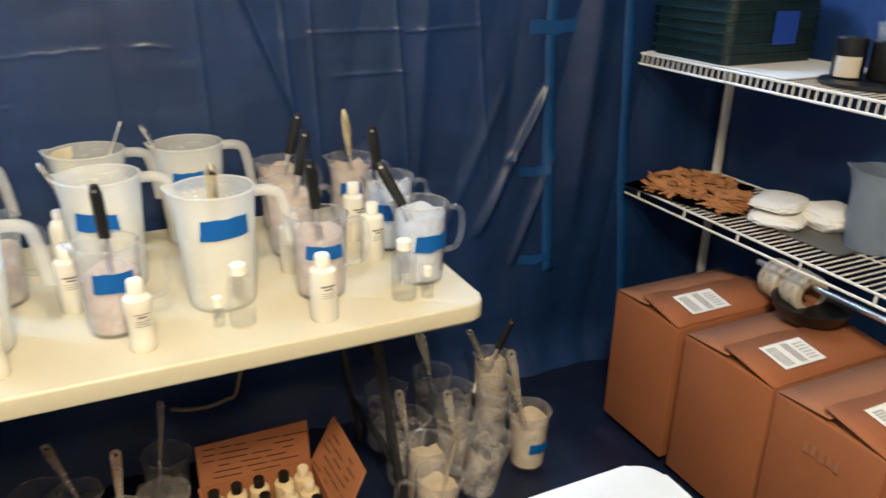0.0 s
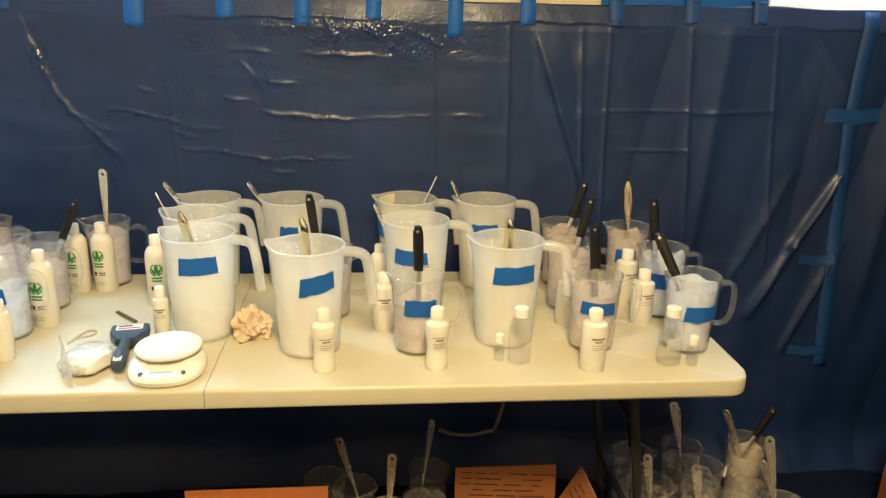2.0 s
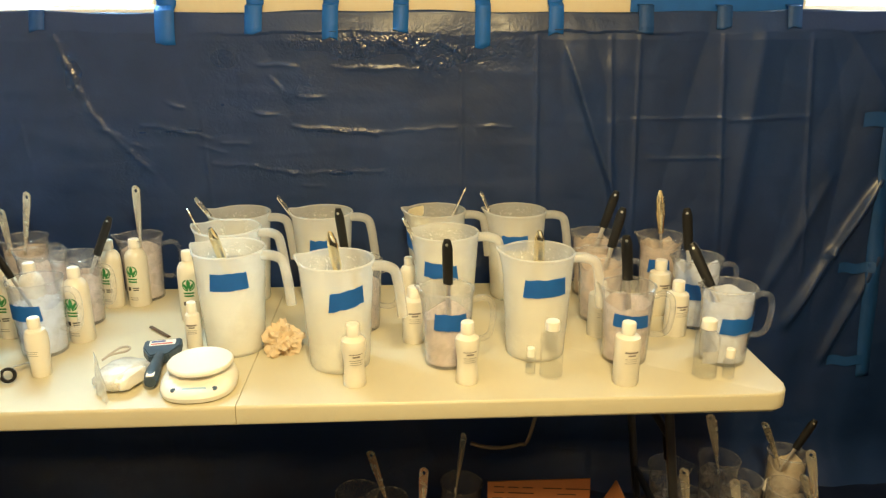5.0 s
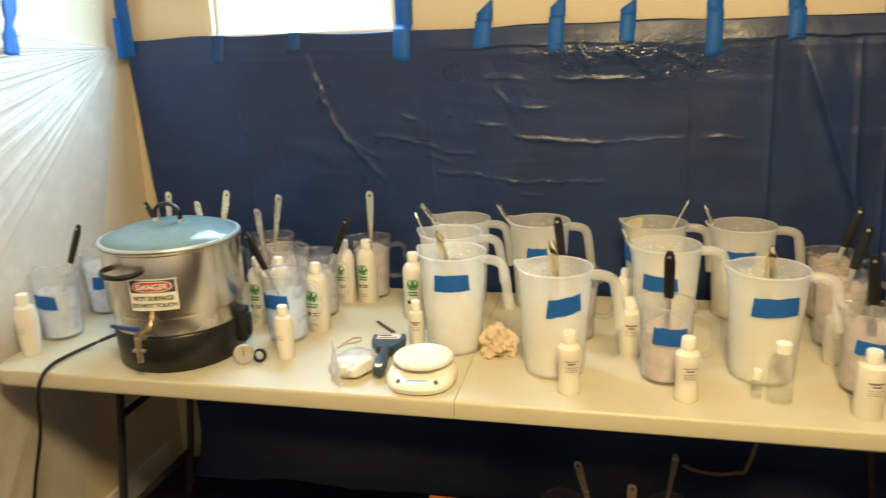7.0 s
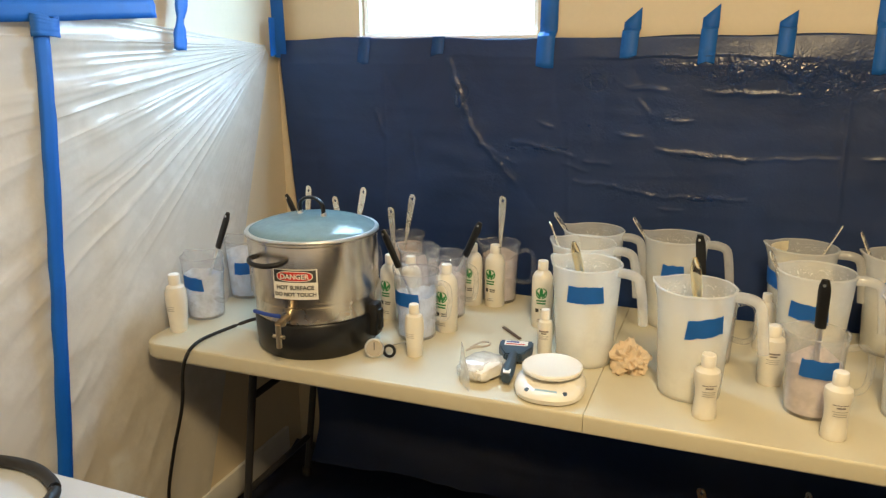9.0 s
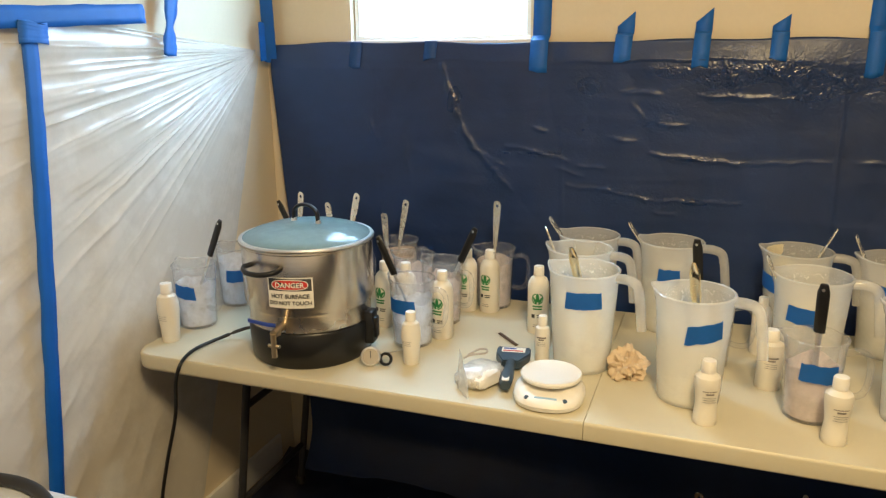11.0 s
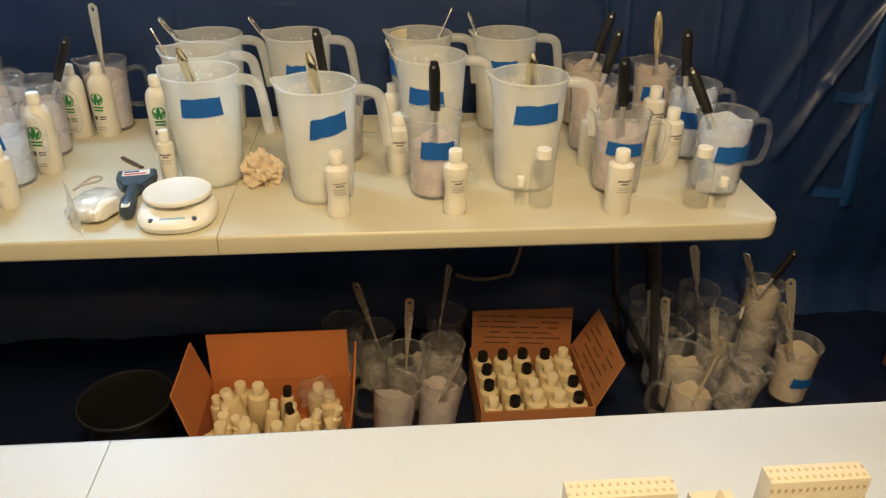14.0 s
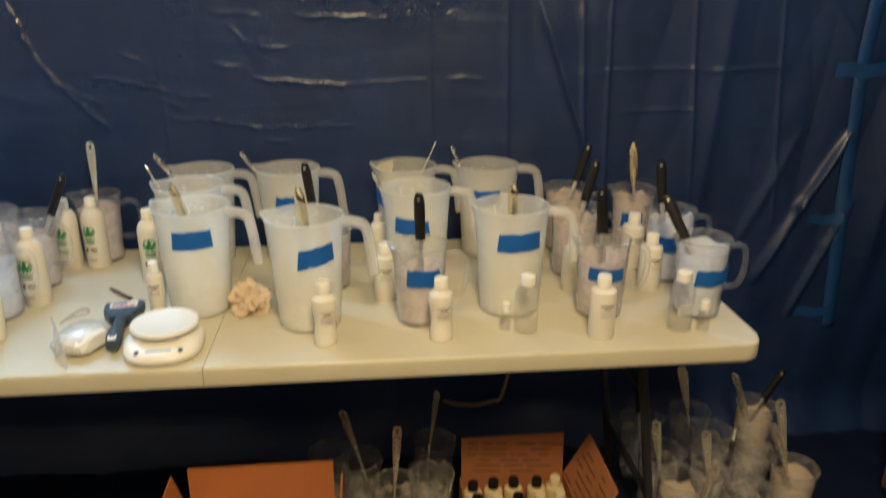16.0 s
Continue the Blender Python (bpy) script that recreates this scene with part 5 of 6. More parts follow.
# ---- the steel pot ----
def steel_pot():
    cx, cy = -0.788, 0.197
    p = thing("electric_pot", pose(cx, cy, TZ + 0.001, 0, 0, 0), "brushed steel electric pot with glass lid and tap", "pot")
    bm = bmesh.new()
    lathe(bm, [(0, 0), (0.158, 0), (0.163, 0.006), (0.166, 0.05), (0.168, 0.092), (0.164, 0.098), (0, 0.098)], 56)
    base = part("base", bm, M_BLACK, p, "black plastic heater base")
    bm = bmesh.new()
    box(bm, 0.150, 0.186, -0.022, 0.022, 0.030, 0.122, 0.006, Matrix.Rotation(0.10, 4, "Z"))
    box(bm, 0.160, 0.194, -0.012, 0.012, 0.045, 0.105, 0.004, Matrix.Rotation(0.10, 4, "Z"))
    part("lug", bm, M_BLACK, base)
    bm = bmesh.new()
    lathe(bm, [(0.160, 0.098), (0.1645, 0.102), (0.1645, 0.142), (0.168, 0.147), (0.170, 0.152), (0.170, 0.158), (0.1745, 0.164), (0.1745, 0.308), (0.179, 0.312), (0.179, 0.316), (0.172, 0.316), (0.171, 0.16), (0, 0.11)], 64)
    part("kettle", bm, M_BRUSHED, p)
    bm = bmesh.new()
    lathe(bm, [(0.174, 0.318), (0.168, 0.326), (0.15, 0.335), (0.11, 0.347), (0.06, 0.356), (0.0, 0.360), (0.0, 0.357), (0.06, 0.353), (0.11, 0.344), (0.15, 0.332), (0.168, 0.320)], 56)
    lid = part("lid", bm, M_GLASSLID, p, "domed glass lid")
    bm = bmesh.new()
    lathe(bm, [(0.170, 0.317), (0.178, 0.317), (0.180, 0.321), (0.177, 0.325), (0.169, 0.325), (0.170, 0.317)], 56)
    part("rim", bm, M_STEEL, lid)
    bm = bmesh.new()
    c, s = math.cos(radians(-8)), math.sin(radians(-8))
    sweep(bm, smooth_path([(-0.040 * c, -0.040 * s, 0.364), (-0.036 * c, -0.036 * s, 0.388), (-0.015 * c, -0.015 * s, 0.402), (0.015 * c, 0.015 * s, 0.402), (0.036 * c, 0.036 * s, 0.388), (0.040 * c, 0.040 * s, 0.364)], 6), 0.016, 0.010, (0, 1, 0), 10)
    part("lid_handle", bm, M_BLACK, lid)
    for q in (-0.040, 0.040):
        bm = bmesh.new()
        lathe(bm, [(0, 0.352), (0.009, 0.352), (0.007, 0.366), (0, 0.366)], 12, Matrix.Translation((q * c, q * s, 0)))
        part("handle_foot", bm, M_STEEL, lid)

    def ring_pt(a, z, r):
        return Vector((r * math.cos(radians(a)), r * math.sin(radians(a)), z))
    for a in (-100, 78):
        bm = bmesh.new()
        sweep(bm, smooth_path([ring_pt(a - 17, 0.274, 0.170), ring_pt(a - 15, 0.272, 0.197), ring_pt(a - 6, 0.268, 0.212), ring_pt(a + 6, 0.268, 0.212), ring_pt(a + 15, 0.272, 0.197), ring_pt(a + 17, 0.274, 0.170)], 6), 0.014, 0.012, (0, 0, 1), 10)
        part("side_handle", bm, M_BLACK, p)
    # the warning plate, bent round the kettle
    a0, wid, z0, z1, r = radians(-76), 0.118, 0.174, 0.254, 0.1755

    def bent(u0, u1, v0, v1, material, name, parent, off):
        bm = bmesh.new()
        prev = None
        for i in range(9):
            a = a0 + (u0 + (u1 - u0) * i / 8 - 0.5) * wid / r
            ring = [bm.verts.new(((r + off) * math.cos(a), (r + off) * math.sin(a), z0 + (z1 - z0) * v)) for v in (v0, v1)]
            if prev:
                bm.faces.new((prev[0], ring[0], ring[1], prev[1]))
            prev = ring
        return part(name, bm, material, parent)
    sign = bent(0, 1, 0, 1, M_PAPER, "warning_sticker", p, 0.0005)
    sign["label"] = "white warning sticker with black and red print"
    bent(0.03, 0.97, 0.57, 0.97, M_INK, "black_field", sign, 0.0009)

    def bent_oval(w, h, material, name, off):
        bm = bmesh.new()
        vs = []
        for i in range(40):
            t = 2 * math.pi * i / 40
            k = 0.55
            a = a0 + w * math.copysign(abs(math.cos(t)) ** k, math.cos(t)) / r
            vs.append(bm.verts.new(((r + off) * math.cos(a), (r + off) * math.sin(a), z0 + (z1 - z0) * 0.77 + h * math.copysign(abs(math.sin(t)) ** 0.8, math.sin(t)))))
        mid = [bm.verts.new(((r + off) * math.cos(a0 + x / r), (r + off) * math.sin(a0 + x / r), z0 + (z1 - z0) * 0.77)) for x in (-w * 0.5, 0, w * 0.5)]
        for i in range(40):
            c0 = mid[2] if math.cos(2 * math.pi * (i + 0.5) / 40) > 0.6 else mid[0] if math.cos(2 * math.pi * (i + 0.5) / 40) < -0.6 else mid[1]
            bm.faces.new((vs[i], vs[(i + 1) % 40], c0))
        part(name, bm, material, sign)
    bent_oval(0.0475, 0.0135, M_PAPER, "oval_edge", 0.0014)
    bent_oval(0.0450, 0.0115, M_RED, "red_oval", 0.0019)

    def bent_text(text, size, v, material):
        ob = letters(text, size, material, sign, Matrix.Identity(4), bold=0.0003)
        for q in ob.data.vertices:
            a = a0 + q.co.x / r
            rr = r + 0.0026 + q.co.z
            q.co = Vector((rr * math.cos(a), rr * math.sin(a), z0 + (z1 - z0) * v + q.co.y))
    bent_text("DANGER", 0.0185, 0.69, M_PAPER)
    bent_text("HOT SURFACE", 0.0150, 0.34, M_INK)
    bent_text("DO NOT TOUCH", 0.0138, 0.12, M_INK)
    # tap low on the front
    a = -86
    tap = thing("tap")
    tap.parent = p
    bm = bmesh.new()
    sweep(bm, [ring_pt(a, 0.121, 0.160), ring_pt(a, 0.121, 0.185), ring_pt(a, 0.118, 0.215)], 0.020, 0.020, seg=12)
    part("spigot", bm, M_BRASS, tap)
    bm = bmesh.new()
    lathe(bm, [(0, 0.0), (0.013, 0.0), (0.013, 0.012), (0, 0.012)], 6, Matrix.Translation(ring_pt(a, 0.110, 0.198)))
    part("nut", bm, M_BRASS, tap)
    bm = bmesh.new()
    q = ring_pt(a, 0.118, 0.215)
    sweep(bm, [q, q + Vector((0, 0, -0.02)), q + Vector((0, 0, -0.062))], 0.015, 0.015, seg=12)
    part("spout", bm, M_BRASS, tap)
    bm = bmesh.new()
    q2 = q + Vector((0, 0, -0.032))
    sweep(bm, [q2 + Vector((-0.016, 0, 0)), q2 + Vector((0.016, 0, 0))], 0.010, 0.010, seg=10)
    part("valve", bm, M_BRASS, tap)
    bm = bmesh.new()
    sweep(bm, smooth_path([ring_pt(a, 0.135, 0.200), ring_pt(a - 8, 0.139, 0.208), ring_pt(a - 24, 0.137, 0.205)], 4), 0.011, 0.006, (0, 0, 1), 8)
    part("lever", bm, M_BLUEHANDLE, tap, "blue tap lever")
    return p


steel_pot()
bm = bmesh.new()
sweep(bm, smooth_path([(-0.948, 0.165, TZ + 0.045), (-1.001, 0.190, TZ + 0.030), (-1.055, 0.145, TZ + 0.012), (-1.080, 0.067, TZ + 0.007), (-1.070, 0.005, TZ + 0.007), (-1.070, -0.022, TZ - 0.010), (-1.085, -0.026, TZ - 0.06),
                       (-1.105, -0.02, 0.573), (-1.152, -0.02, 0.423), (-1.195, -0.015, 0.263), (-1.21, 0.0, 0.10), (-1.21, 0.02, 0.008), (-1.15, 0.08, 0.006)], 7), 0.010, 0.010, seg=8)
solo("power_cable", bm, M_RUBBER, "black power cable running off the table's edge", "cable")


def thermometer():
    p = thing("dial_thermometer", pose(-0.578, 0.128, TZ + 0.001), "steel dial thermometer with a long probe, lying down", "thermometer")
    tilt = pose(0, 0, 0.026, 78, 0, 24)
    bm = bmesh.new()
    lathe(bm, [(0, -0.006), (0.024, -0.006), (0.026, -0.004), (0.026, 0.004), (0.023, 0.006), (0.022, 0.0045), (0, 0.0045)], 28, tilt)
    part("dial_case", bm, M_STEEL, p)
    bm = bmesh.new()
    lathe(bm, [(0, 0.0048), (0.021, 0.0048)], 28, tilt)
    part("dial_face", bm, M_LCDGREY, p)
    bm = bmesh.new()
    box(bm, -0.0012, 0.0012, -0.004, 0.016, 0.0051, 0.0056, 0, tilt)
    part("needle", bm, M_INK, p)
    bm = bmesh.new()
    sweep(bm, [Vector((0.01, 0.006, 0.026)), Vector((0.075, 0.13, 0.012))], 0.004, 0.004, seg=8)
    part("probe", bm, M_STEEL, p)
    bm = bmesh.new()
    lathe(bm, [(0.011, -0.003), (0.018, -0.003), (0.018, 0.003), (0.011, 0.003), (0.011, -0.003)], 20, pose(0.038, 0.012, 0.019, 78, 0, 10))
    part("clip_ring", bm, M_BLACK, p)


thermometer()


def kitchen_scale():
    p = thing("kitchen_scale", pose(-0.098, 0.102, TZ + 0.001, 0, 0, 4), "white digital kitchen scale with a round platform", "scale")
    bm = bmesh.new()
    pts = []
    for i in range(40):
        t = 2 * math.pi * i / 40
        pts.append((0.084 * math.copysign(abs(math.cos(t)) ** 0.8, math.cos(t)), 0.092 * math.copysign(abs(math.sin(t)) ** 0.85, math.sin(t))))
    rings = []
    for f, z in ((0.90, 0.0), (0.97, 0.004), (1.0, 0.014), (0.97, 0.025), (0.86, 0.033), (0.5, 0.036)):
        rings.append([bm.verts.new((x * f, y * f, z - (0.006 if y < -0.05 and z > 0.02 else 0))) for x, y in pts])
    for a, b in zip(rings, rings[1:]):
        for i in range(40):
            j = (i + 1) % 40
            bm.faces.new((a[i], a[j], b[j], b[i]))
    bm.faces.new(rings[0][::-1])
    bm.faces.new(rings[-1])
    part("base", bm, M_SCALE, p)
    bm = bmesh.new()
    lathe(bm, [(0, 0.036), (0.03, 0.036), (0.045, 0.042), (0.070, 0.044), (0.073, 0.047), (0.073, 0.052), (0.070, 0.055), (0.066, 0.0535), (0, 0.0535)], 44, Matrix.Translation((0, 0.022, 0)))
    part("platform", bm, M_SCALE, p)
    face = pose(0, -0.0715, 0.0262, 24, 0, 0)
    bm = bmesh.new()
    plate(bm, round_rect(-0.026, 0.026, -0.0065, 0.0065, 0.003), 0.0012, face)
    part("display", bm, M_LCD, p)
    for dx in (-0.044, 0.044):
        bm = bmesh.new()
        lathe(bm, [(0, 0), (0.0058, 0), (0.0055, 0.0015), (0, 0.0018)], 16, face @ Matrix.Translation((dx, 0.003, -0.0015)))
        part("button", bm, M_GREYBLUE, p)
    bm = bmesh.new()
    box(bm, -0.011, 0.011, -0.0135, -0.0105, 0, 0.0008, 0, face)
    part("print_bar", bm, M_INKGREY, p)


kitchen_scale()


def scraper():
    p = thing("scraper", pose(-0.222, 0.195, TZ + 0.004, 0, 0, 10) @ Matrix.Scale(1.1, 4), "grey-blue hand scraper lying on the table", "scraper")
    bm = bmesh.new()
    sweep(bm, smooth_path([(0.0, -0.105, 0.016), (0.0, -0.075, 0.019), (0.002, -0.03, 0.020), (0.003, 0.02, 0.018)], 6), 0.029, 0.028, (1, 0, 0), 14, lambda t: 0.8 + 0.25 * math.sin(math.pi * min(1, t * 1.4)))
    part("grip", bm, M_GREYBLUE, p)
    bm = bmesh.new()
    plate(bm, round_rect(-0.008, 0.008, -0.104, -0.076, 0.004), 0.002, pose(0, 0, 0.0285, 0, 0, 0))
    part("end_cap", bm, M_SCALE, p, "pale end plate")
    bm = bmesh.new()
    plate(bm, [(-0.018, 0.01), (0.022, 0.01), (0.044, 0.055), (0.044, 0.095), (-0.036, 0.095), (-0.036, 0.055)], 0.022, Matrix.Translation((0, 0, 0.004)))
    bmesh.ops.bevel(bm, geom=list(bm.edges), offset=0.003, segments=2, affect="EDGES")
    part("head", bm, M_GREYBLUE, p)
    bm = bmesh.new()
    plate(bm, round_rect(-0.024, 0.032, 0.060, 0.088, 0.003), 0.0008, Matrix.Translation((0, 0, 0.0262)))
    lab = part("label", bm, M_PAPER, p, "white sticker with red and blue print")
    bm = bmesh.new()
    box(bm, -0.020, 0.026, 0.064, 0.069, 0.0271, 0.0276)
    part("print_bar", bm, M_RED, lab)
    bm = bmesh.new()
    box(bm, -0.020, 0.010, 0.076, 0.083, 0.0271, 0.0276)
    part("print_bar", bm, M_BLUEHANDLE, lab)


scraper()
bm = bmesh.new()
sweep(bm, [Vector((-0.318, 0.448, TZ + 0.004)), Vector((-0.25, 0.378, TZ + 0.004))], 0.012, 0.005, (0.7, 0.7, 0), 8)
solo("stir_stick", bm, M_DARKWOOD, "short dark wooden stick lying on the table", "stick")


def crumpled(name, x, y, z, sx, sy, sz, seed, material, label, category, sub=4, rough=0.55):
    bm = bmesh.new()
    bmesh.ops.create_icosphere(bm, subdivisions=sub, radius=1.0)
    for v in bm.verts:
        n = v.co.normalized()
        k = 1 + rough * noise.fractal(n * 1.9 + Vector((seed, 0, 0)), 0.7, 2.2, 5) + 0.18 * abs(noise.noise(n * 6 + Vector((0, seed, 0))))
        v.co = Vector((n.x * sx * k, n.y * sy * k, max(-sz * 0.55, n.z * sz * k)))
    ob = solo(name, bm, material, label, category, pose(x, y, z + sz * 0.55))
    return ob


def paper_towel():
    """A loosely balled sheet with deep folds."""
    bm = bmesh.new()
    bmesh.ops.create_icosphere(bm, subdivisions=4, radius=1.0)
    for v in bm.verts:
        n = v.co.normalized()
        q = n * 1.5 + Vector((2.1, 0.4, 0.9))
        k = 0.72 + 0.55 * abs(noise.noise(q)) + 0.28 * (1 - abs(noise.noise(q * 2.3))) ** 4 - 0.30 * (1 - abs(noise.noise(q * 1.7 + Vector((5, 0, 2))))) ** 5
        v.co = Vector((n.x * 0.052 * k, n.y * 0.052 * k, max(-0.022, n.z * 0.048 * k)))
    solo("paper_towel", bm, M_TISSUE, "crumpled tan paper towel beside a pitcher", "tissue", pose(0.062, 0.292, TZ + 0.0225))


paper_towel()


def zip_bag():
    p = thing("zip_bag", pose(-0.300, 0.070, TZ + 0.002), "clear zip bag holding white powder and a clip", "bag")
    # the stiff open side stands up to a point
    bm = bmesh.new()
    prev = None
    for i in range(15):
        t = i / 14
        ring = []
        high = 0.006 + 0.098 * max(0.0, 1.0 - abs(t - 0.38) / (0.40 if t < 0.38 else 0.64)) ** 0.9
        for k in range(9):
            s = k / 8
            ring.append(bm.verts.new((-0.036 + 0.062 * t + 0.006 * noise.noise(Vector((t * 4, s * 3, 0))), 0.030 - 0.088 * t + 0.014 * math.sin(2.2 * s), 0.002 + high * s)))
        if prev:
            for k in range(8):
                bm.faces.new((prev[k], ring[k], ring[k + 1], prev[k + 1]))
        prev = ring
    part("upright_side", bm, M_BAG, p)
    for name, material, (cx, cy, cz), (sx, sy, sz), seed, label in (("lying_side", M_BAG, (0.020, 0.056, 0.022), (0.040, 0.062, 0.025), 1.0, ""), ("powder", M_POWDER, (0.032, 0.042, 0.021), (0.034, 0.048, 0.022), 4.0, "white powder")):
        bm = bmesh.new()
        bmesh.ops.create_icosphere(bm, subdivisions=4, radius=1.0)
        for v in bm.verts:
            n = v.co.normalized()
            q = lambda c: math.copysign(abs(c) ** 0.55, c)
            k = 1 + 0.10 * noise.fractal(n * 2.2 + Vector((seed, 5, 2)), 0.8, 2.0, 4)
            v.co = Vector((cx, cy, cz)) + Matrix.Rotation(-0.35, 3, "Z") @ Vector((q(n.x) * sx * k, q(n.y) * sy * k, max(-cz + 0.001, q(n.z) * sz * k * (1 - 0.35 * abs(n.y)))))
        part(name, bm, material, p, label)
    bm = bmesh.new()
    sweep(bm, smooth_path([(-0.022, 0.095, 0.050), (0.0, 0.120, 0.058), (0.022, 0.118, 0.060), (0.020, 0.100, 0.058), (-0.010, 0.085, 0.056), (-0.026, 0.070, 0.050)], 5), 0.006, 0.004, (0, 0, 1), 8)
    part("clip", bm, M_LCDGREY, p)


zip_bag()


# ---- under the table ----
def open_box(name, x0, x1, y0, y1, h, flap_back, flap_left, flap_right, material, label, printed):
    p = thing(name, None, label, "box", group="open boxes under the table")
    th = 0.005
    for n, a in (("bottom", (x0, x1, y0, y1, 0.0, th)), ("side", (x0, x1, y0, y0 + th, th, h)), ("side", (x0, x1, y1 - th, y1, th, h)), ("side", (x0, x0 + th, y0 + th, y1 - th, th, h)), ("side", (x1 - th, x1, y0 + th, y1 - th, th, h))):
        bm = bmesh.new()
        box(bm, *a)
        part(n, bm, material, p, smooth=False)
    made = []
    w = x1 - x0
    if flap_back:
        bm = bmesh.new()
        m = pose((x0 + x1) / 2, y1 - th / 2, h, flap_back[1], 0, 0)
        box(bm, -w / 2 + 0.006, w / 2 - 0.006, -th / 2, th / 2, 0.001, flap_back[0], 0, m)
        made.append((part("flap", bm, material, p, smooth=False), m, w - 0.02, flap_back[0]))
    for fl, x, s in ((flap_left, x0 + th / 2, -1), (flap_right, x1 - th / 2, 1)):
        if fl:
            bm = bmesh.new()
            m = pose(x, (y0 + y1) / 2, h, 0, s * fl[1], 0)
            d = (y1 - y0) / 2 - 0.004
            vs = [m @ Vector(q) for q in ((0, -d, 0.001), (0, d, 0.001), (0, d - 0.012, fl[0]), (0, -d + 0.012, fl[0]))]
            a = [bm.verts.new(v) for v in vs]
            off = m.to_3x3() @ Vector((th, 0, 0))
            b = [bm.verts.new(v + off) for v in vs]
            bm.faces.new(a)
            bm.faces.new(b[::-1])
            for i in range(4):
                bm.faces.new((a[i], b[i], b[(i + 1) % 4], a[(i + 1) % 4]))
            made.append((part("flap", bm, material, p, smooth=False), m @ pose(-0.001 if s > 0 else th + 0.001, 0, 0, 0, 0, 90), 2 * d - 0.03, fl[0]))
    if printed:
        rnd = random.Random(5)
        for ob, m, wid, hh in made:
            for k in range(6):
                z = 0.012 + k * (hh - 0.02) / 6
                xx = -wid / 2 + rnd.uniform(0.0, 0.05)
                while xx < wid / 2 - 0.04:
                    l = rnd.choice((0.03, 0.055, 0.075))
                    l = min(l, wid / 2 - xx)
                    bm = bmesh.new()
                    box(bm, xx, xx + l, -0.0036 if abs(wid - (x1 - x0) + 0.02) < 1e-6 else -0.0004, -0.0030 if abs(wid - (x1 - x0) + 0.02) < 1e-6 else 0.0004, z, z + 0.0034, 0, m @ pose(0, 0, 0, 0, 4, 0))
                    part("print_bar", bm, M_CARDPRINT, ob, smooth=False)
                    xx += l + rnd.choice((0.012, 0.03, 0.07))


open_box("bottle_box", -0.150, 0.242, 0.035, 0.285, 0.135, (0.152, -4), (0.15, 14), (0.13, 8), M_CARD2, "open orange-brown cardboard box half full of bottles", False)
open_box("printed_box", 0.592, 0.905, 0.115, 0.405, 0.125, (0.128, -4), None, (0.150, 26), M_CARD2B, "open printed cardboard box packed with upright bottles", True)
rnd = random.Random(8)
for x, y, z, kind, capc, tl in ((-0.14, 0.08, 0.01, "small", "white", (8, 5)), (-0.085, 0.075, 0.02, "small", "white", (-6, 12)), (-0.11, 0.15, 0.03, "small", "white", (5, -8)), (-0.03, 0.10, 0.03, "small", "white", (10, 2)), (-0.035, 0.185, 0.085, "small", "white", (6, 2)),
                                (0.04, 0.20, 0.06, "mini", "black", (4, 8)), (0.085, 0.15, 0.05, "mini", "black", (-4, -12)), (0.03, 0.09, 0.02, "small", "white", (3, -4)), (0.13, 0.10, 0.03, "small", "white", (0, 10)), (0.18, 0.18, 0.03, "small", "white", (4, 6)),
                                (0.185, 0.09, 0.02, "mini", "white", (10, 10)), (0.08, 0.07, 0.01, "mini", "white", (12, -6)), (-0.15, 0.20, 0.05, "mini", "white", (0, 0)), (-0.06, 0.13, 0.07, "mini", "white", (14, 10)), (0.05, 0.13, 0.05, "mini", "white", (-10, 16)), (0.16, 0.14, 0.06, "mini", "white", (18, -4)), (-0.12, 0.11, 0.07, "mini", "white", (-16, 6)), (0.10, 0.11, 0.06, "mini", "white", (20, 4)), (0.0, 0.06, 0.0, "mini", "white", (0, 14)), (0.13, 0.21, 0.04, "small", "white", (-5, 0)), (-0.09, 0.235, 0.02, "small", "white", (4, 4)), (-0.075, 0.165, 0.075, "small", "white", (-12, -9)), (0.0, 0.135, 0.065, "mini", "white", (9, 12)), (-0.13, 0.055, 0.03, "mini", "white", (-8, -10)), (0.11, 0.06, 0.04, "mini", "white", (6, 14))):
    bottle(kind, x * 0.95 + 0.024, y, max(0.006, z - 0.026), rnd.uniform(0, 360), "cream bottle jumbled in a cardboard box" if capc == "white" else "small bottle with a black cap in a box", "bottles jumbled in a box", capc, False, tl, cream=True)
crumpled("plastic_wrap", 0.150, 0.190, 0.150, 0.050, 0.04, 0.028, 6.1, M_CLEAR, "crumpled clear plastic wrap on top of bottles", "wrap", 3)
for i in range(5):
    for j in range(4):
        capc = "black" if (i, j) in {(0, 3), (1, 3), (2, 3), (3, 3), (0, 2), (2, 2), (0, 1), (1, 0), (4, 0), (4, 1)} else "white"
        big = 1.10 if (i, j) in {(3, 1), (2, 0), (3, 0)} else 1.0
        bottle("small", 0.628 + 0.060 * i + rnd.uniform(-0.004, 0.004), 0.150 + 0.068 * j + rnd.uniform(-0.004, 0.004), 0.006, rnd.uniform(0, 360), "cream bottle with a black cap packed upright" if capc == "black" else "cream bottle with a white cap packed upright", "bottles packed in a box", capc, False, s=big * 0.94, cream=True)

FL = "clear pitchers on the floor"
TXT = "waxy clear plastic pitcher stored on the floor"
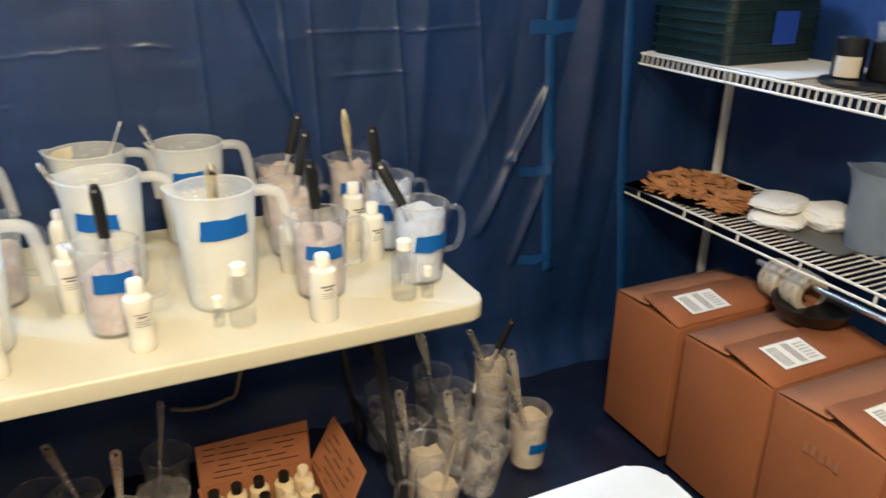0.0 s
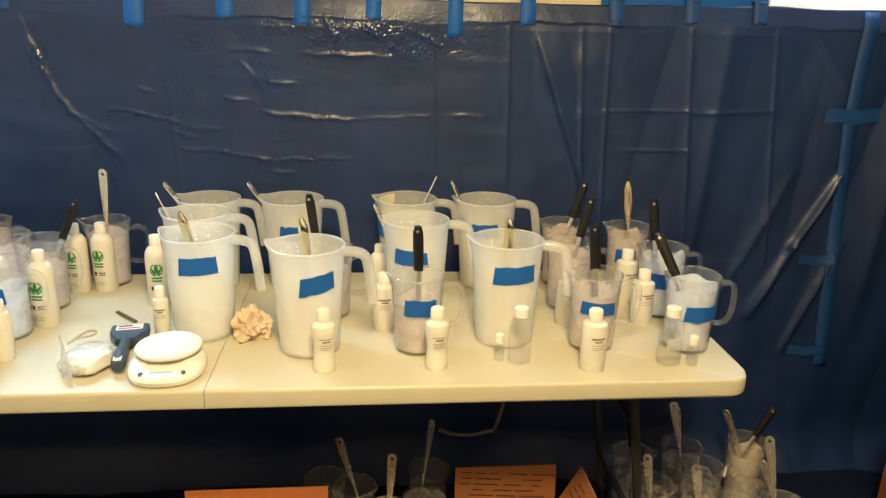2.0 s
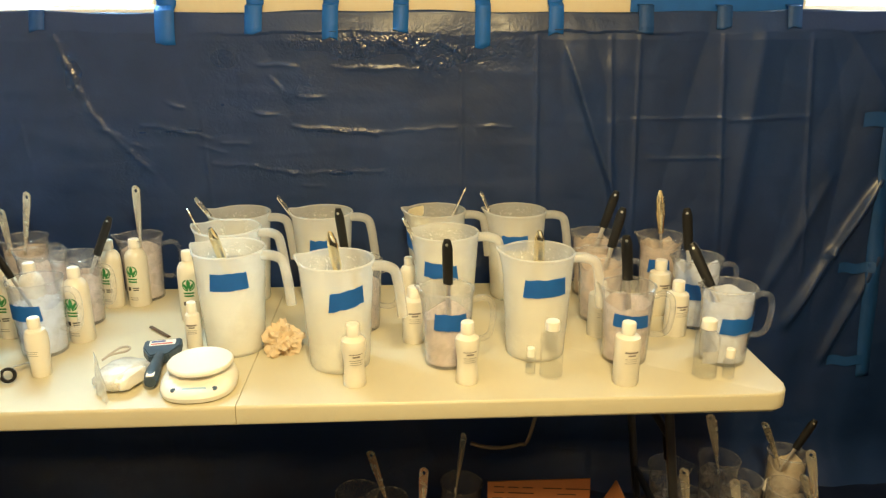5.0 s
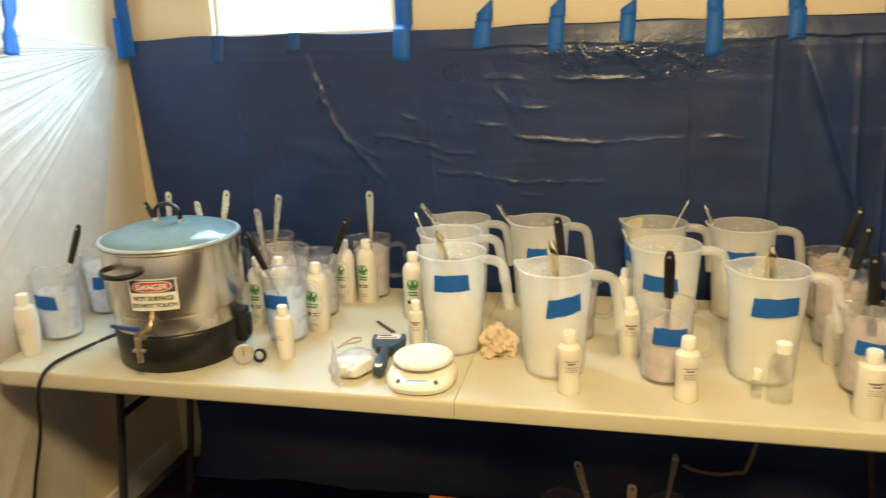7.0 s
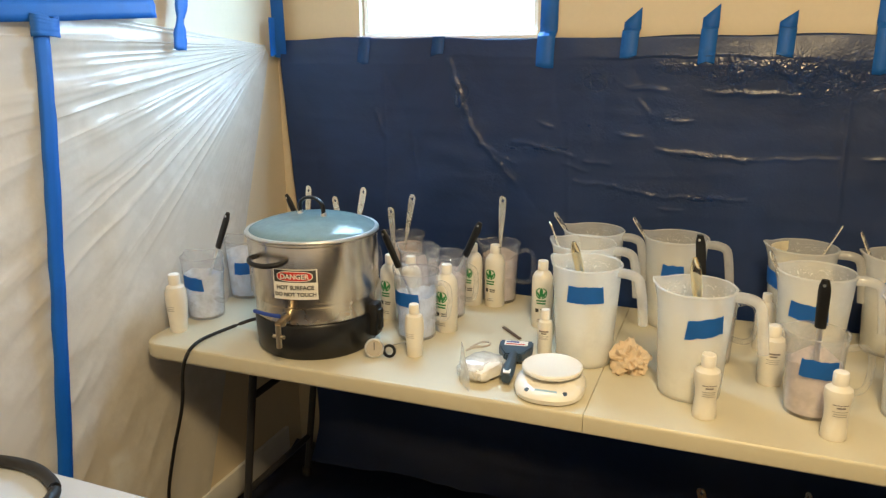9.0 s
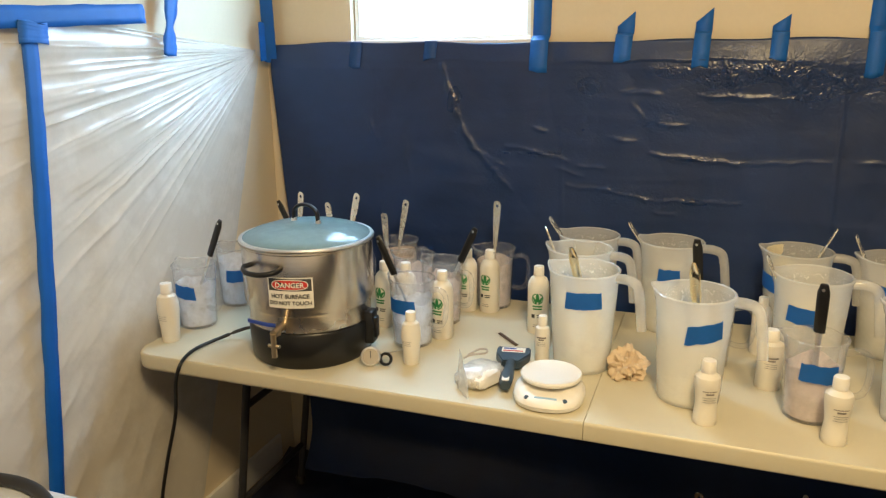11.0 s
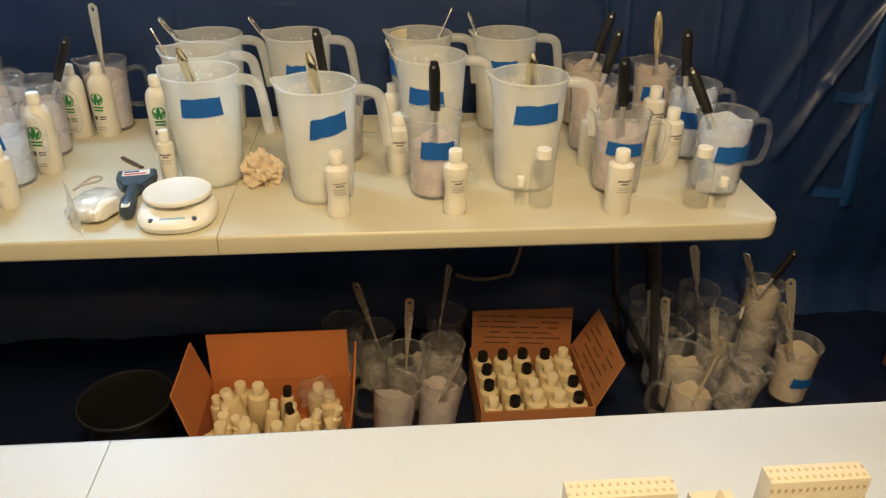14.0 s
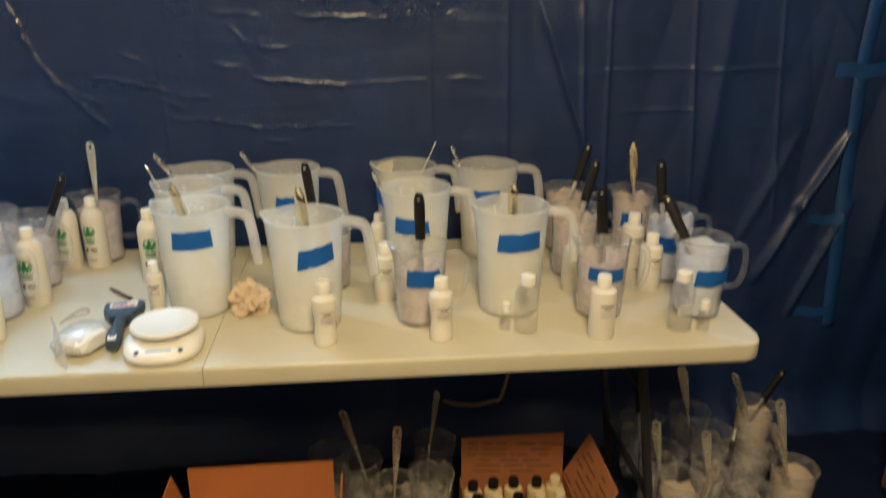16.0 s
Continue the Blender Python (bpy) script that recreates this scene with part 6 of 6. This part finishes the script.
for x, y, yaw, tint, top, tilt, sd in ((0.215, 0.470, 200, "cloud", 0.11, (0, 0), 1), (0.310, 0.425, 150, "cloud", 0.10, (0, 3), 2), (0.520, 0.500, 100, "cloud", 0.08, (3, 0), 3), (0.350, 0.175, 170, "lilac", 0.13, (0, -5), 4), (0.475, 0.190, 60, "lilac", 0.14, (4, 5), 5), (0.395, 0.315, 200, "cloud", 0.15, (-3, 0), 6), (0.505, 0.340, 120, "cloud", 0.12, (0, 0), 7)):
    clear_pitcher(x, y, 0.0, yaw, tint, top, None, 40 + sd, TXT, FL, tilt, 0.05)
for x, y, yaw, tint, top, tilt, sd in ((1.155, 0.120, 160, "cream", 0.15, (0, -4), 1), (1.345, 0.225, 20, "cloud", 0.15, (6, 8), 2), (1.590, 0.605, 30, "cream", 0.15, (0, 4), 4), (1.365, 0.590, 100, "cloud", 0.13, (0, 0), 5), (1.195, 0.400, 150, "cloud", 0.14, (-4, 0), 6), (1.330, 0.345, 60, "cloud", 0.14, (0, 0), 7), (1.385, 0.470, 80, "cloud", 0.14, (0, 3), 8), (1.190, 0.560, 170, "cloud", 0.13, (0, 0), 9), (1.490, 0.430, 30, "cloud", 0.15, (5, 4), 10), (1.190, 0.255, 170, "cream", 0.14, (0, -3), 11)):
    clear_pitcher(x, y, 0.0, yaw, tint, top, None, 60 + sd, TXT, FL, tilt, 0.05)
clear_pitcher(1.545, 0.275, 0.0, 40, "cream", 0.155, (-85, 0.085, 0.07, 0.034, 0.0), 64, "waxy clear pitcher with blue tape on the floor", FL, ragged=0.03)
utensil("flat", (0.258, 0.45, 0.342), (0.296, 0.45, 0.197), 0.32)
utensil("flat", (0.414, 0.38, 0.327), (0.400, 0.36, 0.115), 0.31)
utensil("flat", (0.536, 0.50, 0.360), (0.515, 0.50, 0.194), 0.34, side=(0.5, -0.9, 0))
utensil("flat", (1.298, 0.55, 0.374), (1.344, 0.57, 0.208), 0.34)
utensil("flat", (1.318, 0.57, 0.350), (1.360, 0.60, 0.190), 0.33, side=(0.5, -0.9, 0))
utensil("flat", (1.161, 0.38, 0.299), (1.198, 0.39, 0.097), 0.29)
utensil("flat", (1.290, 0.33, 0.294), (1.318, 0.335, 0.149), 0.28)
utensil("flat", (1.501, 0.60, 0.310), (1.565, 0.61, 0.170), 0.30, side=(0.6, -0.8, 0))
utensil("flat", (1.478, 0.30, 0.399), (1.520, 0.285, 0.201), 0.38)
utensil("flat", (1.457, 0.28, 0.334), (1.530, 0.275, 0.154), 0.34, side=(0.6, -0.8, 0))
utensil("flat", (1.247, 0.16, 0.299), (1.180, 0.13, 0.100), 0.29, side=(0.4, -0.9, 0))
utensil("black", (1.667, 0.60, 0.313), (1.600, 0.60, 0.180), 0.29)
utensil("black", (1.165, 0.545, 0.330), (1.185, 0.555, 0.19), 0.30)
utensil("flat", (0.538, 0.17, 0.277), (0.490, 0.185, 0.127), 0.26, side=(0.2, -1, 0))


def black_bucket():
    p = thing("black_bucket", pose(-0.325, 0.135, 0.0), "black lidded bucket standing on the floor tarpaulin", "bucket")
    bm = bmesh.new()
    lathe(bm, [(0, 0), (0.092, 0), (0.096, 0.004), (0.110, 0.195), (0.114, 0.2), (0.108, 0.2), (0, 0.198)], 40)
    part("body", bm, M_BLACK, p)
    bm = bmesh.new()
    lathe(bm, [(0.1165, 0.196), (0.119, 0.200), (0.1185, 0.209), (0.114, 0.212), (0.106, 0.207), (0.02, 0.2065), (0, 0.2065)], 40)
    lid = part("lid", bm, M_BLACK, p, "black lid with a grey ring for its edge highlight")
    # grey ring added as the thin highlight round the lid
    bm = bmesh.new()
    lathe(bm, [(0.1140, 0.2122), (0.1165, 0.2126), (0.1170, 0.2105)], 40)
    part("rim_glint", bm, M_LEG, lid)


black_bucket()
bm = bmesh.new()
sweep(bm, smooth_path([(0.562, 0.56, 0.290), (0.60, 0.56, 0.276), (0.657, 0.56, 0.270), (0.71, 0.56, 0.280), (0.74, 0.56, 0.300), (0.78, 0.60, 0.45), (0.80, 0.66, TZ - 0.07)], 6), 0.012, 0.012, seg=8)
solo("hanging_tube", bm, M_TUBE, "bent grey tube hanging below the folding table", "tube")


# ---- the right side ----
def carton(y0, y1, depth, label, seed, two_labels=True):
    """A closed brown shipping box with its flaps lifting."""
    x0, h = 1.93, 0.455
    p = thing("shipping_box", None, label, "box", group="shipping boxes under the shelf")
    x1 = x0 + depth
    bm = bmesh.new()
    box(bm, x0, x1, y0, y1, 0.0, h, 0.004)
    for v in bm.verts:
        v.co.x += 0.004 * noise.noise(v.co * 3 + Vector((seed, 0, 0)))
    part("body", bm, M_CARD, p)
    ym = (y0 + y1) / 2
    # two long flaps that do not quite meet, the near one higher
    for n, (ya, yb, za, zb) in enumerate(((y0 + 0.002, ym + 0.020, h + 0.003, h + 0.036), (y1 - 0.002, ym + 0.002, h + 0.003, h + 0.016))):
        bm = bmesh.new()
        k = 10
        rows = []
        for i in range(k + 1):
            t = i / k
            x = x0 + 0.003 + (x1 - x0 - 0.006) * t
            jag = 0.012 * noise.noise(Vector((t * 4, seed, n)))
            lift = 1.0 - 0.35 * t
            rows.append([bm.verts.new((x, ya, za)), bm.verts.new((x, ya + (yb - ya) * 0.5, za + (zb - za) * 0.5 * lift)), bm.verts.new((x, yb + jag, za + (zb - za) * lift))])
        for a, b in zip(rows, rows[1:]):
            for i in range(2):
                bm.faces.new((a[i], b[i], b[i + 1], a[i + 1]))
        f = part("flap", bm, M_CARD if n == 0 else M_CARDEDGE, p)
        md = f.modifiers.new("thickness", "SOLIDIFY")
        md.thickness, md.offset = 0.004, 0.0
        if n == 0:
            slope = math.degrees(math.atan2((zb - za) * 0.8, yb - ya))
            m = pose(x0 + 0.16, y0 + (ym - y0) * 0.55, h + 0.003 + (zb - za) * 0.42 + 0.0075, slope, 0, 0)
            bm = bmesh.new()
            plate(bm, [(-0.075, -0.048), (0.075, -0.048), (0.075, 0.048), (-0.075, 0.048)], 0.0008, m)
            lab = part("shipping_label", bm, M_PAPER, f, "white shipping label with grey print bars")
            bm = bmesh.new()
            for i in range(9):
                box(bm, -0.064, -0.03, -0.038 + i * 0.0085, -0.033 + i * 0.0085, 0.001, 0.0014, 0, m)
            for i in range(7):
                box(bm, -0.008 + i * 0.0035, -0.006 + i * 0.0035, -0.040, 0.040, 0.001, 0.0014, 0, m)
            for i in range(6):
                box(bm, 0.028, 0.064, -0.034 + i * 0.012, -0.030 + i * 0.012, 0.001, 0.0014, 0, m)
            tagged(part("label_print", bm, M_INKGREY, lab, smooth=False), kind="stuff")


carton(0.118, 0.402, 0.44, "brown cardboard shipping box with a white label", 1.0)
carton(-0.232, 0.085, 0.46, "brown cardboard shipping box with lifted flaps", 2.0)
carton(-0.545, -0.242, 0.46, "brown cardboard shipping box with torn lifted flaps", 3.0)
# faint pen scrawl on a box
bm = bmesh.new()
for i in range(5):
    box(bm, 1.9245, 1.9255, -0.36 - i * 0.022, -0.348 - i * 0.022, 0.355 + 0.004 * (i % 2), 0.385)
solo("pen_mark", bm, M_CARDEDGE, "faint unreadable pen marks on a cardboard box", "marking", smooth=False)


def wire_shelf(z, lip, label):
    """A vinyl-coated wire shelf along the right wall, its front edge at x0."""
    x0, x1, y0, y1 = 2.235, 2.66, -1.4, 0.775
    p = thing("wire_shelf", None, label, "shelf", group="wire shelves")

    def rod(name, a, b, r, kind=""):
        bm = bmesh.new()
        sweep(bm, [Vector(a), Vector(b)], r * 2, r * 2, seg=6)
        return part(name, bm, M_WIRE, p)
    rod("front_rail", (x0, y0, z), (x0, y1, z), 0.0045)
    rod("lower_rail", (x0 - 0.004, y0, z - lip), (x0 - 0.004, y1, z - lip), 0.0045)
    rod("back_rail", (x1, y0, z), (x1, y1, z), 0.004)
    rod("middle_rail", ((x0 + x1) / 2, y0, z - 0.007), ((x0 + x1) / 2, y1, z - 0.007), 0.003)
    rod("end_rail", (x0, y1, z), (x1, y1, z), 0.004)
    bm = bmesh.new()
    sweep(bm, [Vector((0, 0, 0)), Vector((x1 - x0, 0, 0))], 0.005, 0.005, seg=5)
    me = mesh_from("deck_wire", bm, M_WIRE)
    n = 86
    for i in range(n):
        o = new("deck_wire", me)
        o.matrix_basis = Matrix.Translation((x0, y0 + (y1 - y0) * (i + 0.5) / n, z + 0.001))
        o.parent = p
    return p, x0, y0, y1


shelf, sx, sy0, sy1 = wire_shelf(1.140, 0.034, "white wire shelf with a barred front lip")
bm = bmesh.new()
sweep(bm, [Vector((0, 0, 0)), Vector((-0.004, 0, -0.034))], 0.007, 0.005, seg=5)
me = mesh_from("lip_bar", bm, M_WIRE)
for i in range(86):
    o = new("lip_bar", me)
    o.matrix_basis = Matrix.Translation((sx, sy0 + (sy1 - sy0) * (i + 0.5) / 86, 1.140))
    o.parent = shelf
shelf2, sx, sy0, sy1 = wire_shelf(0.668, 0.030, "white wire shelf with an open front rail")
for k in range(9):
    bm = bmesh.new()
    sweep(bm, [Vector((sx, 0.70 - 0.235 * k, 0.668)), Vector((sx - 0.004, 0.70 - 0.235 * k, 0.638))], 0.010, 0.008, seg=6)
    part("rail_tie", bm, M_WIRE, shelf2)
for y in (0.765, -0.45, -1.36):
    bm = bmesh.new()
    box(bm, 2.645, 2.677, y - 0.010, y + 0.010, 0.0, 1.75, 0.004)
    solo("shelf_post", bm, M_WIRE, "white upright post carrying the wire shelves", "post", group="shelf posts")


bm = bmesh.new()
plate(bm, round_rect(2.245, 2.655, 0.172, 0.765, 0.01), 0.003, Matrix.Translation((0, 0, 1.1448)))
solo("shelf_liner", bm, M_PAPER, "pale flat liner sheet lying on the upper shelf", "liner", group="shelf liners")
bm = bmesh.new()
plate(bm, round_rect(2.345, 2.560, -0.03, 0.185, 0.008), 0.003, Matrix.Translation((0, 0, 0.6728)))
solo("shelf_liner", bm, M_LINER, "grey flat liner sheet lying on the lower shelf", "liner", group="shelf liners")


def bin_stack():
    p = thing("storage_bins", None, "stack of dark green plastic bins on a shelf", "bin")
    for k in range(6):
        bm = bmesh.new()
        z = 1.1485 + 0.032 * k
        m = Matrix.Translation((2.44, 0.575, z))
        plate(bm, round_rect(-0.19, 0.19, -0.17, 0.17, 0.03), 0.026, m)
        plate(bm, round_rect(-0.198, 0.198, -0.178, 0.178, 0.03), 0.007, m @ Matrix.Translation((0, 0, 0.0245)))
        part("bin", bm, M_TEAL, p)
    bm = bmesh.new()
    plate(bm, [(-0.05, -0.05), (0.05, -0.05), (0.05, 0.05), (-0.05, 0.05)], 0.001, Matrix(((1, 0, 0, 2.47), (0, 0, -1, 0.395), (0, 1, 0, 1.255), (0, 0, 0, 1))))
    part("label", bm, M_BLUEHANDLE, p, "blue sticker")


bin_stack()


def chip_tray(x, y, z, sx, sy, seed, label):
    p = thing("chip_tray", pose(x, y, z, 0, 0, 12), label, "tray", group="black trays on the shelf")
    bm = bmesh.new()
    plate(bm, round_rect(-sx, sx, -sy, sy, 0.02), 0.006)
    for v in bm.verts:
        if v.co.z > 0.003:
            v.co.x *= 1.04
            v.co.y *= 1.04
    bmesh.ops.solidify(bm, geom=list(bm.faces), thickness=0.0)
    part("tray", bm, M_BLACK, p)
    r = random.Random(seed)
    bm = bmesh.new()
    for i in range(150):
        d = r.random() ** 0.6
        a = r.uniform(0, 6.283)
        px, py = d * sx * 0.95 * math.cos(a), d * sy * 0.95 * math.sin(a)
        pz = 0.008 + 0.030 * (1 - d) + r.uniform(0, 0.008)
        m = pose(px, py, pz, r.uniform(-25, 25), r.uniform(-25, 25), r.uniform(0, 360))
        l, w = r.uniform(0.02, 0.045), r.uniform(0.008, 0.02)
        plate(bm, [(-l, -w * 0.6), (l * 0.7, -w), (l, w * 0.3), (0.0, w), (-l * 0.8, w * 0.7)], 0.003, m)
    tagged(part("chip_heap", bm, M_CHIPS, p, "tan bark-like chips", smooth=False), kind="stuff")


chip_tray(2.41, 0.64, 0.673, 0.18, 0.15, 1, "black tray heaped with tan bark chips")
chip_tray(2.40, 0.42, 0.673, 0.11, 0.075, 2, "small black tray of tan bark chips")


def pillow_bag(x, y, z, sx, sy, sz, yaw, seed, label):
    bm = bmesh.new()
    bmesh.ops.create_icosphere(bm, subdivisions=4, radius=1.0)
    for v in bm.verts:
        n = v.co.normalized()
        q = lambda c: math.copysign(abs(c) ** 0.6, c)
        k = 1 + 0.10 * noise.fractal(n * 2.5 + Vector((seed, 0, 0)), 0.8, 2.0, 4)
        v.co = Vector((q(n.x) * sx * k, q(n.y) * sy * k, n.z * sz * k * (1 - 0.5 * abs(n.x) ** 3)))
    solo("white_bag", bm, M_POWDER, label, "bag", pose(x, y, z + sz * 0.92, 0, 0, yaw), group="white bags on the shelf")


pillow_bag(2.42, 0.245, 0.671, 0.11, 0.085, 0.026, 30, 1.0, "white filled plastic bag lying on the shelf")
pillow_bag(2.42, 0.255, 0.720, 0.10, 0.075, 0.020, 20, 2.0, "white filled plastic bag on top of another")
pillow_bag(2.53, 0.150, 0.671, 0.09, 0.08, 0.040, 80, 3.0, "cream filled bag slumped on the shelf")


def plastic_jug():
    p = thing("measuring_jug", pose(2.50, -0.02, 0.672), "clear plastic measuring jug on the wire shelf", "jug")
    part("body", pitcher_wall(0.075, 0.088, 0.235, 0.003, 0.02, spout_dir=radians(120)), M_FROST_CLEAR, p)


M_FROST_CLEAR = see_through("hazy_clear_plastic", (0.9, 0.93, 0.97), 0.55, 0.2, (0.55, 0.62, 0.72), patch=0.03, scale=5)
plastic_jug()


def label_roll(x, y, z, yaw, r, w, label):
    bm = bmesh.new()
    m = pose(x, y, z, 90, 0, yaw)
    lathe(bm, [(r * 0.62, -w), (r * 0.98, -w), (r, -w + 0.002), (r, w - 0.002), (r * 0.98, w), (r * 0.62, w), (r * 0.62, -w)], 36, m)
    p = thing("label_roll", None, label, "roll", group="label rolls below the shelf")
    part("paper", bm, M_CARTON, p)
    bm = bmesh.new()
    lathe(bm, [(r * 0.56, -w), (r * 0.615, -w), (r * 0.615, w), (r * 0.56, w), (r * 0.56, -w)], 30, m)
    part("core", bm, M_CARDEDGE, p)
    bm = bmesh.new()
    for i in range(10):
        for k in (-0.5, 0.4):
            box(bm, -0.010, 0.010, w * k - 0.006, w * k + 0.006, r + 0.0003, r + 0.0009, 0, m @ Matrix.Rotation(math.pi / 2, 4, "X") @ Matrix.Rotation(2 * math.pi * i / 10, 4, "Y"))
    part("printed_labels", bm, M_INKGREY, p, smooth=False)


label_roll(2.335, 0.125, 0.535, -8, 0.060, 0.036, "roll of printed paper labels hung under the shelf")
label_roll(2.335, 0.045, 0.535, -8, 0.060, 0.036, "roll of printed paper labels hung under the shelf")
bm = bmesh.new()
sweep(bm, [Vector((2.335, 0.22, 0.560)), Vector((2.335, -0.9, 0.560))], 0.020, 0.020, seg=12)
solo("hanging_rod", bm, M_STEEL, "steel rod carrying label rolls below the shelf", "rod")
bm = bmesh.new()
lathe(bm, [(0, 0), (0.08, 0), (0.10, 0.02), (0.115, 0.05), (0.11, 0.05), (0.095, 0.022), (0.0, 0.006)], 36, pose(2.30, -0.02, 0.485))
solo("black_bowl", bm, M_BLACK, "shallow black bowl resting on shipping boxes", "bowl")


def black_jars():
    bm = bmesh.new()
    lathe(bm, [(0, 0), (0.12, 0), (0.125, 0.004), (0.125, 0.010), (0.12, 0.012), (0, 0.012)], 36)
    solo("black_plate", bm, M_BLACK, "round black plate on the upper shelf", "plate", pose(2.40, 0.035, 1.144))
    for x, y, r, h, col, txt in ((2.38, 0.090, 0.042, 0.105, M_BLACK, "black jar with a cream label"), (2.44, 0.02, 0.045, 0.10, M_BLACK, "black jar under a clear cup")):
        p = thing("jar", pose(x, y, 1.157), txt, "jar", group="jars on the upper shelf")
        bm = bmesh.new()
        lathe(bm, [(0, 0), (r * 0.95, 0), (r, 0.003), (r, h), (r * 0.9, h + 0.004), (0, h + 0.004)], 28)
        part("body", bm, col, p)
        bm = bmesh.new()
        prev = None
        for i in range(11):
            a = radians(215) + (i / 10 - 0.5) * 1.6
            ring = [bm.verts.new(((r + 0.0008) * math.cos(a), (r + 0.0008) * math.sin(a), zz)) for zz in (0.005, 0.06)]
            if prev:
                bm.faces.new((prev[0], ring[0], ring[1], prev[1]))
            prev = ring
        if y > 0.05:
            part("label", bm, M_CARTON, p, "cream paper label")
        else:
            bm.free()
    bm = bmesh.new()
    lathe(bm, [(0, 0), (0.036, 0), (0.045, 0.045), (0.042, 0.045), (0.034, 0.003), (0, 0.003)], 28)
    solo("clear_cup", bm, M_CLEAR, "clear plastic cup standing on a black jar", "cup", pose(2.44, 0.02, 1.2625))


black_jars()


# ---- on the near table ----
def dotted_carton(x0, x1, y, z1, label):
    p = thing("small_carton", None, label, "carton", group="small cartons on the near table")
    bm = bmesh.new()
    box(bm, x0, x1, y - 0.024, y, TZ + 0.001, z1, 0.0015)
    part("body", bm, M_CARTON, p)
    bm = bmesh.new()
    nx = 14
    for i in range(nx):
        for k in range(2):
            cx = x0 + (x1 - x0) * (i + 0.5 + (0.25 if k % 2 else -0.25)) / nx
            box(bm, cx - 0.0012, cx + 0.0012, y - 0.020 + 0.010 * k, y - 0.0165 + 0.010 * k, z1 + 0.0003, z1 + 0.0007)
        for k in range(6):
            cx = x0 + (x1 - x0) * (i + 0.5 + (0.25 if k % 2 else -0.25)) / nx
            box(bm, cx - 0.0012, cx + 0.0012, y - 0.0250, y - 0.0243, z1 - 0.012 - 0.018 * k, z1 - 0.008 - 0.018 * k)
    tagged(part("printed_dots", bm, M_CARTONDOT, p, "small tan printed marks", smooth=False), kind="stuff")
    return p


dotted_carton(0.728, 0.832, -0.880, 0.926, "cream carton with a small tan print pattern")
dotted_carton(0.522, 0.632, -0.885, 0.925, "cream carton with a small tan print pattern")
bm = bmesh.new()
plate(bm, [(0.0, 0.0), (0.035, 0.0), (0.018, 0.03)], 0.002, pose(0.675, -0.89, 0.865, 70, 0, 8))
box(bm, 0.668, 0.715, -0.90, -0.86, TZ + 0.001, 0.872)
solo("carton_flap", bm, M_CARTON, "folded cream carton end beside the cartons", "carton", smooth=False)
bm = bmesh.new()
sweep(bm, smooth_path([(-1.20, -0.66, TZ + 0.013), (-1.08, -0.62, TZ + 0.013), (-0.98, -0.605, TZ + 0.013), (-0.90, -0.62, TZ + 0.013), (-0.84, -0.66, TZ + 0.013), (-0.82, -0.74, TZ + 0.013)], 6), 0.024, 0.024, seg=10)
solo("black_cable", bm, M_RUBBER, "thick black cable lying on the near table", "cable")
